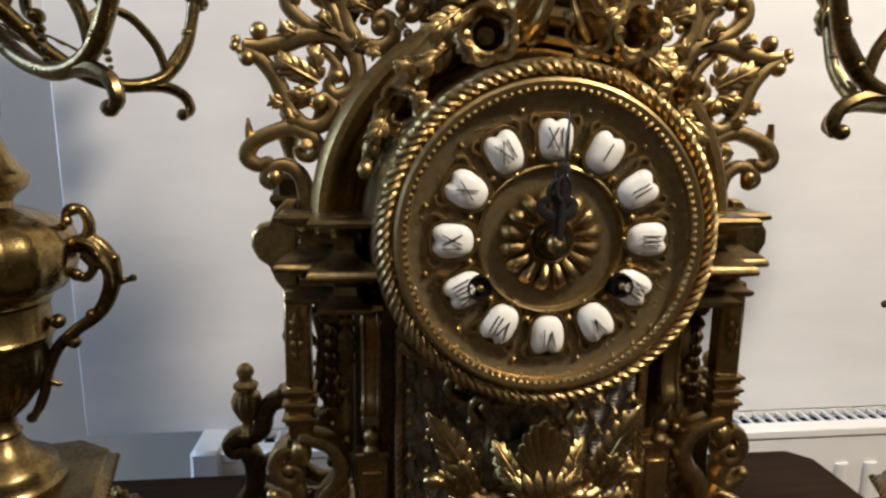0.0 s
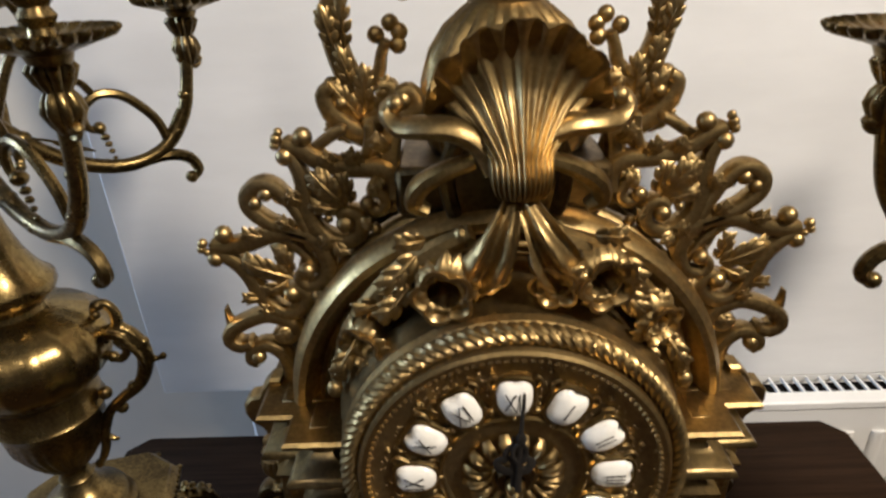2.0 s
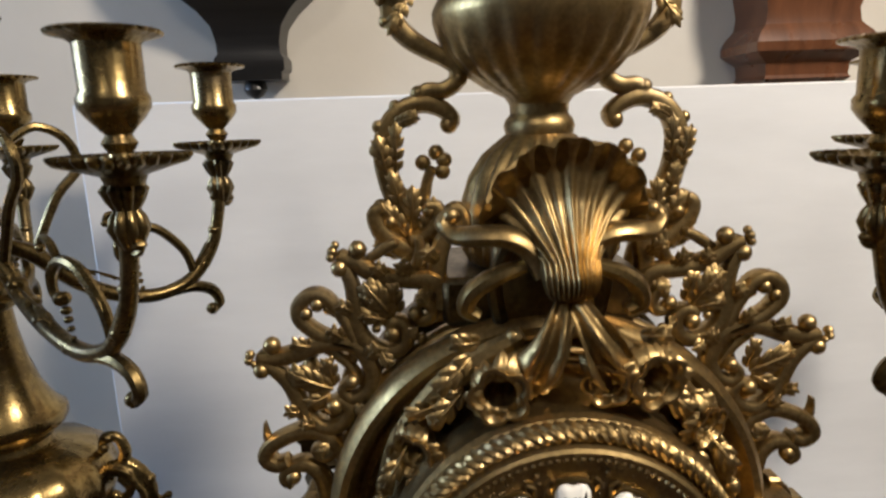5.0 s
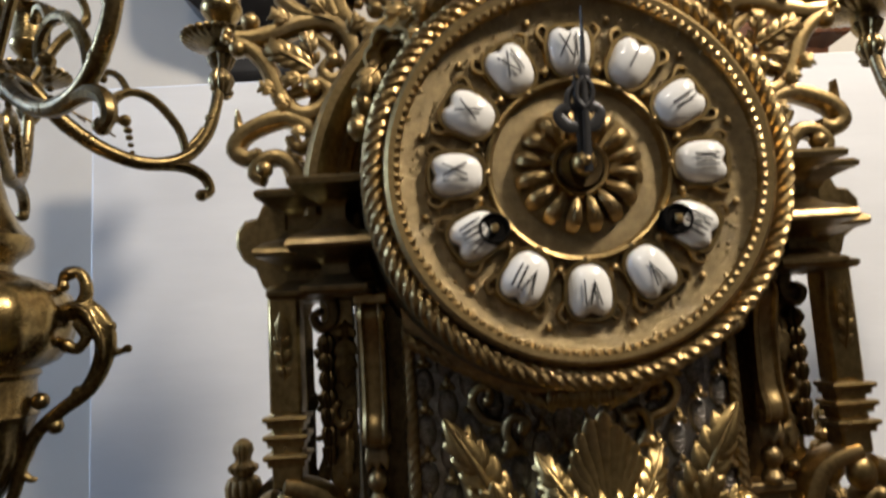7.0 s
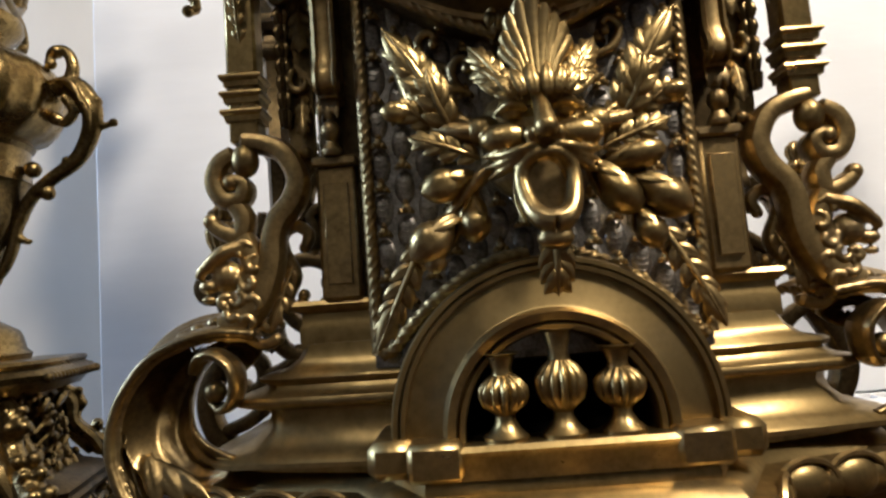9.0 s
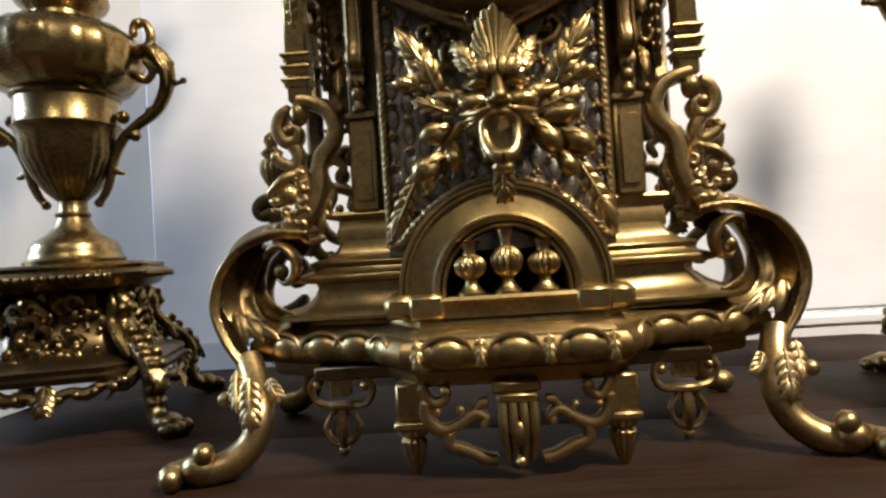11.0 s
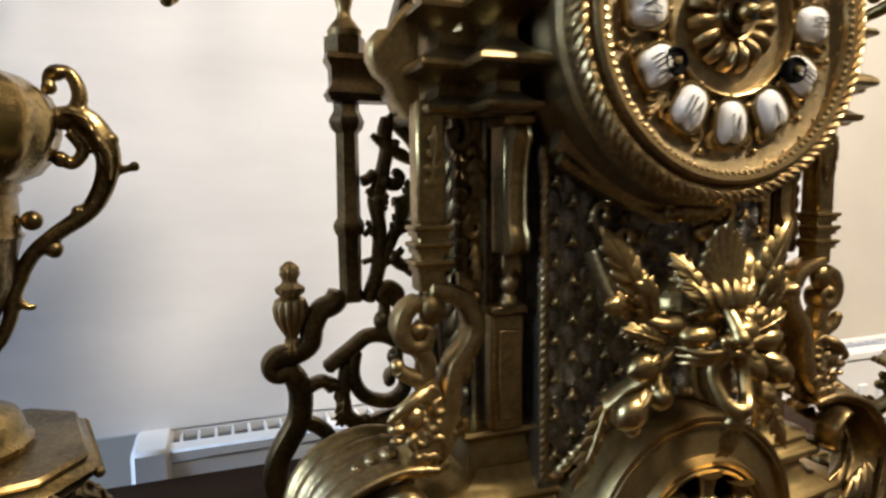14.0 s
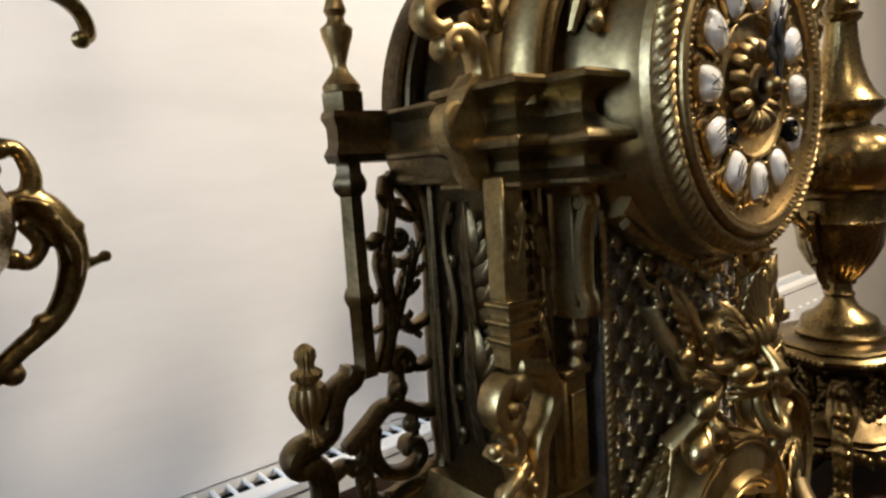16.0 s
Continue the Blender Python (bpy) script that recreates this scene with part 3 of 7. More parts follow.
def plaque(k, text):
    """A domed porcelain plaque with a notch at its outer end, and its numeral."""
    x, z = on_dial(k, 0.0462)
    turn = Matrix.Translation((x, 0, z)) @ Matrix.Rotation(radians(30 * k), 4, "Y")
    rings = []
    n = 28
    for f, y in ((1.0, 0.0034), (1.0, 0.0010), (0.93, -0.0006), (0.78, -0.0019), (0.52, -0.0029), (0.25, -0.0034), (0.04, -0.0035)):
        ring = []
        for i in range(n):
            a = 2 * math.pi * i / n
            w = 0.0080 * (1 + 0.10 * math.sin(a))
            px = w * math.copysign(abs(math.cos(a)) ** 0.72, math.cos(a))
            pz = 0.0097 * math.copysign(abs(math.sin(a)) ** 0.80, math.sin(a))
            pz -= 0.0021 * math.exp(-((px / 0.0022) ** 2)) * (math.sin(a) > 0)
            ring.append((px * f, y, pz * f))
        rings.append(ring)
    ob = part("plaque", Geo().rows(rings).moved(turn), PORCELAIN, clock, "glossy white porcelain plaque with a black numeral", 60)
    rim = Geo().tube([(p[0] * 1.09, 0.0014, p[2] * 1.08) for p in rings[0][::2]], 0.0011, 0.0018, 6, closed=True, smooth=3)
    part("plaque_rim", rim.moved(turn), GOLD, ob)
    cu = bpy.data.curves.new("numeral", "FONT")
    cu.body, cu.size, cu.extrude, cu.align_x, cu.align_y = text, 0.0134, 0.00025, "CENTER", "CENTER"
    cu.resolution_u, cu.offset = 2, -0.00020
    tmp = new("numeral_text", cu)
    bpy.context.view_layer.update()
    me = bpy.data.meshes.new_from_object(tmp.evaluated_get(bpy.context.evaluated_depsgraph_get()))
    bpy.data.objects.remove(tmp)
    squeeze = min(0.62, 0.0098 / max(1e-4, max(p.co.x for p in me.vertices) - min(p.co.x for p in me.vertices)))
    for p in me.vertices:
        u, v = p.co.x * squeeze, p.co.y
        dome = -0.0042 + 0.0016 * ((u / 0.0085) ** 2 + (v / 0.0105) ** 2)
        p.co = turn @ Vector((u, dome - 0.0001 + (0.0002 if p.co.z < 0 else 0), v))
    me.materials.append(BLACK)
    num = new("numeral", me)
    num.parent = ob


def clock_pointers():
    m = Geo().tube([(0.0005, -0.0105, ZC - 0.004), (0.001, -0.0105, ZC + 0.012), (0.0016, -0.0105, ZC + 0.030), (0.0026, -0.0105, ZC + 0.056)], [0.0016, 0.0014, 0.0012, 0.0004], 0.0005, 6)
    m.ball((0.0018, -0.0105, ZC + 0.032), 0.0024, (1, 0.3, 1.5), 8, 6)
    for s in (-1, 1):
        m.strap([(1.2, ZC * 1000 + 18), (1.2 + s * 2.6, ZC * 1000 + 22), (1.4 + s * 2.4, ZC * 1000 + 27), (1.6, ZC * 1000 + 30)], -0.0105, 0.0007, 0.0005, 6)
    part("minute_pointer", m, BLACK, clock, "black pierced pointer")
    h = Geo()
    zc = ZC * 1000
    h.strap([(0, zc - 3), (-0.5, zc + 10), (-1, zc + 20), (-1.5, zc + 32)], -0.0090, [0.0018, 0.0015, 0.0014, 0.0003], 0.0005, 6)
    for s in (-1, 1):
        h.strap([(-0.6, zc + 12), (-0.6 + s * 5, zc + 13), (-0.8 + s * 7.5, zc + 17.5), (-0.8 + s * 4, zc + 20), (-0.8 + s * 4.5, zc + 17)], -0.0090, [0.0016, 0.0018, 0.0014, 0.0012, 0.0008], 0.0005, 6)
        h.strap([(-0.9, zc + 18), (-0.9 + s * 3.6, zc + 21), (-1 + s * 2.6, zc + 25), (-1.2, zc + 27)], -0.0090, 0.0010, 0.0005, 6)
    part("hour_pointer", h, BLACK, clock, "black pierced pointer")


dial()
for k, text in enumerate(("I", "II", "III", "IIII", "V", "VI", "VII", "VIII", "IX", "X", "XI", "XII"), 1):
    plaque(k, text)
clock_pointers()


def body():
    """Carcass, arched top and the mouldings that belong to it."""
    arch = Geo().lathe([(0.0820, 0.0600), (0.0850, 0.0560), (0.0868, 0.0520), (0.0885, 0.0505), (0.0898, 0.0530), (0.0906, 0.0540), (0.0918, 0.0500), (0.0940, 0.0480), (0.0962, 0.0505), (0.0970, 0.0535), (0.0985, 0.0525), (0.1005, 0.0470), (0.1035, 0.0440), (0.1070, 0.0440), (0.1100, 0.0475), (0.1118, 0.0540), (0.1116, 0.0575), (0.1085, 0.0590), (0.1080, 0.0640), (0.1105, 0.0655), (0.1122, 0.0680), (0.1120, 0.0730), (0.1100, 0.0765), (0.0960, 0.078), (0.0930, 0.0785)], (0, 0, ZC), "y", 64, -2, 182)
    part("arched_hood", arch, BRASS, clock, "brass arched hood with concentric mouldings")
    part("hood_barrel", Geo().lathe([(0.0945, 0.078), (0.0925, 0.090), (0.0925, 0.128), (0.0945, 0.140)], (0, 0, ZC), "y", 48, -2, 182), SHADED_DARK, clock)
    part("rear_arch", Geo().lathe([(0.0930, 0.1385), (0.0985, 0.1380), (0.1010, 0.1360), (0.1050, 0.1355), (0.1068, 0.1380), (0.1090, 0.1370), (0.1112, 0.1380), (0.1118, 0.1420), (0.1118, 0.152), (0.0, 0.152)], (0, 0, ZC), "y", 64, -2, 182), SHADED_DARK, clock)
    part("tympanum", Geo().lathe([(0.0, 0.0605), (0.0955, 0.0605)], (0, 0, ZC), "y", 48), SHADED_DARK, clock, "dull brown plate behind the dial")
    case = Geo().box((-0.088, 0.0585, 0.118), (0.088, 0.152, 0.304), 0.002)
    part("case", case, SHADED_DARK, clock, "case body in shade-darkened brass")
    # entablature round the case, with a break forward at each end
    plan = [(-0.104, 0.152), (-0.104, 0.060), (0.104, 0.060), (0.104, 0.152)]
    prof = [(-0.01, 0.3000), (0.0035, 0.3000), (0.0045, 0.3025), (0.0035, 0.3050), (0.0055, 0.3100), (0.0070, 0.3135), (0.0120, 0.3145), (0.0135, 0.3165), (0.0125, 0.3190), (0.0085, 0.3220), (0.0065, 0.3280), (0.0068, 0.3330), (0.0098, 0.3360), (0.0105, 0.3385), (0.0095, 0.3405), (-0.01, 0.3405)]
    part("entablature", Geo().mould(plan, prof), BROWN, clock, "stepped brass moulding round the case")
    steps = [(-0.0045, 0.2960), (0.0030, 0.2960), (0.0042, 0.2975), (0.0042, 0.2990), (0.0010, 0.3005), (-0.0030, 0.3040), (-0.0035, 0.3080), (-0.0010, 0.3105), (0.0045, 0.3125), (0.0078, 0.3135), (0.0084, 0.3150), (0.0078, 0.3170), (0.0055, 0.3190), (0.0, 0.3215), (-0.0040, 0.3260), (-0.0042, 0.3310), (-0.0020, 0.3345), (0.0040, 0.3375), (0.0072, 0.3385), (0.0075, 0.3405), (0.0060, 0.3420), (-0.0045, 0.3420)]
    block = Geo().mould([(-0.1200, 0.090), (-0.1200, 0.0430), (-0.1020, 0.0430), (-0.1020, 0.0230), (-0.0845, 0.0230), (-0.0845, 0.090)], steps)
    block.box((-0.1158, 0.0472, 0.2955), (-0.0887, 0.0900, 0.3424), 0.0003).box((-0.0978, 0.0272, 0.2955), (-0.0887, 0.0471, 0.3424), 0.0003)
    pair("capital", block, BROWN, clock, "stepped brass capital block")
    # slim console scroll beneath the inner capital
    def console_row(p, q, w):
        d = (q - p).normalized()
        up = Vector((0, -d.z, d.y))
        up = up if up.y < 0 else -up
        return [p + Vector((u * w, 0, 0)) + up * h for u, h in ((-1, -0.003), (-1, 0.0008), (-0.72, 0.0016), (-0.50, 0.0002), (0, 0.0010), (0.50, 0.0002), (0.72, 0.0016), (1, 0.0008), (1, -0.003))]
    line = spline([(-0.0815, y, z) for y, z in ((0.0430, 0.2900), (0.0385, 0.2910), (0.0365, 0.2870), (0.0385, 0.2810), (0.0405, 0.2720), (0.0412, 0.2580), (0.0408, 0.2480), (0.0385, 0.2420), (0.0388, 0.2365), (0.0430, 0.2350))], 5)
    line = [Vector(p) for p in line]
    con = Geo().rows([console_row(line[k], line[min(k + 1, len(line) - 1)] if k + 1 < len(line) else line[k] * 2 - line[k - 1], 0.0050) for k in range(len(line))])
    con.box((-0.0862, 0.0440, 0.2330), (-0.0768, 0.0590, 0.2960), 0.001)
    for z, y, r in ((0.2872, 0.0400, 0.0026), (0.2375, 0.0430, 0.0026)):
        con.tube([(-0.0872, y, z), (-0.0758, y, z)], r, r, 10)
    pair("console_scroll", con, BRASS, clock, "slim scrolled brass console")
    pair("bracket_cap", Geo().box((-0.0885, 0.0375, 0.2915), (-0.0740, 0.059, 0.2965), 0.0012), BRASS, clock)
    drop = Geo().ball((-0.0820, 0.0480, 0.2195), 0.0050, (0.9, 0.9, 0.95), 12, 8).ball((-0.0820, 0.0490, 0.2280), 0.0034, seg=9, rings=6)
    for k in (-1, 0, 1):
        root = Vector((-0.0820 + 0.0024 * k, 0.0480, 0.2350))
        drop.pod(root, root + Vector((0.0016 * k, -0.0030, -0.0115)), Vector((0, -1, 0)), 0.0022, 0.0014)
    drop.lathe([(0, 0.2085, 0), (0.0042, 0.2085), (0.0048, 0.2110), (0.0030, 0.2140), (0.0022, 0.2165)], (-0.0820, 0.0490, 0), seg=16)
    pair("tassel", drop, BRASS, clock, "", 0.0006)
    side = Geo().leaf((-0.0950, 0.0600, 0.2860), (-0.0945, 0.0560, 0.2560), (1, 0, 0), 0.0068, 0.003, 0.003, 4)
    side.strap([(-98, 252), (-101, 246), (-97.5, 241), (-93.5, 244), (-95, 247.5)], 0.0570, [0.0012, 0.0016, 0.0015, 0.0013, 0.0009], 0.0022)
    side.leaf((-0.0955, 0.0600, 0.2420), (-0.0950, 0.0560, 0.2180), (1, 0, 0), 0.0050, 0.003, 0.003, 4).ball((-0.0950, 0.0560, 0.2130), 0.0032, seg=9, rings=6)
    pair("husk_relief", side, BROWN, clock, "", 0.0007)
    plate = Geo().box((-0.0900, 0.0500, 0.1475), (-0.0730, 0.0590, 0.2050), 0.0014).box((-0.0868, 0.0482, 0.154), (-0.0762, 0.0502, 0.1970), 0.0008).box((-0.0912, 0.0475, 0.2045), (-0.0718, 0.0590, 0.2090), 0.0014)
    pair("pilaster_plate", plate, BRASS, clock, "plain brass pilaster plate")
    foot = Geo().mould([(-0.0990, 0.075), (-0.0990, 0.0560), (-0.0705, 0.0560), (-0.0705, 0.075)], [(-0.006, 0.1480), (0.0035, 0.1480), (0.0045, 0.1462), (0.0035, 0.1440), (0.0012, 0.1425), (0.0012, 0.1385), (0.0022, 0.1365), (0.0022, 0.1280)])
    foot.box((-0.0990, 0.0560, 0.128), (-0.0705, 0.075, 0.1478), 0.0004)
    pair("pilaster_foot", foot, SMOOTH, clock)


body()


def panel():
    """Scaled and studded panel with its rope border."""
    part("panel_ground", Geo().box((-0.0685, 0.0440, 0.118), (0.0685, 0.0580, 0.300), 0.001), SILVER, clock, "grey tarnished panel behind the mask")
    scales, studs = Geo(), Geo()
    for i in range(14):
        for j in range(-1, 11):
            x, z = -0.0611 + 0.0094 * i, 0.1270 + 0.0186 * j + (0.0093 if i % 2 else 0)
            edge = 0.2430 + 0.0330 * (abs(x) / 0.068) ** 1.15
            inside = lambda q: math.hypot(x, q - 0.0960) > 0.0610 and 0.1220 < q < edge
            if inside(z):
                scales.ball((x, 0.0440, z), 0.0044, (0.98, 0.38, 1.62), 12, 8)
                for q in (-2, -1, 0, 1, 2):
                    h = 0.0028 if abs(q) < 2 else 0.0018
                    scales.tube([(x - h, 0.0431, z + q * 0.0022), (x, 0.0422 + 0.0003 * abs(q), z + q * 0.0022 - 0.0006), (x + h, 0.0431, z + q * 0.0022)], 0.00042, 0.00042, 5, smooth=1)
            if inside(z + 0.0093):
                studs.ball((x, 0.0412, z + 0.0093), 0.0021, (1, 1.1, 1), 9, 6)
                for a in (90, 210, 330):
                    studs.tube([(x, 0.0420, z + 0.0093), (x + 0.0022 * math.cos(radians(a)), 0.0405, z + 0.0093 + 0.0022 * math.sin(radians(a))), (x + 0.0036 * math.cos(radians(a)), 0.0425, z + 0.0093 + 0.0036 * math.sin(radians(a)))], [0.0012, 0.0014, 0.0006], seg=6, smooth=2)
    tagged(part("scale_relief", scales, SILVER, clock, "grey overlapping scale relief"), kind="stuff")
    tagged(part("stud_relief", studs, BRASS, clock, "small brass studs over the panel"), kind="stuff")
    pair("rope_border", Geo().rope([(-0.0668, 0.0425, 0.124), (-0.0668, 0.0425, 0.20), (-0.0668, 0.0425, 0.282)], 0.0026, 4, 4, False, 16, 0.0009), BRASS, clock)
    pair("rope_border", Geo().rope([(-x, 0.0300 - 0.002 * (1 - x / 0.067), 0.2440 + 0.0330 * (x / 0.068) ** 1.15) for x in (0.0668, 0.052, 0.036, 0.022, 0.010)], 0.0027, 4, 6, False, 16, 0.0009), BRASS, clock)
    pair("rope_border", Geo().rope([(-0.0655, 0.0430, 0.1240), (-0.0600, 0.0415, 0.1265), (-0.0520, 0.0390, 0.1350), (-0.0380, 0.0370, 0.1470), (-0.0200, 0.0360, 0.1570), (-0.004, 0.0355, 0.1605)], 0.0028, 4, 6, False, 16, 0.0009), BRASS, clock)
    # skirt under the drum that runs to a point
    sk = Geo()
    rings = []
    for i in range(29):
        x = -0.0680 + 0.136 * i / 28
        top = ZC - math.sqrt(max(0.0, 0.0845 ** 2 - x * x)) if abs(x) < 0.0843 else ZC
        low = 0.2462 + 0.0330 * (abs(x) / 0.068) ** 1.15
        low = min(low, top + 0.003)
        rings.append([(x, 0.058, low), (x, 0.0350, low), (x, 0.0305, low + 0.0015), (x, 0.0285, low + 0.0035), (x, 0.0290, (low + top) / 2), (x, 0.0260, top + 0.001), (x, 0.0250, top + 0.004), (x, 0.058, top + 0.006)])
    sk.rows(rings)
    part("drum_skirt", sk, BRASS, clock, "smooth brass apron under the drum")
    clasp = Geo().box((-0.012, 0.024, 0.2475), (0.012, 0.040, 0.2535), 0.001)
    for k in range(-3, 4):
        root = Vector((0.0038 * k, 0.0240, 0.2565 - 0.0006 * abs(k)))
        clasp.pod(root, root + Vector((0.0006 * k, -0.0010, -0.0105 + 0.0012 * abs(k))), Vector((0, -1, 0)), 0.0024, 0.0018)
        clasp.ball((0.0038 * k, 0.0235, 0.2570 - 0.0006 * abs(k)), 0.0024, seg=9, rings=6)
    part("clasp", clasp, GOLD, clock)


panel()


def mask():
    """Grotesque ornament above the lower arch, its brow leaves, side leaves and buds."""
    g = Geo().ball((0, 0.021, 0.2090), 0.0215, (1.0, 0.92, 0.82), 24, 16)
    g.tube([(0, 0.0010, 0.2210), (0, -0.0045, 0.2130), (0, -0.0105, 0.2055), (0, -0.0125, 0.2015)], [0.0030, 0.0028, 0.0034, 0.0044], seg=12)
    g.ball((0, -0.0128, 0.2010), 0.0044, (0.95, 1, 0.9), 14, 10)
    for s in (-1, 1):
        g.ball((s * 0.0043, -0.0090, 0.1998), 0.0031, seg=12, rings=8)
        g.ball((s * 0.0125, -0.0005, 0.2010), 0.0082, (1.15, 0.78, 0.70), 18, 12)
        g.ball((s * 0.0200, 0.0050, 0.2060), 0.0070, (1, 0.9, 0.8), 14, 10)
        # lids and eye
        g.ball((s * 0.0098, 0.0005, 0.2105), 0.0036, (1.15, 0.8, 0.8), 12, 8)
        g.tube([(s * 0.0045, -0.0010, 0.2110), (s * 0.0098, -0.0036, 0.2128), (s * 0.0155, 0.0010, 0.2105)], [0.0012, 0.0019, 0.0012], seg=8)
        # moustache
        for k in range(3):
            g.tube([(s * 0.0020, -0.0092, 0.1962 - 0.0006 * k), (s * 0.0080, -0.0092 + 0.0008 * k, 0.1950 - 0.0012 * k), (s * (0.0145 + 0.0002 * k), -0.0045 + 0.0012 * k, 0.1945 - 0.0026 * k), (s * (0.0215 - 0.0010 * k), 0.0030 + 0.0010 * k, 0.1962 - 0.0040 * k)], [0.0011, 0.0018, 0.0018, 0.0006], seg=8)
        g.tube([(s * 0.0095, 0.0040, 0.1900), (s * 0.0098, 0.0040, 0.1800), (s * 0.0078, 0.0010, 0.1710)], [0.0012, 0.0018, 0.0010], seg=8)
        # lips, running down to the jutting chin
        g.tube([(0, -0.0090, 0.1938), (s * 0.0046, -0.0085, 0.1930), (s * 0.0084, -0.0060, 0.1885), (s * 0.0086, -0.0070, 0.1820), (s * 0.0068, -0.0105, 0.1745), (s * 0.0036, -0.0130, 0.1705), (0, -0.0138, 0.1695)], [0.0020, 0.0023, 0.0027, 0.0030, 0.0034, 0.0040, 0.0042], seg=10)
        g.tube([(s * 0.0235, 0.0040, 0.2080), (s * 0.0275, 0.0050, 0.2110), (s * 0.0285, 0.0055, 0.2060), (s * 0.0255, 0.0050, 0.2040)], [0.0018, 0.0020, 0.0018, 0.0012], seg=8)
    g.ball((0, -0.0115, 0.1640), 0.0050, (1.25, 0.8, 0.75), 14, 10)
    f = Matrix.Translation((0.0005, 0.004, -0.003))
    fused(part("mask_ornament", g.moved(f), GOLD, clock, "bright brass grotesque mask with open mouth", 80), 0.00055, 1)
    throat = Geo()
    throat.rows([[(w * math.cos(q), y, zc + h * math.sin(q)) for q in (2 * math.pi * k / 28 for k in range(28))] for w, h, zc, y in ((0.0072, 0.0122, 0.1802, -0.0020), (0.0068, 0.0115, 0.1802, 0.0030), (0.0062, 0.0096, 0.1800, 0.0075), (0.0030, 0.0050, 0.1798, 0.0095))], caps=True)
    throat.tube([(0, 0.0070, 0.1860), (0, 0.0030, 0.1780), (0, -0.0050, 0.1695)], [0.0030, 0.0042, 0.0034], [0.0014, 0.0018, 0.0014], 10)
    part("mouth", throat.moved(f), BRASS, clock)
    fan = Geo()
    for k in range(-4, 5):
        a = radians(9.5 * k)
        L = 0.0335 - 0.0030 * abs(k) + 0.0012 * math.sin(5 * k)
        root, mid = Vector((0.0010 * k, -0.0060, 0.2185)), Vector((0.55 * L * math.sin(a), -0.0045, 0.2185 + 0.55 * L * math.cos(a)))
        tip = Vector((L * math.sin(a) * 0.92, -0.0020 + 0.004 * abs(k) / 4, 0.2185 + L * math.cos(a)))
        across = Vector((math.cos(a), 0, -math.sin(a)))
        fan.rows([[c + across * (u * w) + Vector((0, -w * 0.55 * (1 - u * u) + dip, 0)) for u in (-1, -0.6, -0.2, 0.2, 0.6, 1)] + [c + across * (u * w) + Vector((0, 0.0016 + dip, 0)) for u in (0.8, -0.8)] for c, w, dip in ((root, 0.0010, 0.0), (root.lerp(mid, 0.5), 0.0018, 0.0012), (mid, 0.0027, 0.0012), (mid.lerp(tip, 0.5), 0.0033, 0.0), (tip - (tip - mid) * 0.14, 0.0028, -0.0022), (tip, 0.0009, -0.0040))])
    part("crown_leaf", fan.moved(f), GOLD, clock, "bright palmette leaf over the brow", 75)
    part("chin_leaf", Geo().leaf((0, -0.010, 0.1680), (0, -0.004, 0.1460), (1, 0, 0), 0.0072, 0.003, 0.002, 4).moved(f), GOLD, clock, sharp=75)
    for s in (-1, 1):
        # brow leaves that sweep up and outwards from the root of the nose
        brow = Geo()
        for a, b, w, n, bend in (((0.0070, -0.0030, 0.2135), (0.0230, 0.0050, 0.2380), 0.0060, 5, 0.0), ((0.0080, -0.0050, 0.2140), (0.0215, 0.0050, 0.2300), 0.0062, 4, 0.0)):
            A, E = Vector((s * a[0], a[1], a[2])), Vector((s * b[0], b[1], b[2]))
            brow.leaf(A, E, (E - A).cross(Vector((0, -1, 0))), w, 0.004, -0.001, n, 0.28, bend * s)
        for k in range(4):
            root = Vector((s * (0.0022 + 0.0034 * k), -0.0082 + 0.0006 * k * k, 0.2135 + 0.0004 * k))
            brow.pod(root, root + Vector((s * (0.0010 + 0.0026 * k), 0.0030, 0.0130 - 0.0016 * k)), Vector((0, -1, 0.25)).normalized(), 0.0024, 0.0016)
        part("brow_leaf", brow.moved(f), GOLD, clock, sharp=75)
        for a, b, w, n, bend in (((0.029, 0.012, 0.2020), (0.0545, 0.0150, 0.2500), 0.0092, 6, -0.003), ((0.028, 0.010, 0.2040), (0.0390, 0.0050, 0.2300), 0.0074, 4, 0.003), ((0.022, 0.006, 0.1965), (0.0470, 0.0090, 0.2060), 0.0058, 4, 0.0), ((0.034, 0.012, 0.2080), (0.0520, 0.0100, 0.2200), 0.0056, 4, 0.0)):
            A, E = Vector((s * a[0], a[1], a[2])), Vector((s * b[0], b[1], b[2]))
            part("acanthus_leaf", Geo().leaf(A, E, (E - A).cross(Vector((0, -1, 0))), w, 0.005, 0.003, n, 0.28, bend * s).moved(f), GOLD, clock, sharp=75)
        # fat buds hanging from the corners of the mouth
        left = (((0.028, 0.1865), (0.0430, 0.1825), 0.0062), ((0.0245, 0.176), (0.0255, 0.1635), 0.0060), ((0.0345, 0.170), (0.0480, 0.1590), 0.0074), ((0.0390, 0.161), (0.0410, 0.1535), 0.0040), ((0.046, 0.2125), (0.0560, 0.2140), 0.0040))
        right = (((0.0270, 0.1890), (0.0450, 0.1925), 0.0060), ((0.0220, 0.1850), (0.0340, 0.1700), 0.0070), ((0.0370, 0.1800), (0.0520, 0.1690), 0.0072), ((0.0350, 0.1680), (0.0400, 0.1570), 0.0056), ((0.046, 0.2125), (0.0560, 0.2140), 0.0040))
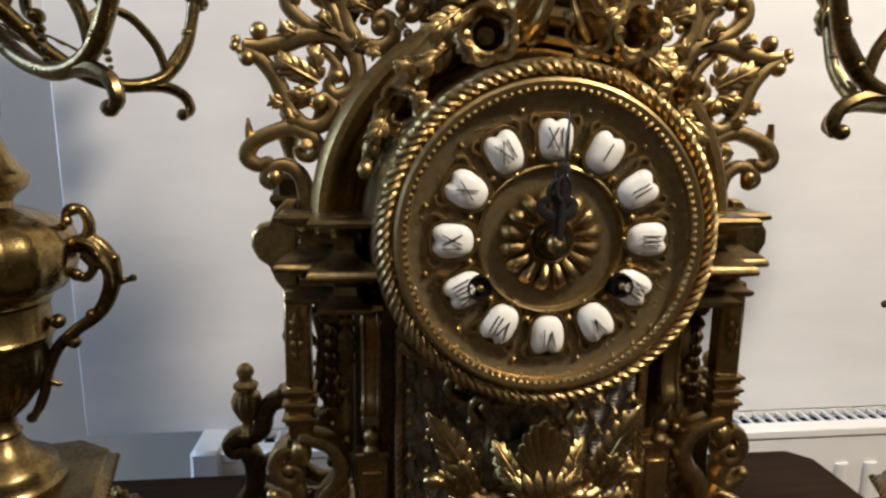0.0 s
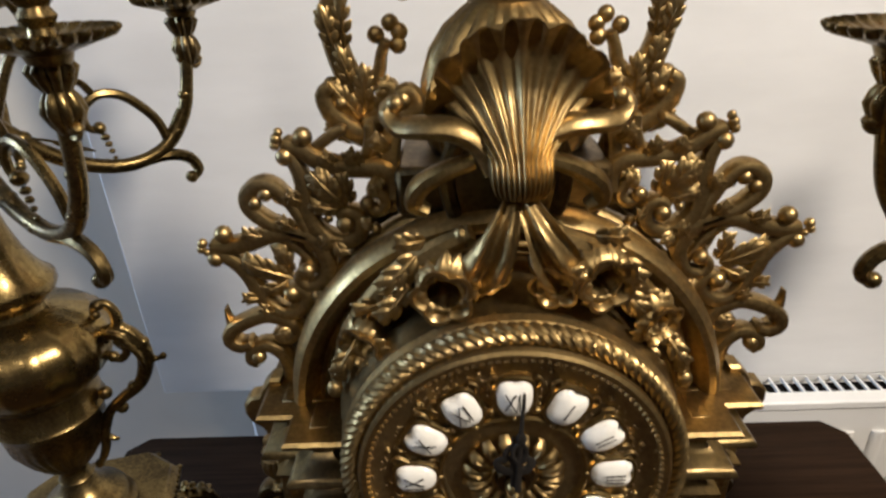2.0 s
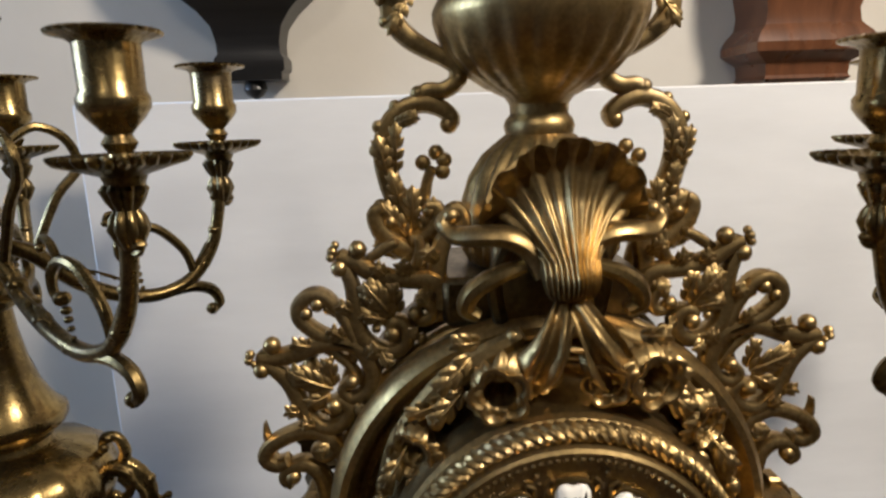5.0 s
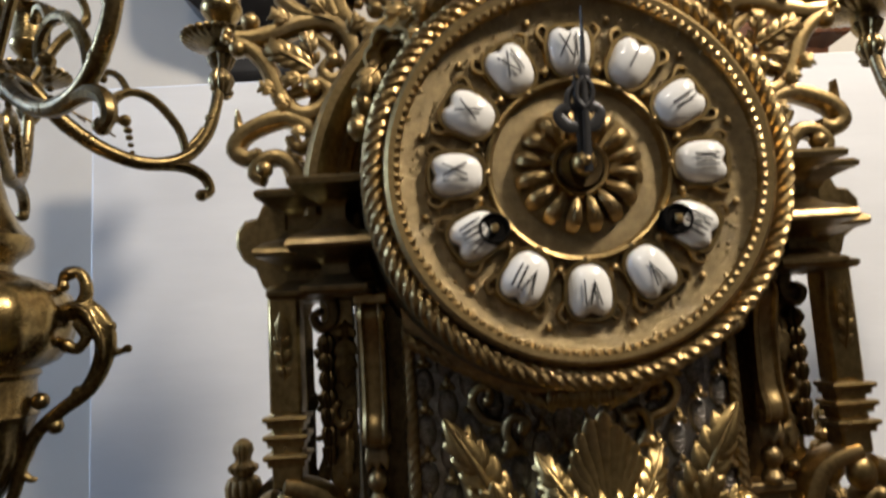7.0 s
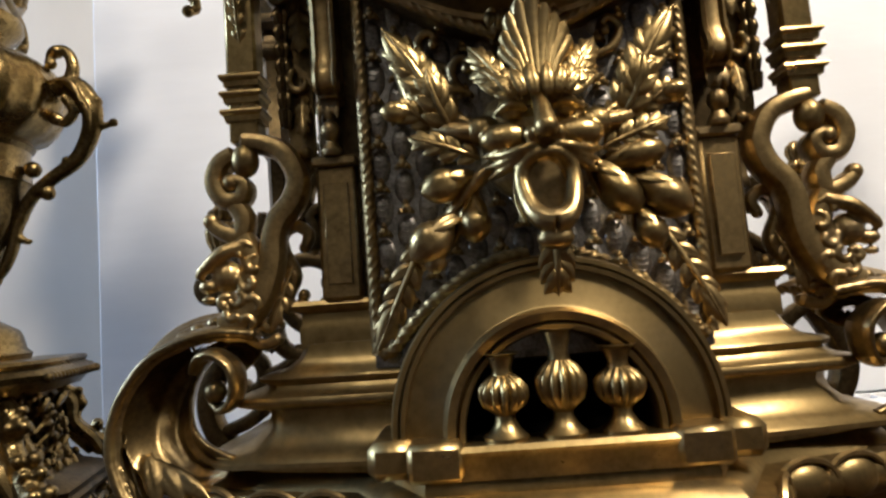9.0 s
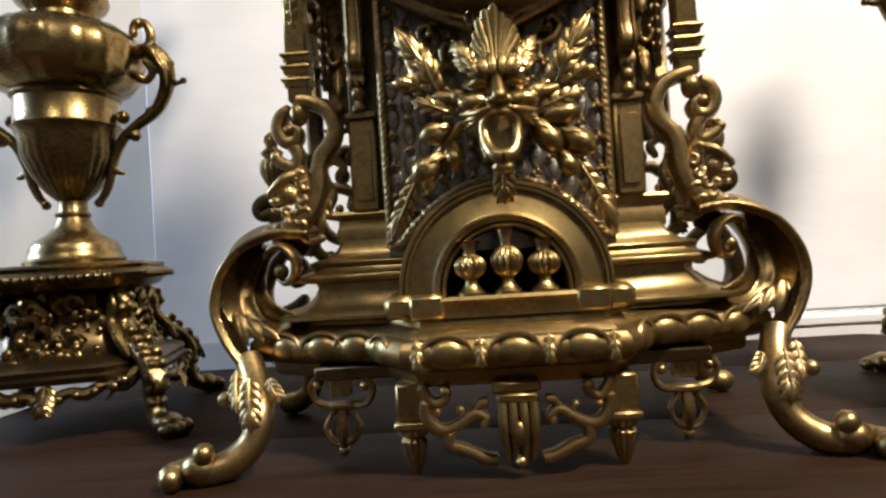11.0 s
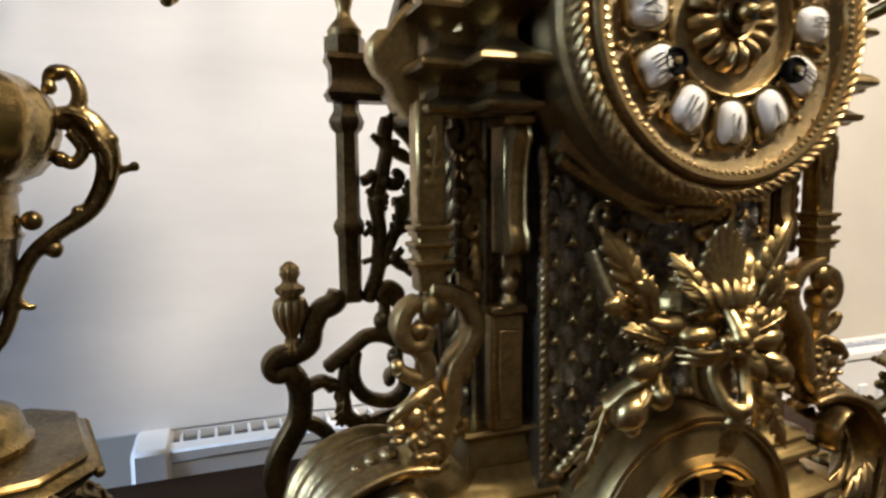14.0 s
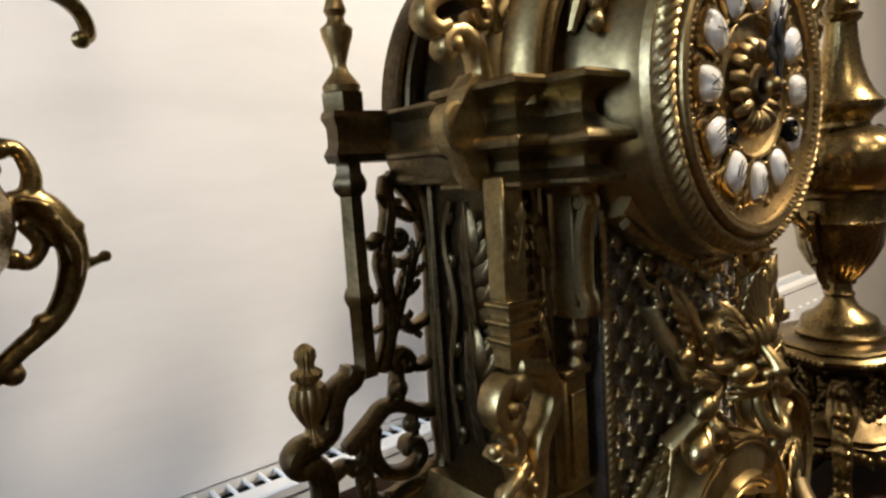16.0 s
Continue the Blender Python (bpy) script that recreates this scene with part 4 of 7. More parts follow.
        for a, e, r in (left if s < 0 else right):
            A, E = Vector((s * a[0], 0.012, a[1])), Vector((s * e[0], 0.010, e[1]))
            d = E - A
            L = d.length
            bud = Geo().lathe([(0, -0.60 * L, 0), (0.22 * r, -0.55 * L, 0), (0.34 * r, -0.10 * L, 0), (0.70 * r, 0.14 * L, 0.6), (0.98 * r, 0.36 * L), (1.0 * r, 0.54 * L), (0.84 * r, 0.76 * L), (0.46 * r, 0.94 * L, 0.5), (0, 1.04 * L, 0)], seg=40, wave=3, depth=0.12)
            m = Matrix.Translation(A) @ d.to_track_quat("Z", "Y").to_matrix().to_4x4()
            for k in range(3):
                q = 2 * math.pi * (k + 0.2) / 3
                bud.pod(Vector((0.15 * r * math.cos(q), 0.15 * r * math.sin(q), -0.30 * L)), Vector((0.98 * r * math.cos(q), 0.98 * r * math.sin(q), 0.42 * L)), Vector((math.cos(q), math.sin(q), -0.2)).normalized(), 0.42 * r, 0.12 * r)
            part("bud", bud.moved(m), GOLD, clock, sharp=75)
        for A, E, w in ((Vector((s * 0.045, 0.024, 0.166)), Vector((s * 0.0640, 0.0240, 0.1270)), 0.0070), (Vector((s * 0.040, 0.026, 0.168)), Vector((s * 0.0560, 0.0280, 0.1480)), 0.0050)):
            part("acanthus_leaf", Geo().leaf(A, E, (E - A).cross(Vector((0, -1, 0))), w, 0.004, 0.003, 5), BRASS, clock, sharp=75)
    stalk = Geo()
    for s in (-1, 1):
        stalk.tube([(s * 0.012, 0.016, 0.194), (s * 0.022, 0.014, 0.187), (s * 0.032, 0.018, 0.176), (s * 0.045, 0.026, 0.164)], [0.003, 0.0032, 0.0030, 0.0022], 0.006, 9)
        stalk.tube([(s * 0.020, 0.010, 0.203), (s * 0.030, 0.012, 0.204), (s * 0.042, 0.022, 0.2120), (s * 0.050, 0.030, 0.235)], [0.0045, 0.004, 0.0032, 0.002], 0.006, 9)
        # small scrolls on the panel beside the brow
        stalk.strap([(s * 24, 228), (s * 29, 236), (s * 26, 243), (s * 20, 241), (s * 21, 236)], 0.040, [0.0014, 0.0016, 0.0015, 0.0013, 0.0010], 0.0025)
        stalk.strap([(s * 30, 240), (s * 38, 243), (s * 42, 251), (s * 37, 256), (s * 33, 251)], 0.041, [0.0014, 0.0016, 0.0015, 0.0013, 0.0010], 0.0025)
        stalk.ball((s * 0.0225, 0.038, 0.2380), 0.0026, seg=9, rings=6).ball((s * 0.0355, 0.039, 0.2500), 0.0026, seg=9, rings=6).ball((s * 0.029, 0.038, 0.2300), 0.0030, seg=9, rings=6)
    fused(part("foliage_stalk", stalk.ball((0, 0.034, 0.200), 0.020, (1, 0.6, 1), 16, 10), BRASS, clock), 0.0009)


mask()


def lower_arch():
    zc = 0.0970
    ring = Geo().lathe([(0.0320, 0.060), (0.0320, 0.0085), (0.0326, 0.0070), (0.0342, 0.0066), (0.0350, 0.0084), (0.0358, 0.0066), (0.0385, 0.0058), (0.0394, 0.0078), (0.0400, 0.0100), (0.0408, 0.0104), (0.0525, 0.0128), (0.0530, 0.0106), (0.0545, 0.0104), (0.0550, 0.0126), (0.0556, 0.0110), (0.0572, 0.0110), (0.0580, 0.0140), (0.0582, 0.0230), (0.0582, 0.060)], (0, 0, zc), "y", 60, -8.5, 188.5)
    part("lower_arch", ring.moved(Matrix.Translation((-0.0005, 0, -0.0039)) @ Matrix.Diagonal((1.03, 1, 1.04, 1))), SMOOTH, clock, "plain polished brass arch over the opening", 24)
    # black sheet and floor put the arch opening's shade into colour
    part("opening_shade_sheet", Geo().box((-0.048, 0.0560, 0.0836), (0.048, 0.0615, 0.1310), 0.0005), SHADE_BLACK, clock)
    part("opening_shade_floor", Geo().box((-0.0415, 0.0150, 0.0940), (0.0415, 0.0558, 0.0952), 0.0003), SHADE_BLACK, clock)
    for x in (-0.0200, 0.0, 0.0200):
        top = 0.0365 if x == 0 else 0.0295
        hb = 1.28 if x == 0 else 1.0
        prof = [(0.0, 0.0, 0), (0.0078, 0.0, 0), (0.0078, 0.0016, 0), (0.0056, 0.0034, 0), (0.0037, 0.0062, 0), (0.0035, 0.0085, 0), (0.0046, 0.0096, 0.3), (0.0069, 0.0118), (0.0080, 0.0148), (0.0079, 0.0178), (0.0060, 0.0206, 0.6), (0.0038, 0.0222, 0), (0.0034, 0.0240, 0)]
        prof = [(p[0], 0.009 + (p[1] - 0.009) * hb if p[1] > 0.009 else p[1], p[2] if len(p) > 2 else 1.0) for p in prof]
        bal = Geo().lathe(prof + [(0.0050, top - 0.001, 0), (0.0068, top, 0), (0.0, top, 0)], (x, 0.0080, 0.0945), seg=84, wave=14, depth=0.24)
        part("baluster", bal, GOLD, clock, "small gadrooned brass baluster")
    sill = Geo().mould([(-0.0420, 0.060), (-0.0420, 0.0000), (0.0420, 0.0000), (0.0420, 0.060)], [(-0.02, 0.0947), (0.0, 0.0947), (0.0012, 0.0930), (0.0, 0.0905), (0.0, 0.0835)])
    part("opening_sill", sill.box((-0.041, 0.002, 0.0835), (0.041, 0.060, 0.0945), 0.0003), GOLD, clock)
    for s in (-1, 1):
        part("arch_impost", Geo().box((s * 0.0445 - 0.0095, -0.0018, 0.0835), (s * 0.0445 + 0.0095, 0.040, 0.0965), 0.0018), GOLD, clock)
        part("arch_impost", Geo().box((s * 0.0600 - 0.0085, 0.0060, 0.0832), (s * 0.0600 + 0.0085, 0.0450, 0.0965), 0.003), SMOOTH, clock)


lower_arch()


def base():
    plan = [(-0.150, 0.150), (-0.150, 0.060), (-0.118, 0.0440), (-0.0760, 0.0330), (-0.0530, -0.0060), (0.0530, -0.0060), (0.0760, 0.0330), (0.118, 0.0440), (0.150, 0.060), (0.150, 0.150)]
    prof = [(-0.060, 0.0835), (-0.0085, 0.0835), (-0.0072, 0.0815), (-0.0072, 0.0790), (-0.0020, 0.0775), (0.0012, 0.0740), (0.0070, 0.0735), (0.0102, 0.0700), (0.0108, 0.0655), (0.0085, 0.0605), (0.0030, 0.0570), (-0.0020, 0.0560), (-0.0030, 0.0500), (-0.0045, 0.0480), (-0.0200, 0.0480)]
    part("base_moulding", Geo().mould(plan, prof), SMOOTH, clock, "brass base moulding with egg ornament")
    roof = Geo().loft([(-0.148, 0.150), (-0.148, 0.056), (-0.130, 0.0410), (-0.0710, 0.0330), (-0.040, 0.0330)], [(-0.099, 0.150), (-0.099, 0.056), (-0.097, 0.0525), (-0.0710, 0.0510), (-0.040, 0.0510)],
                      [(-0.3, 0.1300), (0.0, 0.1300), (0.03, 0.1275), (0.08, 0.1240), (0.20, 0.1200), (0.40, 0.1180), (0.44, 0.1168), (0.42, 0.1150), (0.36, 0.1140), (0.40, 0.1125), (0.52, 0.1105), (0.66, 0.1095), (0.70, 0.1080), (0.68, 0.1062), (0.60, 0.1050), (0.36, 0.1042), (0.34, 0.1015), (0.38, 0.0970), (0.50, 0.0920), (0.70, 0.0885), (0.92, 0.0865), (1.0, 0.0850), (1.0, 0.0830)])
    pair("base_roof", roof, SMOOTH, clock, "sweeping brass slope of the base")
    pair("base_core", Geo().box((-0.098, 0.056, 0.0560), (-0.048, 0.148, 0.1290), 0.001), SHADED_DARK, clock)
    part("base_floor", Geo().box((-0.115, 0.030, 0.0480), (0.115, 0.148, 0.0560), 0.001), SHADED_DARK, clock)
    P = [Vector((x, y, 0)) for x, y in plan]
    spots = [(-0.0350, -0.0060, 0), (0.0, -0.0060, 0), (0.0350, -0.0060, 0), (-0.064, 0.0130, -60), (0.064, 0.0130, 60), (-0.0870, 0.0360, -14), (0.0870, 0.0360, 14), (-0.1080, 0.0415, -14), (0.1080, 0.0415, 14), (-0.1320, 0.0510, -27), (0.1320, 0.0510, 27)]
    for x, y, a in spots:
        m = Matrix.Translation((x, y, 0.0668)) @ Matrix.Rotation(radians(a), 4, "Z")
        egg = part("egg", Geo().ball((0, -0.0080, 0), 0.0080, (1.30, 0.55, 0.95), 18, 12).moved(m), SMOOTH, clock, "smooth oval egg of the moulding")
        rim = Geo().tube([(0.0128 * math.cos(q), -0.0092 - 0.0010 * math.sin(q) * 0, 0.0092 * math.sin(q)) for q in (math.pi * (0.02 + 0.96 * i / 8) for i in range(9))], 0.0013, 0.0016, 6, smooth=2)
        part("egg_rim", rim.moved(m), BRASS, egg)
    darts = Geo()
    for x in (-0.0175, 0.0175, -0.0500, 0.0500):
        darts.leaf((x, -0.0140, 0.0745), (x, -0.0165, 0.0590), (1, 0, 0), 0.0042, 0.002, 0.001, 3)
    part("dart_leaves", darts, BRASS, clock)
    # pierced apron under the front
    g = Geo()
    g.box((-0.0125, -0.0080, 0.0440), (0.0125, 0.0060, 0.0500), 0.0012).box((-0.0105, -0.0095, 0.0390), (0.0105, 0.0050, 0.0440), 0.0012)
    for x in (-0.008, -0.0028, 0.0028, 0.008):
        g.tube([(x, -0.0085, 0.0390), (x, -0.0115, 0.0260), (x * 0.8, -0.0080, 0.0100)], [0.0026, 0.0030, 0.0014], 0.0030, 8)
    g.ball((0, -0.0120, 0.0240), 0.0040, (0.9, 0.8, 1.7), 10, 7).ball((0, -0.0100, 0.0090), 0.0034, seg=10, rings=7)
    part("apron_pendant", g, GOLD, clock)
    sc = Geo()
    sc.strap([(-50, 50), (-47, 44), (-43, 40), (-38, 42), (-37, 47)], -0.004, 0.0022, 0.0034)
    sc.strap([(-48, 42), (-48, 34), (-43, 27), (-36, 26), (-28, 30), (-22, 34), (-17, 31), (-18, 27)], -0.004, [0.0020, 0.0026, 0.0028, 0.0026, 0.0024, 0.0022, 0.0020, 0.0014], 0.0034)
    sc.strap([(-36, 26), (-36, 18), (-28, 15), (-18, 10), (-11, 9)], -0.004, 0.0024, 0.0034)
    sc.strap([(-22, 34), (-19, 39), (-15, 39)], -0.004, 0.0020, 0.0030)
    for x, z, r in ((-37, 46, 3.4), (-17.5, 29, 3.0), (-42, 36, 2.6), (-30, 36, 2.4)):
        sc.ball((x / 1000, -0.0055, z / 1000), r / 1000, seg=9, rings=6)
    pair("apron_scroll", sc, BRASS, clock)
    fin = Geo().box((-0.0640, -0.002, 0.0300), (-0.0480, 0.014, 0.0500), 0.0012).box((-0.0655, -0.0035, 0.0255), (-0.0465, 0.0155, 0.0300), 0.0012)
    fin.lathe([(0.0, 0.0005), (0.0022, 0.0010), (0.0042, 0.006, 1), (0.0062, 0.014, 1), (0.0070, 0.0185, 0.5), (0.0050, 0.0205), (0.0082, 0.0225), (0.0082, 0.0256), (0.0, 0.0258)], (-0.056, 0.006, 0), seg=48, wave=12, depth=0.2)
    pair("corner_finial", fin, BRASS, clock)
    sd = Geo()
    sd.box((-0.1075, 0.0340, 0.0380), (-0.0945, 0.0430, 0.0500), 0.001).box((-0.1090, 0.0330, 0.0300), (-0.0930, 0.0430, 0.0340), 0.001)
    sd.tube([(-0.101, 0.037, 0.031), (-0.101, 0.035, 0.018), (-0.101, 0.037, 0.004)], [0.0030, 0.0040, 0.0018], seg=8)
    sd.ball((-0.101, 0.037, 0.0055), 0.0035, seg=9, rings=6)
    for s in (-1, 1):
        sd.tube([(-0.101 + s * 0.004, 0.037, 0.030), (-0.101 + s * 0.010, 0.037, 0.020), (-0.101 + s * 0.006, 0.037, 0.011), (-0.101, 0.037, 0.009)], 0.0018, 0.0026, 7)
        sd.tube([(-0.101 + s * 0.006, 0.037, 0.032), (-0.101 + s * 0.016, 0.037 + s * -0.004, 0.034), (-0.101 + s * 0.020, 0.037 - s * 0.005, 0.043), (-0.101 + s * 0.014, 0.037 - s * 0.004, 0.049)], 0.0022, 0.0028, 7)
        sd.ball((-0.101 + s * 0.015, 0.036 - s * 0.004, 0.0440), 0.0030, seg=8, rings=6)
    pair("side_apron", sd, BRASS, clock)


base()


def wing():
    """Side scrolls from the capital down to the volute, the leg and the paw, for one side."""
    y = 0.053
    st = Geo().box((-0.1262, 0.0480, 0.2480), (-0.1128, 0.0600, 0.3020), 0.0012)
    st.frond((-0.1195, 0.049, 0.262), (-0.1195, 0.0455, 0.291), (1, 0, 0), 0.0042, 0.003, 0.002, 4)
    pair("front_strip", st, GOLD, clock)
    rg = Geo()
    for z in (0.2460, 0.2385, 0.2305):
        rg.subs.append(("ring", Geo().mould([(-0.1258, 0.0600), (-0.1258, 0.0482), (-0.1132, 0.0482), (-0.1132, 0.0600)], [(-0.0004, z - 0.0036), (0.0012, z - 0.0034), (0.0015, z - 0.0010), (0.0026, z - 0.0004), (0.0030, z + 0.0006), (0.0026, z + 0.0016), (-0.0004, z + 0.0018)])))
    rg.box((-0.1258, 0.0482, 0.2180), (-0.1132, 0.0602, 0.2490), 0.0008)
    pair("ringed_shaft", rg, GOLD, clock)
    pair("boss", Geo().ball((-0.1200, 0.0500, 0.2100), 0.0068, (0.9, 0.8, 1.1), 14, 10), GOLD, clock)
    sc = Geo()
    sc.strap([(-122, 219), (-112, 217), (-103, 212), (-98, 201), (-101, 191), (-107, 184), (-110, 176), (-111, 166), (-115, 154), (-123, 144), (-134, 138)], y, [0.0030, 0.0034, 0.0036, 0.0038, 0.0040, 0.0040, 0.0040, 0.0044, 0.0046, 0.0050, 0.0050], 0.0055)
    sc.strap([(-124, 214), (-131, 210), (-134, 202), (-130, 194), (-123, 194), (-121, 200), (-126, 203)], y, [0.0030, 0.0034, 0.0034, 0.0032, 0.0028, 0.0024, 0.0018], 0.0050)
    sc.strap([(-127, 193), (-122, 186), (-124, 178), (-131, 180), (-136, 184)], y, [0.0030, 0.0034, 0.0032, 0.0028, 0.0024], 0.0045)
    sc.knob((-0.1265, y - 0.003, 0.2010), 0.0040, seg=10, rings=7).ball((-0.1360, y - 0.002, 0.1850), 0.0036, seg=10, rings=7)
    sc.strap([(-124, 178), (-120, 170), (-118, 162)], y, 0.0042, 0.0050)
    pair("side_scroll", sc, BRASS, clock)
    lion = Geo().ball((-0.1300, 0.0510, 0.1610), 0.0070, (0.95, 0.9, 1.0), 12, 9)
    lion.ball((-0.1370, 0.0490, 0.1570), 0.0040, (1.2, 0.9, 0.75), 10, 7).ball((-0.1375, 0.0490, 0.1515), 0.0030, (1.1, 0.9, 0.6), 8, 6)
    lion.tube([(-0.120, 0.050, 0.174), (-0.129, 0.046, 0.1710), (-0.136, 0.046, 0.1660), (-0.1395, 0.047, 0.1620)], [0.0030, 0.0034, 0.0028, 0.0010], seg=8)
    lion.tube([(-0.1340, 0.0465, 0.1655), (-0.1385, 0.0465, 0.1640), (-0.1410, 0.0475, 0.1605)], [0.0022, 0.0026, 0.0018], seg=8)
    for x, z, r, a in ((-122, 171, 4.4, 20), (-117, 165, 4.2, 80), (-120, 158, 4.4, 150), (-125, 152, 4.2, 200), (-119, 149, 4.0, 260), (-127, 145, 3.6, 120), (-122, 141, 3.4, 300), (-130, 150, 3.0, 40)):
        curl = [(x / 1000 + r / 1000 * (1 - 0.15 * k) * math.cos(radians(a + 62 * k)), 0.0480 - 0.0004 * k, z / 1000 + r / 1000 * (1 - 0.15 * k) * math.sin(radians(a + 62 * k))) for k in range(5)]
        lion.tube(curl, [0.0014, 0.0020, 0.0021, 0.0018, 0.0012], seg=7)
    lion.tube([(-0.1180, 0.0530, 0.1740), (-0.1200, 0.0520, 0.1600), (-0.1220, 0.0520, 0.1420)], [0.0040, 0.0060, 0.0050], seg=9)
    pair("beast_ornament", lion, BRASS, clock, "small beast head worked into the scroll", 0.0006)
    # large volute: a ridged band that flares backwards, a deep fluted trough and the curl with its eye
    vol = Geo()
    mm = lambda pts: spline([(px / 1000, 0, pz / 1000) for px, pz in pts], 7)
    rim = mm(((-118, 136), (-134, 138), (-148, 135.5), (-162, 129), (-172, 118), (-178, 104), (-178, 89), (-171, 72), (-160, 57)))
    heart = Vector((-0.138, 0, 0.106))
    rows = []
    for i, p in enumerate(rim):
        w = i / (len(rim) - 1)
        out = (p - heart).normalized()
        flare = 0.003 + 0.010 * math.sin(math.pi * min(1.0, w * 1.25)) ** 1.5
        row = [p + out * (flare * u / 20 + 0.0022 * abs(math.sin(4 * math.pi * u / 20))) + Vector((0, 0.047 - 0.008 * w ** 3 + 0.042 * u / 20 * (1 - 0.5 * w * w), 0)) for u in range(21)]
        rows.append(row + [q - out * 0.0045 for q in reversed(row)])
    vol.rows(rows)
    over = mm(((-118, 134), (-134, 137), (-148, 134), (-160, 128), (-169, 117), (-174, 103), (-172, 89), (-160, 75.5), (-146, 73.5), (-131, 80)))
    under = mm(((-128, 118), (-131, 125), (-137, 126.5), (-143, 121), (-146, 113), (-146, 105), (-144, 98), (-139, 93), (-133, 90), (-128, 88)))
    rows = []
    for i, (o, q) in enumerate(zip(over, under)):
        w = i / (len(over) - 1)
        deep = 0.030 * math.sin(math.pi * (0.25 + 0.62 * w)) ** 1.3 * (1 - 0.75 * w ** 2)
        row = [o.lerp(q, u / 32) + Vector((0, 0.0475 - 0.004 * w + deep * math.sin(math.pi * u / 32) ** 0.8 - 0.0017 * abs(math.sin(4 * math.pi * u / 32)), 0)) for u in range(33)]
        rows.append(row + [p + Vector((0, 0.0040, 0)) for p in reversed(row)])
    vol.rows(rows)
    vol.tube([(p.x, 0.0465 - 0.008 * (n / len(rim)) ** 3, p.z) for n, p in enumerate(rim)], 0.0022, 0.0026, 8, smooth=1)
    vol.tube([(-0.1460, 0.051, 0.1225), (-0.1410, 0.047, 0.1280), (-0.1335, 0.045, 0.1290), (-0.1262, 0.045, 0.1220), (-0.1268, 0.046, 0.1115), (-0.1330, 0.049, 0.1065), (-0.1385, 0.051, 0.1095)], [0.0018, 0.0024, 0.0028, 0.0030, 0.0028, 0.0024, 0.0020], [0.004, 0.006, 0.008, 0.009, 0.008, 0.006, 0.004], 9)
    vol.knob((-0.1360, 0.0480, 0.1135), 0.0048, seg=12, rings=8)
    for k in range(3):
        vol.pod(Vector((-0.1660 + 0.0040 * k, 0.050, 0.0900 - 0.0030 * k)), Vector((-0.1570 + 0.0105 * k, 0.041, 0.0685 + 0.0015 * k)), Vector((0.1, -1, 0.2)).normalized(), 0.0042, 0.0020)
    pair("volute", vol, BROWN, clock, "large brass corner volute with parallel ridges", 0.0008)
    cr = Geo()
    for x, z, r in ((-139, 144, 4.4), (-147, 142, 3.4), (-154, 139.5, 2.8), (-161, 135.5, 2.4), (-168, 131, 2.2), (-132, 144, 3.0), (-127, 143, 2.6)):
        cr.knob((x / 1000, 0.060, z / 1000 - 0.0025), r / 1000, (1, 1.3, 0.8), 10, 7)
    pair("crest_knobs", cr, BRASS, clock)
    leg = Geo()
    leg.tube([(-0.1590, 0.046, 0.0620), (-0.1520, 0.036, 0.0480), (-0.1450, 0.020, 0.0340), (-0.1480, 0.014, 0.0190), (-0.1600, 0.008, 0.0090), (-0.1740, 0.004, 0.0070)], [0.0080, 0.0090, 0.0085, 0.0080, 0.0085, 0.0080], [0.0080, 0.0090, 0.0090, 0.0085, 0.0085, 0.0075], 12)
    leg.knob((-0.1660, 0.024, 0.0420), 0.0046, seg=10, rings=7)
    leg.tube([(-0.156, 0.027, 0.047), (-0.161, 0.025, 0.046), (-0.1650, 0.024, 0.0425)], 0.0028, seg=7)
    leg.frond((-0.149, 0.018, 0.054), (-0.146, 0.009, 0.026), (1, 0, 0), 0.0070, 0.003, 0.002, 5, 0.4).frond((-0.158, 0.024, 0.058), (-0.154, 0.012, 0.036), (1, 0, 0.2), 0.0050, 0.003, 0.002, 4, 0.4)
    leg.frond((-0.140, 0.024, 0.052), (-0.131, 0.020, 0.040), (1, 0, 1), 0.0050, 0.003, 0.003, 4, 0.4)
    pair("leg", leg, BRASS, clock)
    paw = Geo().ball((-0.1740, 0.004, 0.0095), 0.0098, (1.1, 1.0, 0.9), 12, 8)
    for a in (-60, -20, 20, 60):
        q = radians(180 + a * 0.75)
        paw.ball((-0.1780 + 0.0115 * math.cos(q), 0.002 + 0.0115 * math.sin(q), 0.0068), 0.0064, (1.0, 0.9, 1.05), 10, 7)
    paw.ball((-0.1700, 0.0000, 0.0180), 0.0062, seg=10, rings=7)
    pair("paw_foot", paw, GOLD, clock)
    bleg = Geo().tube([(-0.140, 0.140, 0.052), (-0.144, 0.146, 0.034), (-0.150, 0.152, 0.018), (-0.162, 0.156, 0.008)], [0.009, 0.008, 0.0075, 0.0075], seg=10).ball((-0.166, 0.156, 0.0085), 0.0090, (1.2, 1, 0.92), 10, 7)
    pair("back_leg", bleg, BRASS, clock)
    # small scroll between side scroll and pilaster
    sm = Geo()
    sm.strap([(-99, 172), (-97, 178), (-103, 182), (-109, 178), (-108, 170), (-104, 160), (-108, 150), (-104, 146), (-100, 150)], 0.062, [0.0016, 0.0020, 0.0022, 0.0022, 0.0022, 0.0024, 0.0022, 0.0020, 0.0014], 0.0030)
    sm.strap([(-110, 134), (-118, 131), (-124, 135), (-119, 139), (-113, 137)], 0.058, 0.0020, 0.0030)
    sm.knob((-0.0990, 0.0610, 0.1720), 0.0026, seg=8, rings=6).ball((-0.1000, 0.0600, 0.1510), 0.0028, seg=8, rings=6)
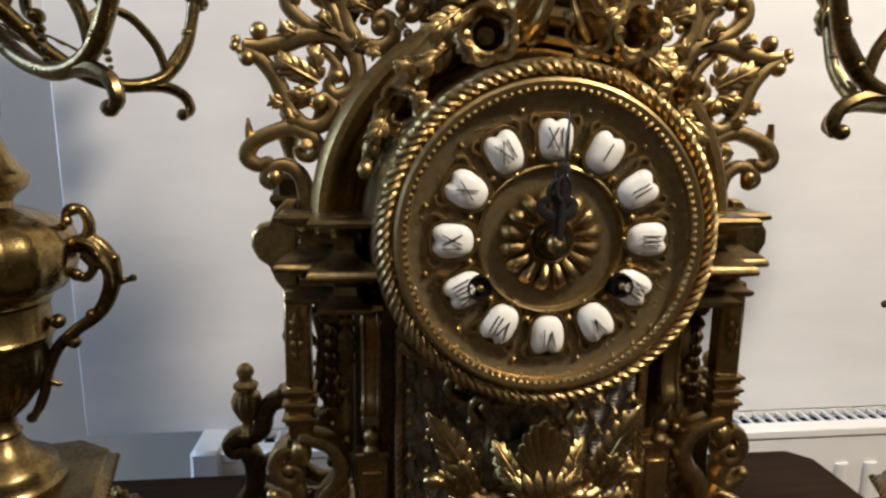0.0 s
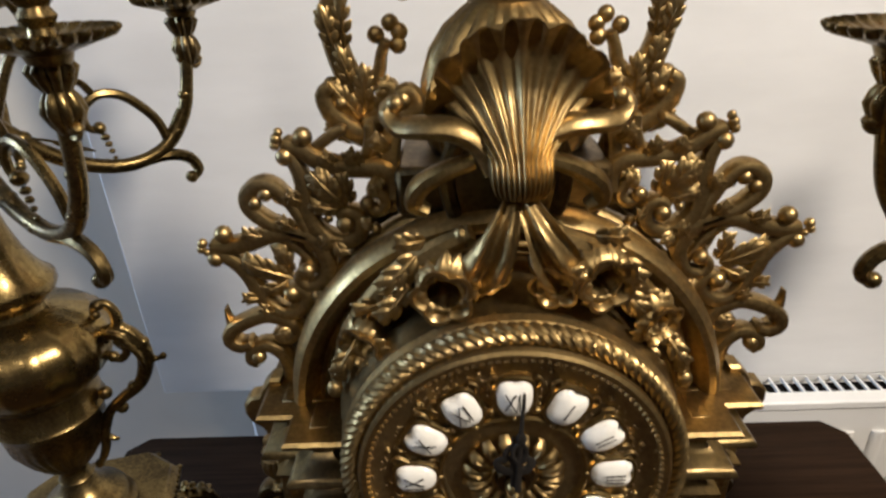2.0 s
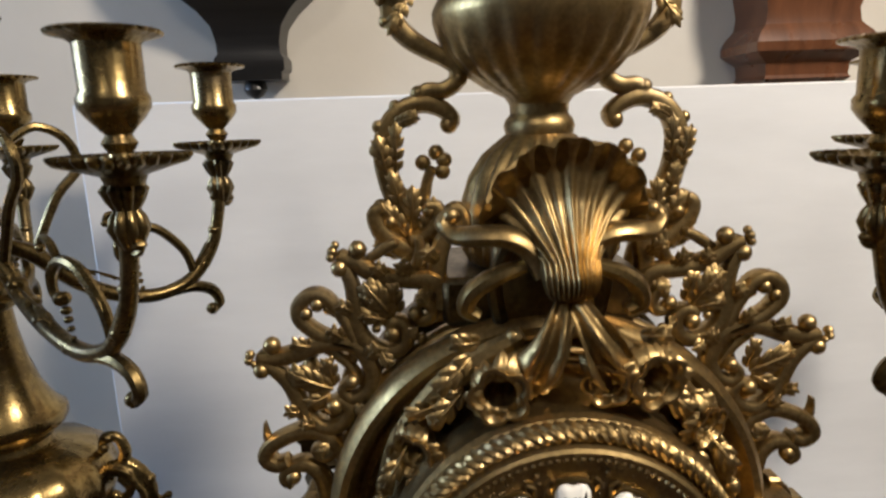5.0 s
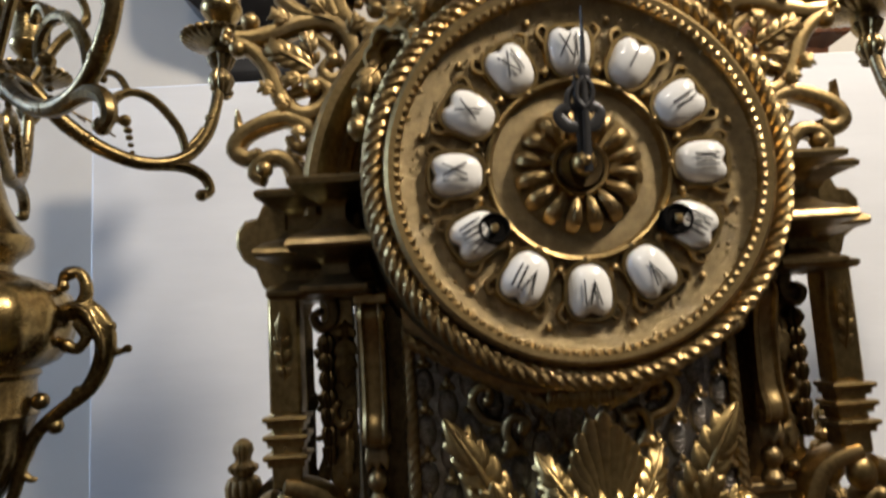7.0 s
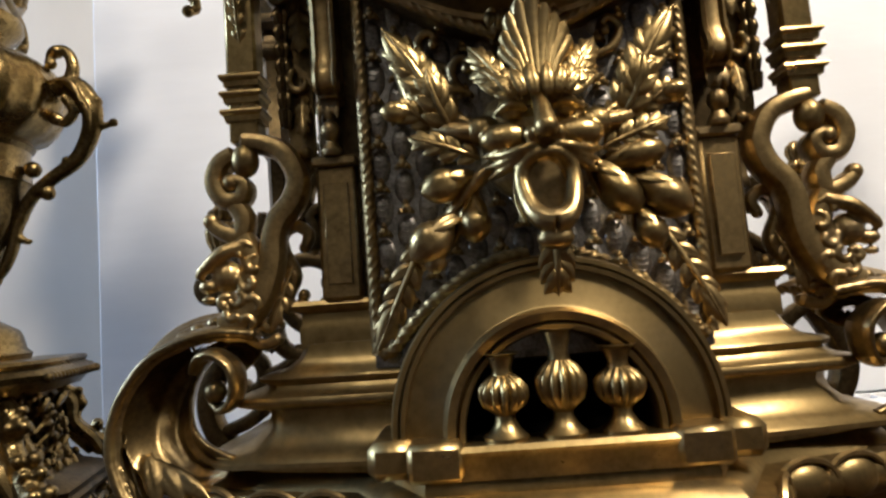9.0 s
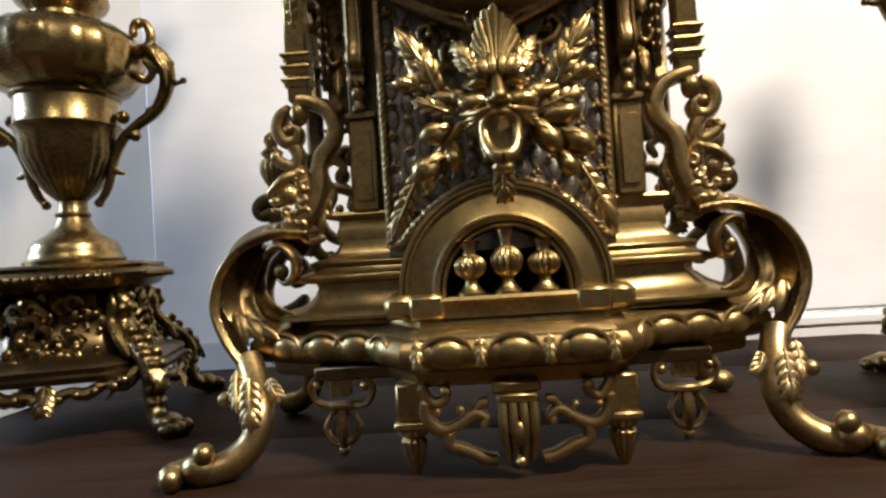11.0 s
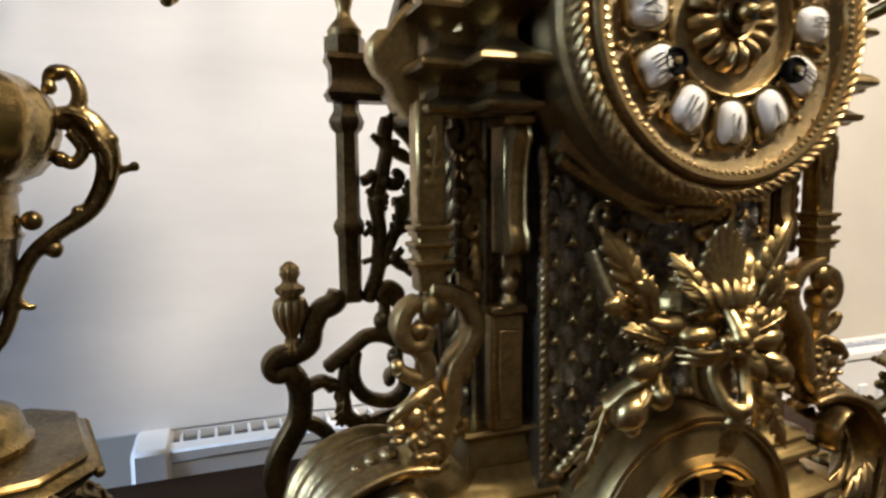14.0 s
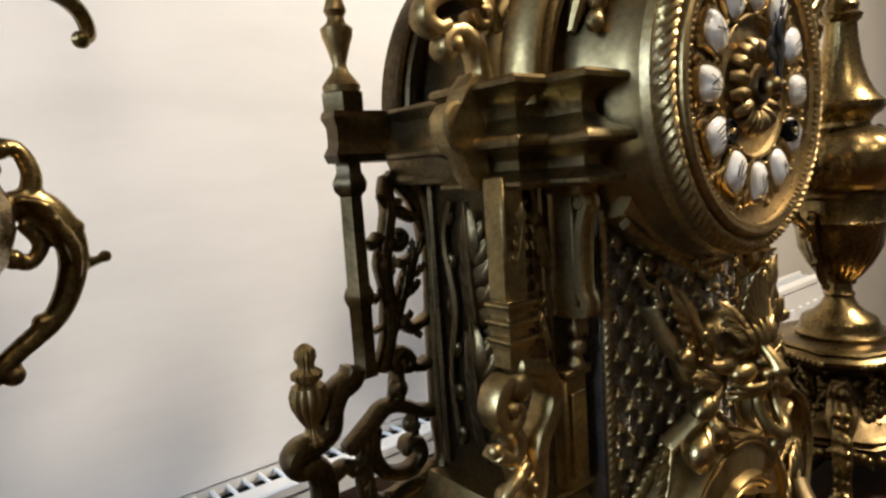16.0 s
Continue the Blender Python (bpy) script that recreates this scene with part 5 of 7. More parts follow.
    sm.frond((-0.104, 0.060, 0.164), (-0.113, 0.056, 0.136), (1, 0, 0.3), 0.0050, 0.003, 0.002, 4)
    pair("inner_scroll", sm, BRASS, clock)
    # plate with a rounded lower end, and the husks that hang before it
    pair("husk_plate", Geo().plate([(-0.1060, 0.2960), (-0.0915, 0.2960), (-0.0912, 0.2160), (-0.0930, 0.2060), (-0.0965, 0.2015), (-0.1005, 0.2040), (-0.1025, 0.2120), (-0.1030, 0.2240), (-0.1015, 0.2320), (-0.1035, 0.2420), (-0.1020, 0.2500), (-0.1040, 0.2600), (-0.1025, 0.2700), (-0.1050, 0.2800)], 0.0590, 0.0625, 0.0010), BROWN, clock)
    hu = Geo()
    hu.strap([(-112, 296), (-106, 299), (-100, 294), (-100, 286), (-105, 283), (-108, 288), (-104, 291)], 0.057, [0.0020, 0.0022, 0.0022, 0.0020, 0.0018, 0.0015, 0.0012], 0.003)
    hu.strap([(-103, 284), (-103, 260), (-103, 230)], 0.0575, 0.0012, 0.0015)
    for i in range(7):
        z = 0.276 - 0.0078 * i
        hu.subs.append(("husk", Geo().lathe([(0, -0.0046, 0), (0.0022, -0.0038), (0.0040 - 0.0002 * i, 0.0), (0.0030, 0.0032), (0.0012, 0.0050, 0), (0, 0.0052, 0)], (-0.1030, 0.0565, z), seg=24, wave=6, depth=0.35)))
    pair("husk_pendant", hu, SHADED_DARK, clock)


wing()


def crest():
    """Pierced crest of scrolls round the hood, for both sides."""
    y, d = 0.069, 0.0042
    slim = Matrix.Diagonal((0.982, 1, 1, 1))
    ch = Geo()
    ch.plate([(-0.1285, 0.3460), (-0.1340, 0.3400), (-0.1365, 0.3345), (-0.1420, 0.3335), (-0.1460, 0.3285), (-0.1462, 0.3215), (-0.1428, 0.3150), (-0.1375, 0.3110), (-0.1345, 0.3030), (-0.1290, 0.2960), (-0.1230, 0.2990), (-0.1230, 0.3460)], 0.0560, 0.0660, 0.0015)
    pair("side_bracket", ch.moved(Matrix.Translation((0.003, 0.005, 0))), BRASS, clock)
    a = Geo()
    a.strap([(-116, 340), (-117, 350), (-120, 359), (-127, 364), (-135, 362), (-138, 356), (-133, 353)], y, [0.0042, 0.0036, 0.0032, 0.0030, 0.0028, 0.0026, 0.0022], d)
    a.knob((-0.1330, y - 0.003, 0.3580), 0.0042, seg=10, rings=7)
    a.strap([(-106, 364), (-109, 373), (-115, 380), (-124, 383), (-135, 380), (-144, 375), (-147, 368), (-141, 364), (-134, 367)], y, [0.0026, 0.0030, 0.0034, 0.0034, 0.0032, 0.0032, 0.0034, 0.0030, 0.0022], d)
    a.tube([(-0.1430, y, 0.3745), (-0.1455, y, 0.3800), (-0.1460, y, 0.3880)], [0.0034, 0.0026, 0.0006], 0.0030, 7)
    a.strap([(-110, 372), (-114, 368), (-119, 369), (-121, 374)], y, 0.0020, d)
    pair("crest_tongue", a.moved(slim), BRASS, clock)
    b = Geo()
    b.strap([(-147, 424), (-138, 423), (-127, 425), (-115, 429), (-102, 430), (-92, 424), (-88, 412), (-92, 403), (-100, 400), (-104, 405), (-100, 410)], y, [0.0026, 0.0034, 0.0038, 0.0036, 0.0036, 0.0036, 0.0034, 0.0032, 0.0028, 0.0024, 0.0018], d)
    b.strap([(-147, 423), (-138, 417), (-131, 409), (-127, 399), (-123, 390), (-115, 384), (-106, 386), (-101, 393), (-105, 399), (-111, 397)], y, [0.0024, 0.0030, 0.0034, 0.0034, 0.0034, 0.0034, 0.0032, 0.0030, 0.0026, 0.0020], d)
    for x, z, r in ((-138, 430.5, 4.6), (-144.5, 417.5, 4.2), (-99, 409.5, 4.0), (-109, 396.5, 4.8), (-149.5, 426, 2.6), (-150.5, 423, 2.4), (-148, 421, 2.0), (-95, 395, 2.6)):
        b.knob((x / 1000, y - 0.003, z / 1000), r / 1000, seg=11, rings=8)
    b.frond((-0.1090, y - 0.002, 0.4060), (-0.1310, y - 0.003, 0.4180), (0.5, 0, 0.85), 0.0075, 0.004, 0.002, 4)
    b.frond((-0.1110, y - 0.001, 0.4030), (-0.1230, y - 0.003, 0.3990), (0.3, 0, 1), 0.0050, 0.003, 0.002, 3)
    b.frond((-0.1080, y - 0.001, 0.4080), (-0.1110, y - 0.003, 0.4240), (1, 0, 0.2), 0.0055, 0.003, 0.002, 3)
    pair("crest_scroll", b.moved(slim), BRASS, clock)
    h = Geo()
    h.strap([(-95, 427), (-106, 431), (-116, 436), (-123, 443), (-123, 450), (-117, 455), (-110, 454), (-104, 447), (-99, 438), (-96, 430)], y, [0.0026, 0.0028, 0.0030, 0.0032, 0.0032, 0.0030, 0.0026, 0.0026, 0.0026, 0.0024], d)
    for x, z, r in ((-114, 450.5, 3.8), (-120, 446, 3.6), (-101, 449, 2.4), (-99.5, 444, 2.2)):
        h.knob((x / 1000, y - 0.0025, z / 1000), r / 1000, seg=10, rings=7)
    pair("crest_loop", h.moved(slim), BRASS, clock)
    c = Geo()
    c.strap([(-103, 475), (-94, 471), (-87, 466), (-76, 462), (-65, 461), (-56, 460), (-51, 454), (-52, 444)], y, [0.0024, 0.0034, 0.0036, 0.0036, 0.0036, 0.0036, 0.0034, 0.0032], d)
    c.strap([(-102, 473), (-97, 463), (-95, 453), (-95, 443), (-93, 433), (-86, 426), (-77, 424), (-70, 429), (-70, 437), (-76, 440), (-80, 436)], y, [0.0022, 0.0030, 0.0034, 0.0036, 0.0036, 0.0034, 0.0034, 0.0032, 0.0030, 0.0026, 0.0020], d)
    c.strap([(-66, 442), (-60, 440), (-56, 444), (-59, 450), (-65, 449)], y, 0.0026, d)
    for x, z, r in ((-92, 477.5, 4.6), (-101.5, 468.5, 4.4), (-77, 434, 4.6), (-65, 444, 4.0), (-104.5, 477, 2.6), (-105.5, 474, 2.4), (-103, 480, 2.2), (-62, 431, 2.8), (-85, 437, 2.4)):
        c.knob((x / 1000, y - 0.003, z / 1000), r / 1000, seg=11, rings=8)
    c.frond((-0.0760, y - 0.002, 0.4430), (-0.0900, y - 0.003, 0.4620), (1, 0, 0.6), 0.0080, 0.004, 0.002, 4)
    c.frond((-0.0730, y - 0.002, 0.4450), (-0.0760, y - 0.003, 0.4610), (1, 0, 0.1), 0.0055, 0.003, 0.002, 3)
    c.frond((-0.0790, y - 0.002, 0.4410), (-0.0930, y - 0.003, 0.4460), (0.2, 0, 1), 0.0055, 0.003, 0.002, 3)
    pair("crest_scroll", c.moved(slim), BRASS, clock)
    p = Geo()
    p.strap([(-53, 438), (-53.5, 452), (-53, 466), (-50, 478), (-44, 484), (-39, 489), (-42, 495), (-48, 493)], y + 0.003, [0.0040, 0.0038, 0.0038, 0.0036, 0.0034, 0.0032, 0.0030, 0.0024], d)
    p.knob((-0.0450, y, 0.4915), 0.0044, seg=10, rings=7)
    pair("crest_post", p.moved(slim), BRASS, clock)
    sp = Geo()
    for a, e, w in (((-117, 429), (-128, 433), 3.4), ((-100, 431), (-108, 440), 3.4), ((-92, 420), (-84, 430), 3.6), ((-125, 395), (-134, 397), 3.2), ((-118, 386), (-126, 391), 3.0), ((-90, 447), (-84, 455), 3.4), ((-95, 446), (-103, 452), 3.4), ((-78, 463), (-84, 471), 3.4), ((-66, 462), (-72, 472), 3.6), ((-57, 458), (-62, 452), 3.0), ((-84, 427), (-78, 418), 3.2), ((-112, 378), (-118, 372), 2.8), ((-106, 366), (-101, 376), 3.2), ((-70, 434), (-63, 436), 2.8), ((-98, 399), (-92, 392), 3.0), ((-53, 470), (-60, 478), 3.4)):
        A, E = Vector((a[0] / 1000, y - 0.002, a[1] / 1000)), Vector((e[0] / 1000, y - 0.005, e[1] / 1000))
        sp.frond(A, E, (E - A).cross(Vector((0, -1, 0))), 1.3 * w / 1000, 0.003, 0.002, 3, 0.4)
    for a, e in (((-118, 430), (-92, 404)), ((-95, 450), (-72, 430)), ((-72, 462), (-54, 446)), ((-124, 394), (-104, 396)), ((-97, 432), (-112, 448)), ((-66, 462), (-62, 482)), ((-92, 468), (-72, 480))):
        sp.subs.append(("spray_stem", Geo().strap([a, ((a[0] + e[0]) / 2 + 2.5, (a[1] + e[1]) / 2 + 2.5), e], y + 0.002, [0.0020, 0.0022, 0.0016], 0.0030)))
    sp.strap([(-112, 384), (-101, 412), (-92, 438), (-76, 458), (-58, 470)], y + 0.004, 0.0022, 0.0028)
    pair("crest_spray", sp.moved(slim), BRASS, clock)
    # taller leafy scrolls that climb to the urn
    u = Geo()
    yu = 0.098
    u.strap([(-56, 452), (-59, 465), (-64, 480), (-70, 494), (-75, 508), (-77, 521), (-75, 533), (-68, 542), (-58, 546), (-48, 544), (-41, 538), (-44, 532)], yu, [0.0050, 0.0052, 0.0052, 0.0050, 0.0046, 0.0044, 0.0042, 0.0040, 0.0038, 0.0036, 0.0032, 0.0024], 0.0050)
    u.strap([(-70, 496), (-63, 494), (-57, 499), (-55, 507), (-52, 514)], yu, [0.0030, 0.0030, 0.0026, 0.0022, 0.0022], 0.0036)
    for q in ((-57, 516), (-47, 511), (-50, 521), (-46, 517)):
        u.knob((q[0] / 1000, yu, q[1] / 1000), 0.0038, (1.1, 0.9, 1.1), 10, 7)
    u.strap([(-60, 546), (-54, 552), (-46, 552), (-39, 556), (-38, 563), (-44, 568), (-54, 573), (-64, 580), (-70, 589), (-68, 599), (-60, 605), (-50, 606), (-38, 611), (-31, 618), (-31, 627), (-38, 632), (-43, 628)], yu, [0.0030, 0.0034, 0.0034, 0.0034, 0.0034, 0.0034, 0.0036, 0.0040, 0.0042, 0.0044, 0.0046, 0.0042, 0.0040, 0.0038, 0.0036, 0.0032, 0.0024], 0.0046)
    u.subs.append(("side_curl", Geo().strap([(-66, 476), (-57, 478), (-50, 486), (-51, 494), (-57, 494)], yu - 0.008, [0.0036, 0.0038, 0.0034, 0.0028, 0.0020], 0.0045)))
    u.subs.append(("side_curl", Geo().strap([(-62, 468), (-72, 474), (-80, 482), (-83, 491), (-78, 495)], yu - 0.008, [0.0040, 0.0042, 0.0038, 0.0032, 0.0024], 0.0045)))
    for x, z, r, yy in ((-43, 535, 4.6, yu), (-58, 551, 4.2, yu), (-37, 558, 4.4, yu), (-40, 629, 5.2, yu), (-69, 606, 4.4, yu), (-74, 597, 4.4, yu), (-61, 612, 4.0, yu), (-66, 592, 3.6, yu), (-57, 604, 4.2, yu), (-73, 586, 3.4, yu), (-80, 494, 4.2, yu), (-75, 487, 3.8, 0.09), (-79, 535, 3.6, yu), (-81, 523, 3.8, yu), (-55, 492, 3.8, 0.09), (-70, 545, 3.4, yu), (-82, 482, 3.4, 0.09)):
        u.knob((x / 1000, yy - 0.002, z / 1000), r / 1000, seg=10, rings=7)
    for a, e, w in (((-66, 478), (-80, 498), 6.0), ((-64, 482), (-63, 506), 5.6), ((-75, 508), (-80, 532), 5.2), ((-71, 512), (-70, 538), 5.0), ((-58, 478), (-52, 500), 5.0), ((-68, 490), (-74, 514), 5.0), ((-70, 536), (-58, 541), 4.4), ((-56, 604), (-76, 600), 5.0), ((-60, 598), (-72, 578), 4.6), ((-70, 468), (-84, 478), 4.8)):
        A, E = Vector((a[0] / 1000, yu - 0.006, a[1] / 1000)), Vector((e[0] / 1000, yu - 0.009, e[1] / 1000))
        u.frond(A, E, (E - A).cross(Vector((0, -1, 0))), w / 1000, 0.004, 0.002, 4, 0.32)
    pair("urn_scroll", u, BRASS, clock)


crest()


def shell_and_flowers():
    """Scallop shell on the keystone, the bow beneath it and the rose swags."""
    rings = []
    lobes, n, m = 13, 13 * 12, 34
    for i in range(m):
        u = i / (m - 1)
        row = []
        for j in range(n + 1):
            v = 2 * j / n - 1
            rib = 0.5 - 0.5 * math.cos(2 * lobes * math.pi * j / n)
            big = abs(math.sin(7 * math.pi * j / n))
            a = radians(100 * v)
            out = 0.0368 * (0.91 + 0.11 * big ** 0.7)
            neck = Vector((0.0130 * v, 0.0165 + 0.010 * v * v, 0.4775))
            edge = Vector((out * math.sin(a), 0.030 + 0.020 * v * v, 0.4945 + out * math.cos(a) * 0.97))
            down = 0.0
            if u < 0.26:
                # the ribs roll under in a bunched knot
                c = u / 0.26
                q = [Vector((0.0070 * v, 0.026, 0.4600)), Vector((0.0112 * v, 0.0125 + 0.008 * v * v, 0.4610)), Vector((0.0132 * v, 0.0085 + 0.012 * v * v, 0.4700)), neck]
                p = q[0] * (1 - c) ** 3 + q[1] * (3 * c * (1 - c) ** 2) + q[2] * (3 * c * c * (1 - c)) + q[3] * c ** 3
            else:
                w = (u - 0.26) / 0.74
                down = max(0.0, (w - 0.50) / 0.50)
                p = Vector((neck.x + (edge.x - neck.x) * w ** 1.25, neck.y + (edge.y - neck.y) * min(1.0, w * 1.25) ** 1.3 - 0.0085 * down ** 1.4 * (1 - 0.5 * v * v), neck.z + (edge.z - neck.z) * w ** 1.02))
                p.y += 0.004 * math.sin(math.pi * w)
            lift = 0.0023 * rib * (0.55 + 0.45 * math.sin(math.pi * min(1.0, 0.2 + 0.70 * u))) + 0.0016 * big * u
            p += Vector((0, -1, -0.75 * down)).normalized() * lift
            row.append(Vector((p.x + 0.0040, p.y, p.z)))
        rings.append(row)
    g = Geo()
    back = [[p + Vector((0, 0.0030, 0)) for p in row] for row in rings]
    g.rows([f + list(reversed(b)) for f, b in zip(rings, back)])
    part("scallop_shell", g, BRASS, clock, "ribbed brass scallop shell", 60)
    sup = Geo().box((-0.026, 0.050, 0.440), (0.026, 0.090, 0.486), 0.003)
    sup.tube([(-0.022, 0.052, 0.440), (-0.026, 0.050, 0.462), (-0.020, 0.046, 0.480)], 0.004, seg=8).tube([(0.022, 0.052, 0.440), (0.026, 0.050, 0.462), (0.020, 0.046, 0.480)], 0.004, seg=8)
    part("keystone", sup, SHADED_DARK, clock)
    arm = Geo().tube([(-0.006, 0.031, 0.470), (-0.012, 0.033, 0.481), (-0.022, 0.034, 0.4870), (-0.034, 0.037, 0.4875), (-0.044, 0.043, 0.4870), (-0.0495, 0.047, 0.4920), (-0.0465, 0.047, 0.4970)], [0.0050, 0.0052, 0.0050, 0.0048, 0.0044, 0.0036, 0.0024], [0.006, 0.007, 0.008, 0.008, 0.007, 0.006, 0.004], 12)
    arm.knob((-0.0455, 0.045, 0.4955), 0.0040, seg=10, rings=7)
    pair("shell_arm", arm, BRASS, clock)
    low = Geo().tube([(-0.014, 0.034, 0.474), (-0.026, 0.034, 0.470), (-0.037, 0.038, 0.462), (-0.040, 0.042, 0.453), (-0.034, 0.042, 0.449)], [0.0034, 0.0042, 0.0048, 0.0046, 0.0030], [0.004, 0.005, 0.006, 0.006, 0.004], 9)
    pair("shell_scroll", low, GOLD, clock)
    ribbon = Geo()
    for line, wide, twist in (([(0.001, 0.021, 0.4605), (-0.003, 0.014, 0.4520), (-0.007, 0.0115, 0.4420), (-0.012, 0.0125, 0.4330), (-0.017, 0.0160, 0.4250)], (0.0040, 0.0066, 0.0090, 0.0104, 0.0070), 0.5),
                       ([(0.006, 0.021, 0.4605), (0.011, 0.013, 0.4510), (0.016, 0.0110, 0.4410), (0.020, 0.0120, 0.4320), (0.023, 0.0155, 0.4240)], (0.0040, 0.0068, 0.0092, 0.0102, 0.0070), -0.4)):
        P = [Vector(p) for p in spline(line, 6)]
        W = spread(wide, len(P))
        band = []
        for k, p in enumerate(P):
            d = (P[min(k + 1, len(P) - 1)] - P[max(k - 1, 0)]).normalized()
            across = d.cross(Vector((0, -1, 0))).normalized()
            row = [p + across * (v / 8 * W[k]) + Vector((0, -0.30 * W[k] * math.cos(1.7 * math.pi * v / 8 + 2 * twist + 0.12 * k) + 0.12 * W[k] * (v / 8) ** 2, 0)) for v in range(-8, 9)]
            band.append(row + [q + Vector((0, 0.0018, 0)) for q in reversed(row)])
        ribbon.rows(band)
    part("ribbon", ribbon, BRASS, clock)

    def bloom(c, r, turn, nod):
        """Bell-shaped flower with a ruffled thick rim, a dark hollow and rounded outer petals."""
        g = Geo().lathe([(0.30 * r, 0.75 * r, 0.2), (0.50 * r, 0.40 * r, 0.5), (0.60 * r, -0.05 * r), (0.76 * r, -0.40 * r), (0.90 * r, -0.54 * r), (0.92 * r, -0.66 * r), (0.80 * r, -0.66 * r), (0.70 * r, -0.50 * r), (0.64 * r, -0.10 * r), (0.56 * r, 0.50 * r, 0.3), (0.3 * r, 0.85 * r, 0), (0, 0.90 * r, 0)], (0, 0, 0), "y", 60, wave=5, depth=0.26)
        for k in range(6):
            a = 2 * math.pi * (k + 0.25 + 0.22 * math.sin(5 * k + 40 * c[0])) / 6
            o, z = Vector((math.cos(a), 0, math.sin(a))), 0.85 + 0.28 * math.sin(3 * k + 90 * c[0])
            petal = Geo()
            for t in (-0.34, 0, 0.34):
                w = Vector((math.cos(a + t), 0, math.sin(a + t)))
                petal.pod(w * (0.50 * r) + Vector((0, -0.30 * r, 0)), w * (1.30 * r * z) + Vector((0, (0.05 - 0.30 * math.cos(2 * k)) * r, 0)), (Vector((0, -1, 0)) + 0.3 * o).normalized(), 0.30 * r, 0.16 * r)
            g.subs.append(("petal", petal))
        return g.moved(Matrix.Translation(c) @ Matrix.Rotation(turn, 4, "Z") @ Matrix.Rotation(nod, 4, "X"))

    for c, r, turn, nod in (((-0.0280, 0.018, 0.4245), 0.0135, -0.10, 0.10), ((-0.0090, 0.022, 0.4300), 0.0085, 0.5, 0.2), ((0.0185, 0.018, 0.4265), 0.0105, -0.3, 0.15), ((0.0370, 0.019, 0.4270), 0.0130, 0.25, 0.1), ((-0.0645, 0.028, 0.3930), 0.0118, -0.5, 0.2), ((0.0640, 0.028, 0.4000), 0.0112, 0.5, 0.2)):
        part("bloom", bloom(c, r, turn, nod), BRASS, clock, "cast brass flower with a hollow heart")
    for s in (-1, 1):
        for a, b, w in (((0.018, 0.026, 0.436), (0.0150, 0.018, 0.4180), 0.0050), ((0.040, 0.026, 0.436), (0.0560, 0.022, 0.4230), 0.0068), ((0.044, 0.026, 0.420), (0.0580, 0.022, 0.4080), 0.0064), ((0.070, 0.030, 0.392), (0.0810, 0.026, 0.3760), 0.0060),
                        ((0.060, 0.032, 0.388), (0.0690, 0.026, 0.3740), 0.0050), ((0.076, 0.034, 0.382), (0.0845, 0.032, 0.3600), 0.0046), ((0.036, 0.028, 0.442), (0.0480, 0.026, 0.4440), 0.0056), ((0.052, 0.030, 0.414), (0.0700, 0.028, 0.4100), 0.0054)):
            A, B = Vector((s * a[0], a[1], a[2])), Vector((s * b[0], b[1], b[2]))
            part("swag_leaf", Geo().leaf(A, B, (B - A).cross(Vector((0, -1, 0))), w, 0.004, 0.003, 3), BRASS, clock, sharp=75)
        st = Geo().tube([(s * 0.016, 0.030, 0.444), (s * 0.046, 0.034, 0.424), (s * 0.072, 0.038, 0.392), (s * 0.084, 0.042, 0.362)], [0.004, 0.0065, 0.006, 0.002], seg=8)
        for x, z, r in ((0.0470, 0.4160, 0.0050), (0.0530, 0.4120, 0.0044), (0.0760, 0.3840, 0.0042), (0.0800, 0.3740, 0.0046), (0.0830, 0.3640, 0.0040), (0.0200, 0.4420, 0.0042), (0.0560, 0.4040, 0.0040)):
            st.knob((s * x, 0.030, z), r, (1, 1, 1.2), 9, 6)
        part("swag_stem", st, BRASS, clock)


shell_and_flowers()


def urn():
    at = (0.004, 0.098, 0)
    g = Geo().lathe([(0.0, 0.462, 0), (0.0390, 0.464, 0), (0.0405, 0.4700), (0.0406, 0.4800), (0.0394, 0.4950), (0.0355, 0.5080), (0.0285, 0.5190), (0.0205, 0.5265, 0.4), (0.0175, 0.5290, 0), (0.0185, 0.5330, 0), (0.0172, 0.5365, 0), (0.0150, 0.5390, 0), (0.0152, 0.5440, 0)], at, seg=88, wave=22, depth=0.10)
    stem = part("urn_foot", g, BRASS, clock, "gadrooned domed foot of the urn")
    b = Geo().lathe([(0.0152, 0.5440, 0), (0.0178, 0.5475, 0), (0.0275, 0.5525), (0.0385, 0.5600), (0.0465, 0.5690), (0.0512, 0.5780, 0.5), (0.0538, 0.5850, 0), (0.0540, 0.5895, 0), (0.0515, 0.5945, 0), (0.0480, 0.5970, 0), (0.0430, 0.5990), (0.0370, 0.6040), (0.0310, 0.6120), (0.0275, 0.6220), (0.0260, 0.6330, 0.6), (0.0262, 0.6400, 0), (0.0290, 0.6440, 0), (0.0290, 0.6470, 0), (0.0255, 0.6490, 0), (0, 0.6490, 0)], at, seg=120, wave=24, depth=0.05)
    part("urn_body", b, BRASS, clock, "bulbous fluted brass urn")
    part("urn_lid", Geo().lathe([(0.0268, 0.6492, 0), (0.0268, 0.6520, 0), (0.0230, 0.6570), (0.0170, 0.6640), (0.0100, 0.6690), (0.0060, 0.6730, 0), (0.0085, 0.6770, 0), (0.0100, 0.6830, 0), (0.0070, 0.6900, 0), (0.0030, 0.6950, 0), (0, 0.6965, 0)], at, seg=80, wave=20, depth=0.08), BRASS, clock)
    part("urn_plinth", Geo().box((-0.050, 0.060, 0.4380), (0.050, 0.138, 0.4625), 0.003), SHADED_DARK, clock)


urn()


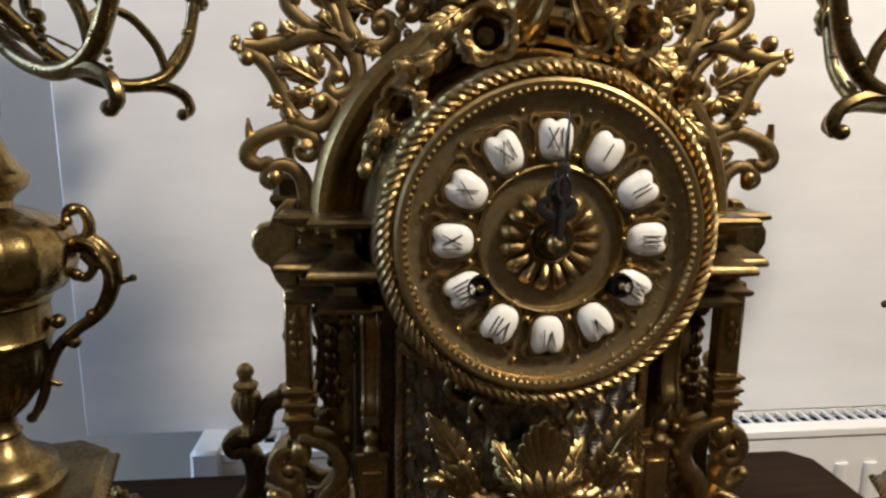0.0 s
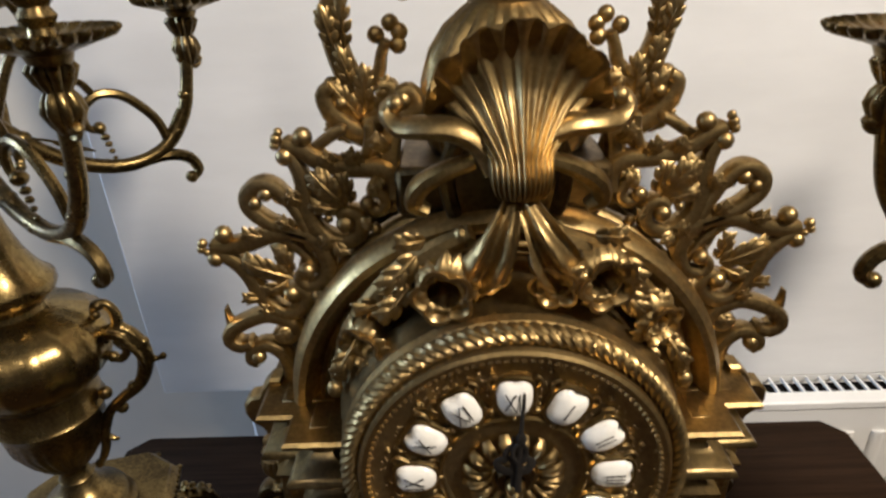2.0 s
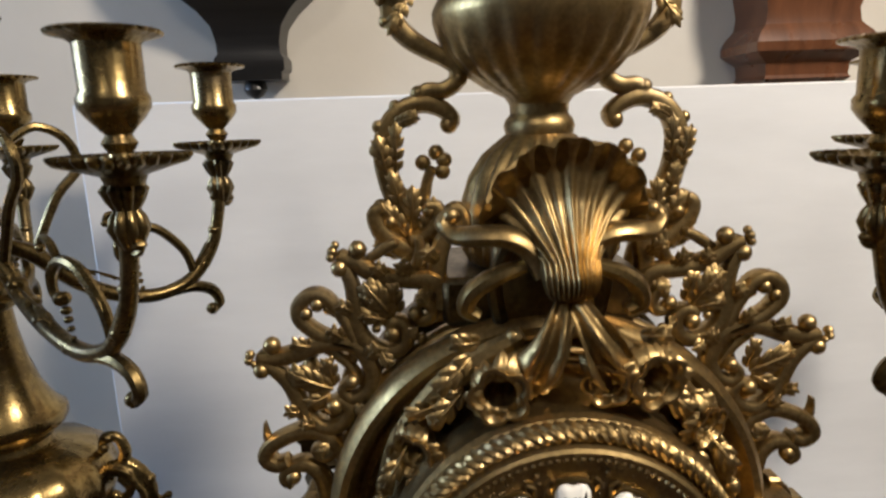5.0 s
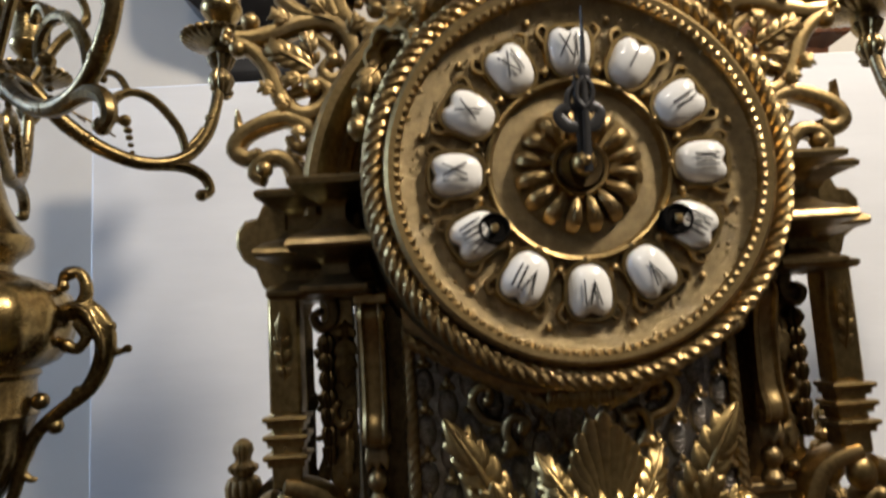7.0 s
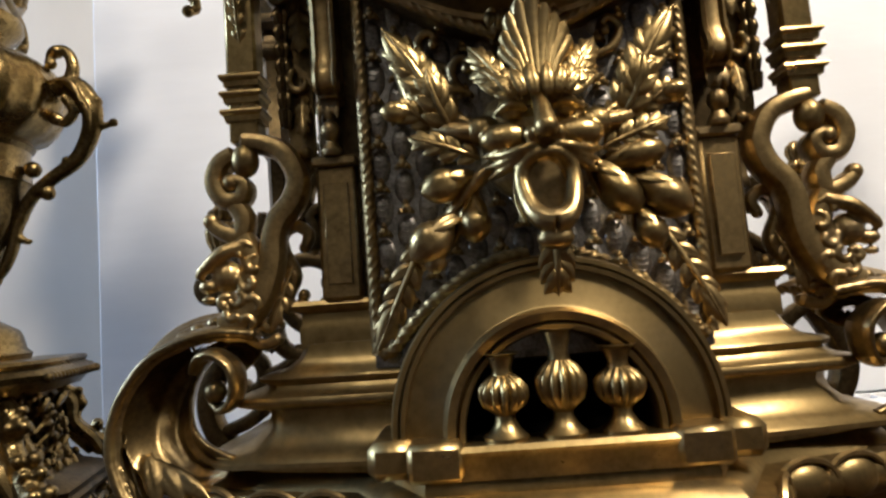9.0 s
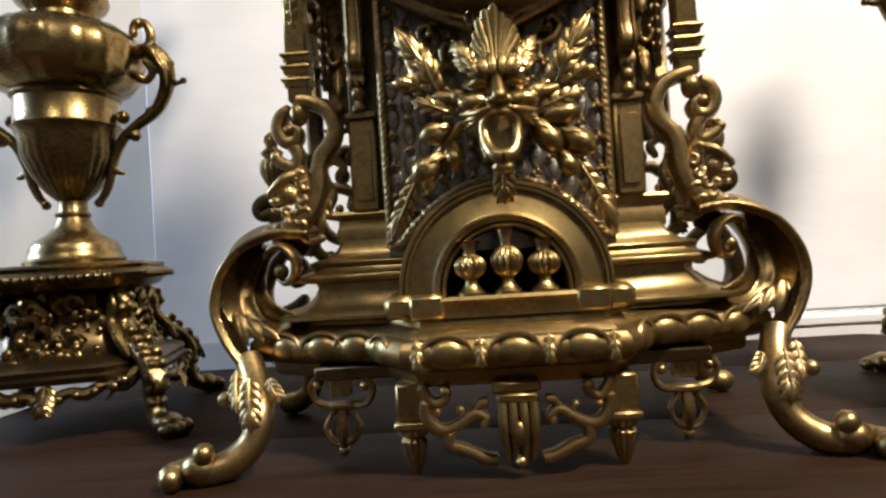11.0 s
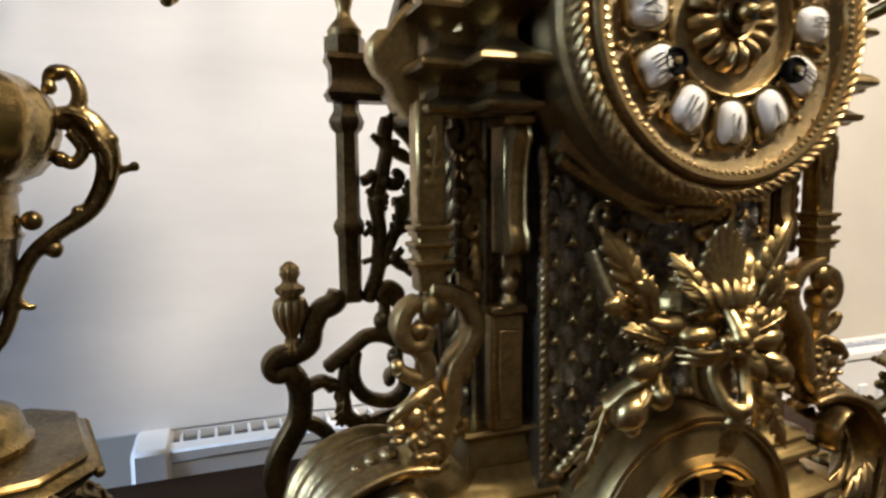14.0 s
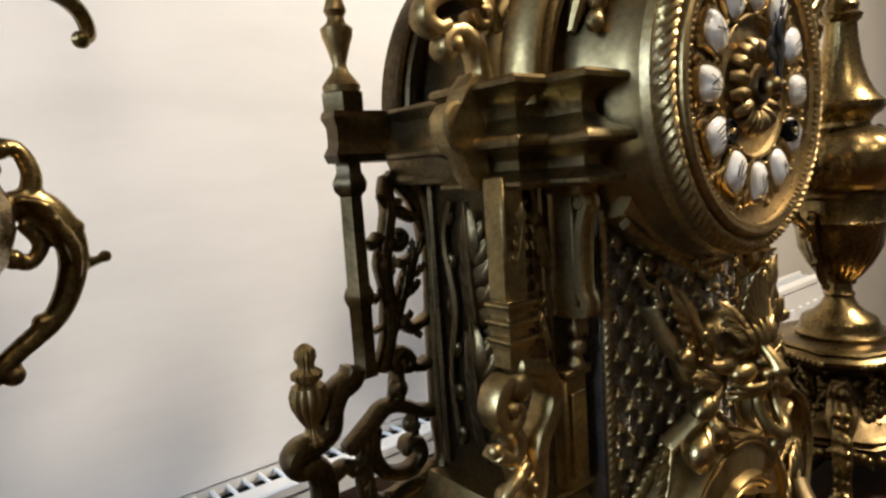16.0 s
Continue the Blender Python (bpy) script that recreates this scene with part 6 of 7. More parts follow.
def back_frame():
    """Rear posts with finials, shoulder scrolls and pierced foliage, for both sides."""
    x, y = -0.1345, 0.1540
    p = Geo().lathe([(0, 0.196), (0.0075, 0.197), (0.0085, 0.2000), (0.0068, 0.2040), (0.0070, 0.2360), (0.0088, 0.2390), (0.0095, 0.2420), (0.0085, 0.2450), (0.0070, 0.2470), (0.0066, 0.2960), (0.0095, 0.2990), (0.0105, 0.3030), (0.0092, 0.3060), (0.0075, 0.3090), (0.0078, 0.3280), (0.0100, 0.3350), (0.0118, 0.3400), (0.0120, 0.3500), (0, 0.3505)], (x, y, 0), seg=6)
    pair("back_post", p, SHADED_DARK, clock, "faceted rear post in shade-darkened brass")
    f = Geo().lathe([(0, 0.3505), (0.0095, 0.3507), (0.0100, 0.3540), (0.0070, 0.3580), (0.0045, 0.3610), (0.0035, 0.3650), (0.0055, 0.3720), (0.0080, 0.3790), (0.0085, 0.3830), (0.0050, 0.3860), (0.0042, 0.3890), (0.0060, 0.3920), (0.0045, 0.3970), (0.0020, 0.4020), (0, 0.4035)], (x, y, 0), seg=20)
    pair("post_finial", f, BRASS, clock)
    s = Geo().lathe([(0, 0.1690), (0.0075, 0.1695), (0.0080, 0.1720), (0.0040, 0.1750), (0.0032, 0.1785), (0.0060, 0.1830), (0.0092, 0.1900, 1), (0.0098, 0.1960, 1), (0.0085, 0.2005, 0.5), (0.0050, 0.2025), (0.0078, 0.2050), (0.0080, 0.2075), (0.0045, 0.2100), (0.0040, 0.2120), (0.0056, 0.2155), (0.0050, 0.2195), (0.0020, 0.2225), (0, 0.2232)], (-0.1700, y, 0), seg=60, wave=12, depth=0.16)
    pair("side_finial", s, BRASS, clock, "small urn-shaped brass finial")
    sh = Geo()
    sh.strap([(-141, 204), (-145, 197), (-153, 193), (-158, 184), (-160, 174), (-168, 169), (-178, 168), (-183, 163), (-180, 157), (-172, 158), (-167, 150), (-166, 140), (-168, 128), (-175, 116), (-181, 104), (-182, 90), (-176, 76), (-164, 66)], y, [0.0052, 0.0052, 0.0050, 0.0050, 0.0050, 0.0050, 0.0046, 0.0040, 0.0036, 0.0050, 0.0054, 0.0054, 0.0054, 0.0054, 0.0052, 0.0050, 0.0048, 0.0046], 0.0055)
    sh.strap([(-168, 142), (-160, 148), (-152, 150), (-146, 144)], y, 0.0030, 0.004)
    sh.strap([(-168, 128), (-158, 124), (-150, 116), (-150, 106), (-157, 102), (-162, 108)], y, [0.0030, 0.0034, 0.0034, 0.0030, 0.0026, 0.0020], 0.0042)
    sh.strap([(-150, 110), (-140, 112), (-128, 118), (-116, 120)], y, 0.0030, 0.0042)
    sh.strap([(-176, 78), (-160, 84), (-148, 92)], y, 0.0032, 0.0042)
    pair("shoulder_scroll", sh, SHADED_DARK, clock)
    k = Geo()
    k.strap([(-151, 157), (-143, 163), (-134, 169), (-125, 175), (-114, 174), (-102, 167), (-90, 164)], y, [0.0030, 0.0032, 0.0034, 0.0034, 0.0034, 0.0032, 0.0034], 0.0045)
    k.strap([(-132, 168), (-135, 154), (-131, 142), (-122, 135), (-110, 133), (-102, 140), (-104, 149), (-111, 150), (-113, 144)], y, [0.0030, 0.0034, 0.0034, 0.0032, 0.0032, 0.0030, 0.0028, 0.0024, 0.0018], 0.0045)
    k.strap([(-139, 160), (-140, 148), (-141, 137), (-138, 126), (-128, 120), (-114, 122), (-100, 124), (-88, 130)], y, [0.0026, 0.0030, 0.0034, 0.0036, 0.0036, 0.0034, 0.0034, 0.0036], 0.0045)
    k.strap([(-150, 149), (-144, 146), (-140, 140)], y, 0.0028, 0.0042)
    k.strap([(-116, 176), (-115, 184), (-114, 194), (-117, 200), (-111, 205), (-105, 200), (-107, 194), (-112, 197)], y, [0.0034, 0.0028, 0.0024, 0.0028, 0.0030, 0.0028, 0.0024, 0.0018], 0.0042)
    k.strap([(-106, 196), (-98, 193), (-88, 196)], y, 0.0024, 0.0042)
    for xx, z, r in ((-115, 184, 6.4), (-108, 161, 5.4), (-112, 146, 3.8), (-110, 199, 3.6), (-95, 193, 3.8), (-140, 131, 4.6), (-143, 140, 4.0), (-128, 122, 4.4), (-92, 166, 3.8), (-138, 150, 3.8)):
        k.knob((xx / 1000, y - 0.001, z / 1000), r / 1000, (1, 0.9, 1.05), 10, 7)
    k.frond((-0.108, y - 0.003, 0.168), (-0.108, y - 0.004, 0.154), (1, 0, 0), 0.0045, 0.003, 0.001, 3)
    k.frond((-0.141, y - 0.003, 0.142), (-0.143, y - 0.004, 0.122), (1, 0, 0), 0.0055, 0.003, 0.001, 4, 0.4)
    pair("lower_scrollwork", k, SHADED_DARK, clock)
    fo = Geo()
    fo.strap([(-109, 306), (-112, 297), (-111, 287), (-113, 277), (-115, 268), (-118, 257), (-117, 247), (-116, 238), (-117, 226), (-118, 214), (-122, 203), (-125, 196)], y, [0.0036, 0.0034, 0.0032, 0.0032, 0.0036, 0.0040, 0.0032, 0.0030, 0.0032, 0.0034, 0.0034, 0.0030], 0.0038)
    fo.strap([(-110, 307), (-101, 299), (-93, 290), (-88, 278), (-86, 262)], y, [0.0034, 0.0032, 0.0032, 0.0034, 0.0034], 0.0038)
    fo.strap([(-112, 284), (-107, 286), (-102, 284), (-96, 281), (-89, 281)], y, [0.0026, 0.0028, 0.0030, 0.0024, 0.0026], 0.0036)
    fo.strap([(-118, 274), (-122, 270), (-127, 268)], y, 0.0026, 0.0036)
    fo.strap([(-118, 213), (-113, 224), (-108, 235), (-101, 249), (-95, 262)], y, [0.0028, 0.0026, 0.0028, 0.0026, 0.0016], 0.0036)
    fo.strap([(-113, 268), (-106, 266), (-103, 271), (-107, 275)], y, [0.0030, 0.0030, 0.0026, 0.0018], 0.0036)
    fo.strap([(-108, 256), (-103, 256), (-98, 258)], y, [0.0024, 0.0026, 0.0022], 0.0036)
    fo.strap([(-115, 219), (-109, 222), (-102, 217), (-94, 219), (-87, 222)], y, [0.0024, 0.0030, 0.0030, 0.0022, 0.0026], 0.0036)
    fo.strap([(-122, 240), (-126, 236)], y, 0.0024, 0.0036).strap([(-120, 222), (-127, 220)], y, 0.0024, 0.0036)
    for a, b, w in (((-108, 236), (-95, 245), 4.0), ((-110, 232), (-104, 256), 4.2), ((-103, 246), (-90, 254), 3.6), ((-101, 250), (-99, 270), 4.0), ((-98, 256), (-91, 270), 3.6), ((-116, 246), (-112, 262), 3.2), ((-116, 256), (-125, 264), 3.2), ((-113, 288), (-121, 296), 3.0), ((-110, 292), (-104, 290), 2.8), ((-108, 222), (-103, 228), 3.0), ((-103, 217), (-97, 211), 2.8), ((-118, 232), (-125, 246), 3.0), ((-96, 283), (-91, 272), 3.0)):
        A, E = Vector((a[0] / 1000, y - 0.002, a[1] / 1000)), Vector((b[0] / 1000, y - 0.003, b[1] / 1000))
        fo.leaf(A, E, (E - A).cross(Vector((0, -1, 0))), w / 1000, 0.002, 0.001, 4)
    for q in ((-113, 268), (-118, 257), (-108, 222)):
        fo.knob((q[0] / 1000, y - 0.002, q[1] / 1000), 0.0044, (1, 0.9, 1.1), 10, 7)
    pair("pierced_foliage", fo, SHADED_DARK, clock, "pierced leafy panel between post and case")
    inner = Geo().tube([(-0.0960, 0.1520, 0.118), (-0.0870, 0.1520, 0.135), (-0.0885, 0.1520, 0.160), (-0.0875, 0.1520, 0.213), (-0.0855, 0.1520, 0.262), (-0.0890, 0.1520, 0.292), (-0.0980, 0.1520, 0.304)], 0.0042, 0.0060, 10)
    pair("rear_stile", inner, SHADED_DARK, clock)
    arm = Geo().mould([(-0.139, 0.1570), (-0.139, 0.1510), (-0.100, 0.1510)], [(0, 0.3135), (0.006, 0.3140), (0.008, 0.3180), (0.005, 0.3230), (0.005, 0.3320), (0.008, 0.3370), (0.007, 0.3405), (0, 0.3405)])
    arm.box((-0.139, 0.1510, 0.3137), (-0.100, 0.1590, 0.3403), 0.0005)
    pair("post_tie", arm, SHADED_DARK, clock)
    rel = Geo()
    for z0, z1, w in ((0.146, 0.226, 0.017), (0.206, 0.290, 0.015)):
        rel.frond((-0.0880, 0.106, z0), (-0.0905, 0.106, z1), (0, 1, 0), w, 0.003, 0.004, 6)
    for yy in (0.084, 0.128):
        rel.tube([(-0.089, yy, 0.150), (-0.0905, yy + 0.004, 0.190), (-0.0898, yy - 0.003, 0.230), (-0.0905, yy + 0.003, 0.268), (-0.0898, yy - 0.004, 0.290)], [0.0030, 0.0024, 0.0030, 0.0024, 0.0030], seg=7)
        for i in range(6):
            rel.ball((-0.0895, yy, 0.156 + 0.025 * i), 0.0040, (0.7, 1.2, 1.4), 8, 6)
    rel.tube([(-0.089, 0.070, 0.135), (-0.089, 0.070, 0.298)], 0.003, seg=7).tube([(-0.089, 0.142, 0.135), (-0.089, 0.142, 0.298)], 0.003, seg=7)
    pair("side_relief", rel, SHADED_DARK, clock)


back_frame()


# ---- the two candelabra ----
def candelabrum(x, y, turn, arms_at, reach, tall, label):
    c = thing("candelabrum", (x, y, 0), label, "candelabrum", "pair of candelabra beside the clock")
    c.scale = (1, 1, tall)
    body = Geo().lathe([(0, 0.1300, 0), (0.0370, 0.1302, 0), (0.0380, 0.1340, 0), (0.0350, 0.1370, 0), (0.0340, 0.1410, 0), (0.0330, 0.1450, 0), (0.0310, 0.1490, 0), (0.0210, 0.1550, 0), (0.0150, 0.1620, 0), (0.0120, 0.1690, 0), (0.0135, 0.1720, 0), (0.0110, 0.1750, 0), (0.0105, 0.1830, 0), (0.0180, 0.1900, 1), (0.0270, 0.2030, 1), (0.0345, 0.2190, 0.6), (0.0370, 0.2350, 0), (0.0390, 0.2420, 0), (0.0408, 0.2440, 0), (0.0390, 0.2465, 0), (0.0385, 0.2660, 0), (0.0410, 0.2690, 0), (0.0400, 0.2720, 0)], seg=112, wave=28, depth=0.05)
    part("vase_stem", body, OLIVE, c)
    bulb = Geo().lathe([(0.0400, 0.2720, 0), (0.0490, 0.2765), (0.0560, 0.2850), (0.0598, 0.2970), (0.0600, 0.3080), (0.0560, 0.3180), (0.0470, 0.3255), (0.0330, 0.3310, 0.4), (0.0250, 0.3340, 0), (0.0240, 0.3380, 0), (0.0270, 0.3420, 0), (0.0335, 0.3470, 0), (0.0355, 0.3510, 0), (0.0350, 0.3560, 0), (0.0300, 0.3610, 0), (0.0260, 0.3680, 0), (0.0215, 0.3780, 0), (0.0170, 0.3950, 0), (0.0140, 0.4150, 0), (0.0130, 0.4300, 0), (0.0165, 0.4330, 0), (0.0175, 0.4370, 0), (0.0140, 0.4400, 0), (0, 0.4410, 0)], seg=72, wave=18, depth=0.03)
    part("vase_bulb", bulb, ENGRAVED, c)
    up = Geo().lathe([(0.0130, 0.4400), (0.0150, 0.4460), (0.0120, 0.4520), (0.0100, 0.4700), (0.0130, 0.4850), (0.0170, 0.4950), (0.0130, 0.5050), (0.0090, 0.5150), (0.0085, 0.5400), (0.0120, 0.5500), (0.0090, 0.5600), (0.0080, 0.6000), (0.0110, 0.6080), (0, 0.6090)], seg=24)
    part("upper_stem", up, OLIVE, c)
    base_turn = Matrix.Rotation(radians(turn), 4, "Z")

    def octo(h, cut):
        return [(-h + cut, -h), (h - cut, -h), (h, -h + cut), (h, h - cut), (h - cut, h), (-h + cut, h), (-h, h - cut), (-h, -h + cut)]

    top = Geo().mould(octo(0.050, 0.017), [(0.0, 0.1305), (0.009, 0.1300), (0.0105, 0.1280), (0.0090, 0.1260), (0.0125, 0.1245), (0.0150, 0.1215), (0.0140, 0.1180), (0.0100, 0.1160), (0.0060, 0.1110), (-0.0060, 0.1080), (-0.01, 0.1080)], True)
    part("top_plate", top.moved(base_turn), OLIVE, c)
    beads = Geo()
    for s in range(4):
        for i in range(15):
            beads.ball((-0.0420 + 0.006 * i, -0.0642, 0.1195), 0.0030, seg=7, rings=5)
        beads.moved(Matrix.Rotation(radians(90), 4, "Z"))
    tagged(part("beading", beads.moved(base_turn), OLIVE, c), kind="stuff")
    mid = Geo().mould(octo(0.043, 0.016), [(0.0, 0.1090), (0.002, 0.1050), (0.0, 0.1000), (0.001, 0.0850), (0.006, 0.0700), (0.015, 0.0600), (0.0270, 0.0560), (0.0300, 0.0530), (0.0290, 0.0490), (0.0320, 0.0470), (0.0300, 0.0430), (0.0200, 0.0410), (-0.01, 0.0400)], True)
    part("pedestal", mid.moved(base_turn), SHADED_DARK, c)
    fig = Geo()
    rnd = random.Random(int(x * 1000))
    for i in range(64):
        u, v = rnd.uniform(-0.027, 0.027), rnd.uniform(0.056, 0.107)
        fig.ball((u * (1.25 - 2.5 * (v - 0.056)), -0.0455 - 0.30 * max(0.0, 0.084 - v) ** 0.9, v), rnd.uniform(0.0020, 0.0046), (1, 0.9, rnd.uniform(0.8, 1.5)), 8, 6)
    for i in range(9):
        u, v, s = rnd.uniform(-0.022, 0.022), rnd.uniform(0.062, 0.100), rnd.choice((-1, 1))
        fig.tube([(u, -0.048, v), (u + s * 0.006, -0.053, v + 0.006), (u + s * 0.011, -0.052, v), (u + s * 0.007, -0.051, v - 0.006)], [0.0022, 0.0028, 0.0024, 0.0010], seg=7)
    for q in (-1, 1):
        fig.tube([(q * 0.036, -0.036, 0.108), (q * 0.041, -0.046, 0.098), (q * 0.039, -0.049, 0.084), (q * 0.047, -0.058, 0.070), (q * 0.054, -0.062, 0.058)], [0.005, 0.006, 0.004, 0.005, 0.003], seg=8)
    for k in range(4):
        ob = part("relief_panel", Geo().add(fig.v, fig.f).moved(base_turn @ Matrix.Rotation(radians(90 * k), 4, "Z")), OLIVE, c)
        tagged(ob, kind="stuff")
    # crawling leaf brackets and four scroll feet
    for k in range(4):
        turn_k = base_turn @ Matrix.Rotation(radians(45 + 90 * k), 4, "Z")
        leg = Geo().tube([(0.058, 0, 0.108), (0.069, 0, 0.098), (0.067, 0, 0.084), (0.078, 0, 0.070), (0.092, 0, 0.058), (0.100, 0, 0.044), (0.098, 0, 0.028), (0.104, 0, 0.012), (0.118, 0, 0.008)], [0.004, 0.006, 0.0045, 0.006, 0.007, 0.008, 0.0065, 0.007, 0.006], [0.005, 0.006, 0.006, 0.007, 0.008, 0.008, 0.007, 0.008, 0.008], 9)
        for px, pz, r in ((0.074, 0.094, 0.0045), (0.072, 0.103, 0.0036), (0.085, 0.077, 0.0046), (0.092, 0.070, 0.0040), (0.101, 0.060, 0.0050), (0.108, 0.052, 0.0042), (0.109, 0.043, 0.0048), (0.106, 0.033, 0.0042), (0.107, 0.024, 0.0036)):
            leg.ball((px, 0.003, pz), r, seg=8, rings=6).ball((px - 0.003, -0.004, pz), r * 0.8, seg=8, rings=6)
        leg.leaf((0.096, 0, 0.062), (0.112, 0, 0.030), (0, 1, 0), 0.010, 0.004, 0.003, 4)
        fused(part("leg", leg.moved(turn_k), OLIVE, c), 0.0011, 2)
        paw = Geo().ball((0.116, 0, 0.0088), 0.0090, (1.2, 1.2, 0.95), 10, 7)
        for a in (-40, 0, 40):
            paw.ball((0.116 + 0.012 * math.cos(radians(a)), 0.012 * math.sin(radians(a)), 0.0062), 0.0058, seg=9, rings=6)
        part("paw_foot", paw.moved(turn_k), OLIVE, c)
    apron = Geo()
    for k in range(4):
        for q in (-1, 1):
            apron.tube([(q * 0.060, -0.062, 0.048), (q * 0.050, -0.066, 0.038), (q * 0.038, -0.068, 0.040), (q * 0.026, -0.070, 0.034), (q * 0.014, -0.071, 0.036), (0, -0.072, 0.030)], [0.005, 0.0055, 0.004, 0.005, 0.004, 0.005], seg=8)
            apron.leaf((q * 0.058, -0.064, 0.046), (q * 0.040, -0.072, 0.026), (1, 0, q), 0.0060, 0.003, 0.002, 4, 0.4)
            for px, pz, r in ((0.045, 0.038, 0.0042), (0.032, 0.036, 0.0040), (0.020, 0.034, 0.0036), (0.052, 0.042, 0.0044), (0.008, 0.032, 0.0040)):
                apron.ball((q * px, -0.073, pz), r, seg=8, rings=6)
        apron.leaf((0, -0.070, 0.042), (0, -0.077, 0.020), (1, 0, 0), 0.0080, 0.004, 0.003, 4, 0.4)
        apron.moved(Matrix.Rotation(radians(90), 4, "Z"))
    part("apron", apron.moved(base_turn), OLIVE, c)
    # the two S handles of the vase
    for s in (-1, 1):
        h = Geo()
        h.tube([(s * 0.056, 0, 0.306), (s * 0.070, 0, 0.307), (s * 0.080, 0, 0.294), (s * 0.081, 0, 0.278), (s * 0.072, 0, 0.258), (s * 0.054, 0, 0.244), (s * 0.042, 0, 0.232), (s * 0.034, 0, 0.214), (s * 0.031, 0, 0.200), (s * 0.026, 0, 0.188), (s * 0.020, 0, 0.180)], [0.0060, 0.0076, 0.0074, 0.0062, 0.0052, 0.0044, 0.0042, 0.0040, 0.0038, 0.0034, 0.0024], [0.005, 0.006, 0.006, 0.006, 0.005, 0.005, 0.005, 0.0045, 0.004, 0.004, 0.003], 9, (0, 1, 0))
        h.tube([(s * 0.067, 0, 0.308), (s * 0.070, 0, 0.320), (s * 0.066, 0, 0.331), (s * 0.058, 0, 0.332), (s * 0.055, 0, 0.326)], [0.0050, 0.0042, 0.0036, 0.0032, 0.0026], seg=8)
        h.tube([(s * 0.079, 0, 0.286), (s * 0.086, 0, 0.2795), (s * 0.093, 0, 0.2805)], [0.0045, 0.0028, 0.0018], seg=8).ball((s * 0.0945, 0, 0.2812), 0.0030, seg=9, rings=6)
        h.tube([(s * 0.064, 0, 0.300), (s * 0.070, 0, 0.290), (s * 0.064, 0, 0.282), (s * 0.058, 0, 0.286)], [0.0036, 0.0036, 0.0032, 0.0024], seg=8)
        h.tube([(s * 0.033, 0, 0.210), (s * 0.040, 0, 0.205), (s * 0.043, 0, 0.206)], [0.003, 0.0022, 0.0012], seg=7)
        for px, pz, r in ((0.056, 0.323, 0.0040), (0.059, 0.285, 0.0046), (0.044, 0.252, 0.0056), (0.053, 0.236, 0.0050), (0.021, 0.181, 0.0040), (0.030, 0.196, 0.0034)):
            h.ball((s * px, 0, pz), r, seg=10, rings=7)
        for k in range(4):
            h.tube([(s * (0.062 + 0.004 * k), -0.006, 0.310 - 0.003 * k), (s * (0.072 + 0.003 * k), -0.0075, 0.306 - 0.006 * k), (s * (0.078 + 0.001 * k), -0.006, 0.292 - 0.006 * k)], [0.0012, 0.0022, 0.0008], seg=7)
        for px, pz, r in ((0.084, 0.296, 0.0040), (0.083, 0.285, 0.0036), (0.078, 0.270, 0.0040), (0.066, 0.256, 0.0042), (0.060, 0.331, 0.0044), (0.037, 0.221, 0.0042)):
            h.ball((s * px, 0, pz), r, (1, 1.2, 1), 10, 7)
        fused(part("handle", h.moved(Matrix.Rotation(radians(turn * 0.5), 4, "Z")), OLIVE, c), 0.0009, 2)
    # arms with drip pans and sockets
    for k in range(5):
        tk = Matrix.Rotation(radians(arms_at + 72 * k), 4, "Z") @ Matrix.Translation((reach, 0, 0))
        arm = Geo().tube([(-reach, 0, 0.474), (0.014, 0, 0.466), (0.040, 0, 0.440), (0.066, 0, 0.424), (0.094, 0, 0.418), (0.120, 0, 0.426), (0.138, 0, 0.448), (0.146, 0, 0.474), (0.150, 0, 0.500), (0.152, 0, 0.516)], [0.0044, 0.0058, 0.0058, 0.0056, 0.0054, 0.0052, 0.0050, 0.0048, 0.0054, 0.0046], seg=10)
        arm.tube([(0.100, 0, 0.418), (0.120, 0, 0.419), (0.135, 0, 0.413), (0.140, 0, 0.402), (0.133, 0, 0.396)], [0.0044, 0.0048, 0.0046, 0.0042, 0.0032], seg=8)
        arm.knob((0.1335, 0, 0.3975), 0.0050, seg=9, rings=6)
        arm.tube([(0.122, 0, 0.430), (0.118, 0, 0.446), (0.108, 0, 0.460), (0.096, 0, 0.470), (0.082, 0, 0.472), (0.071, 0, 0.464), (0.070, 0, 0.452), (0.077, 0, 0.447)], [0.0034, 0.0036, 0.0036, 0.0036, 0.0034, 0.0034, 0.0030, 0.0022], seg=8)
        arm.tube([(0.080, 0, 0.472), (0.074, 0, 0.482), (0.066, 0, 0.484), (0.063, 0, 0.478)], [0.0026, 0.0026, 0.0024, 0.0018], seg=7)
        arm.tube([(0.118, 0, 0.426), (0.128, 0, 0.440), (0.136, 0, 0.452)], 0.0028, seg=7)
        arm.knob((0.078, 0, 0.449), 0.0046, (1, 1.2, 1), 9, 6).ball((0.0635, 0, 0.478), 0.0030, seg=8, rings=6)
        for i in range(4):
            arm.knob((0.080 + 0.001 * i, 0, 0.442 - 0.0055 * i), 0.0034 - 0.0005 * i, (1, 1, 0.8), 8, 6)
        arm.tube([(0.146, 0, 0.486), (0.154, 0, 0.482), (0.159, 0, 0.485)], [0.003, 0.0022, 0.0012], seg=7)
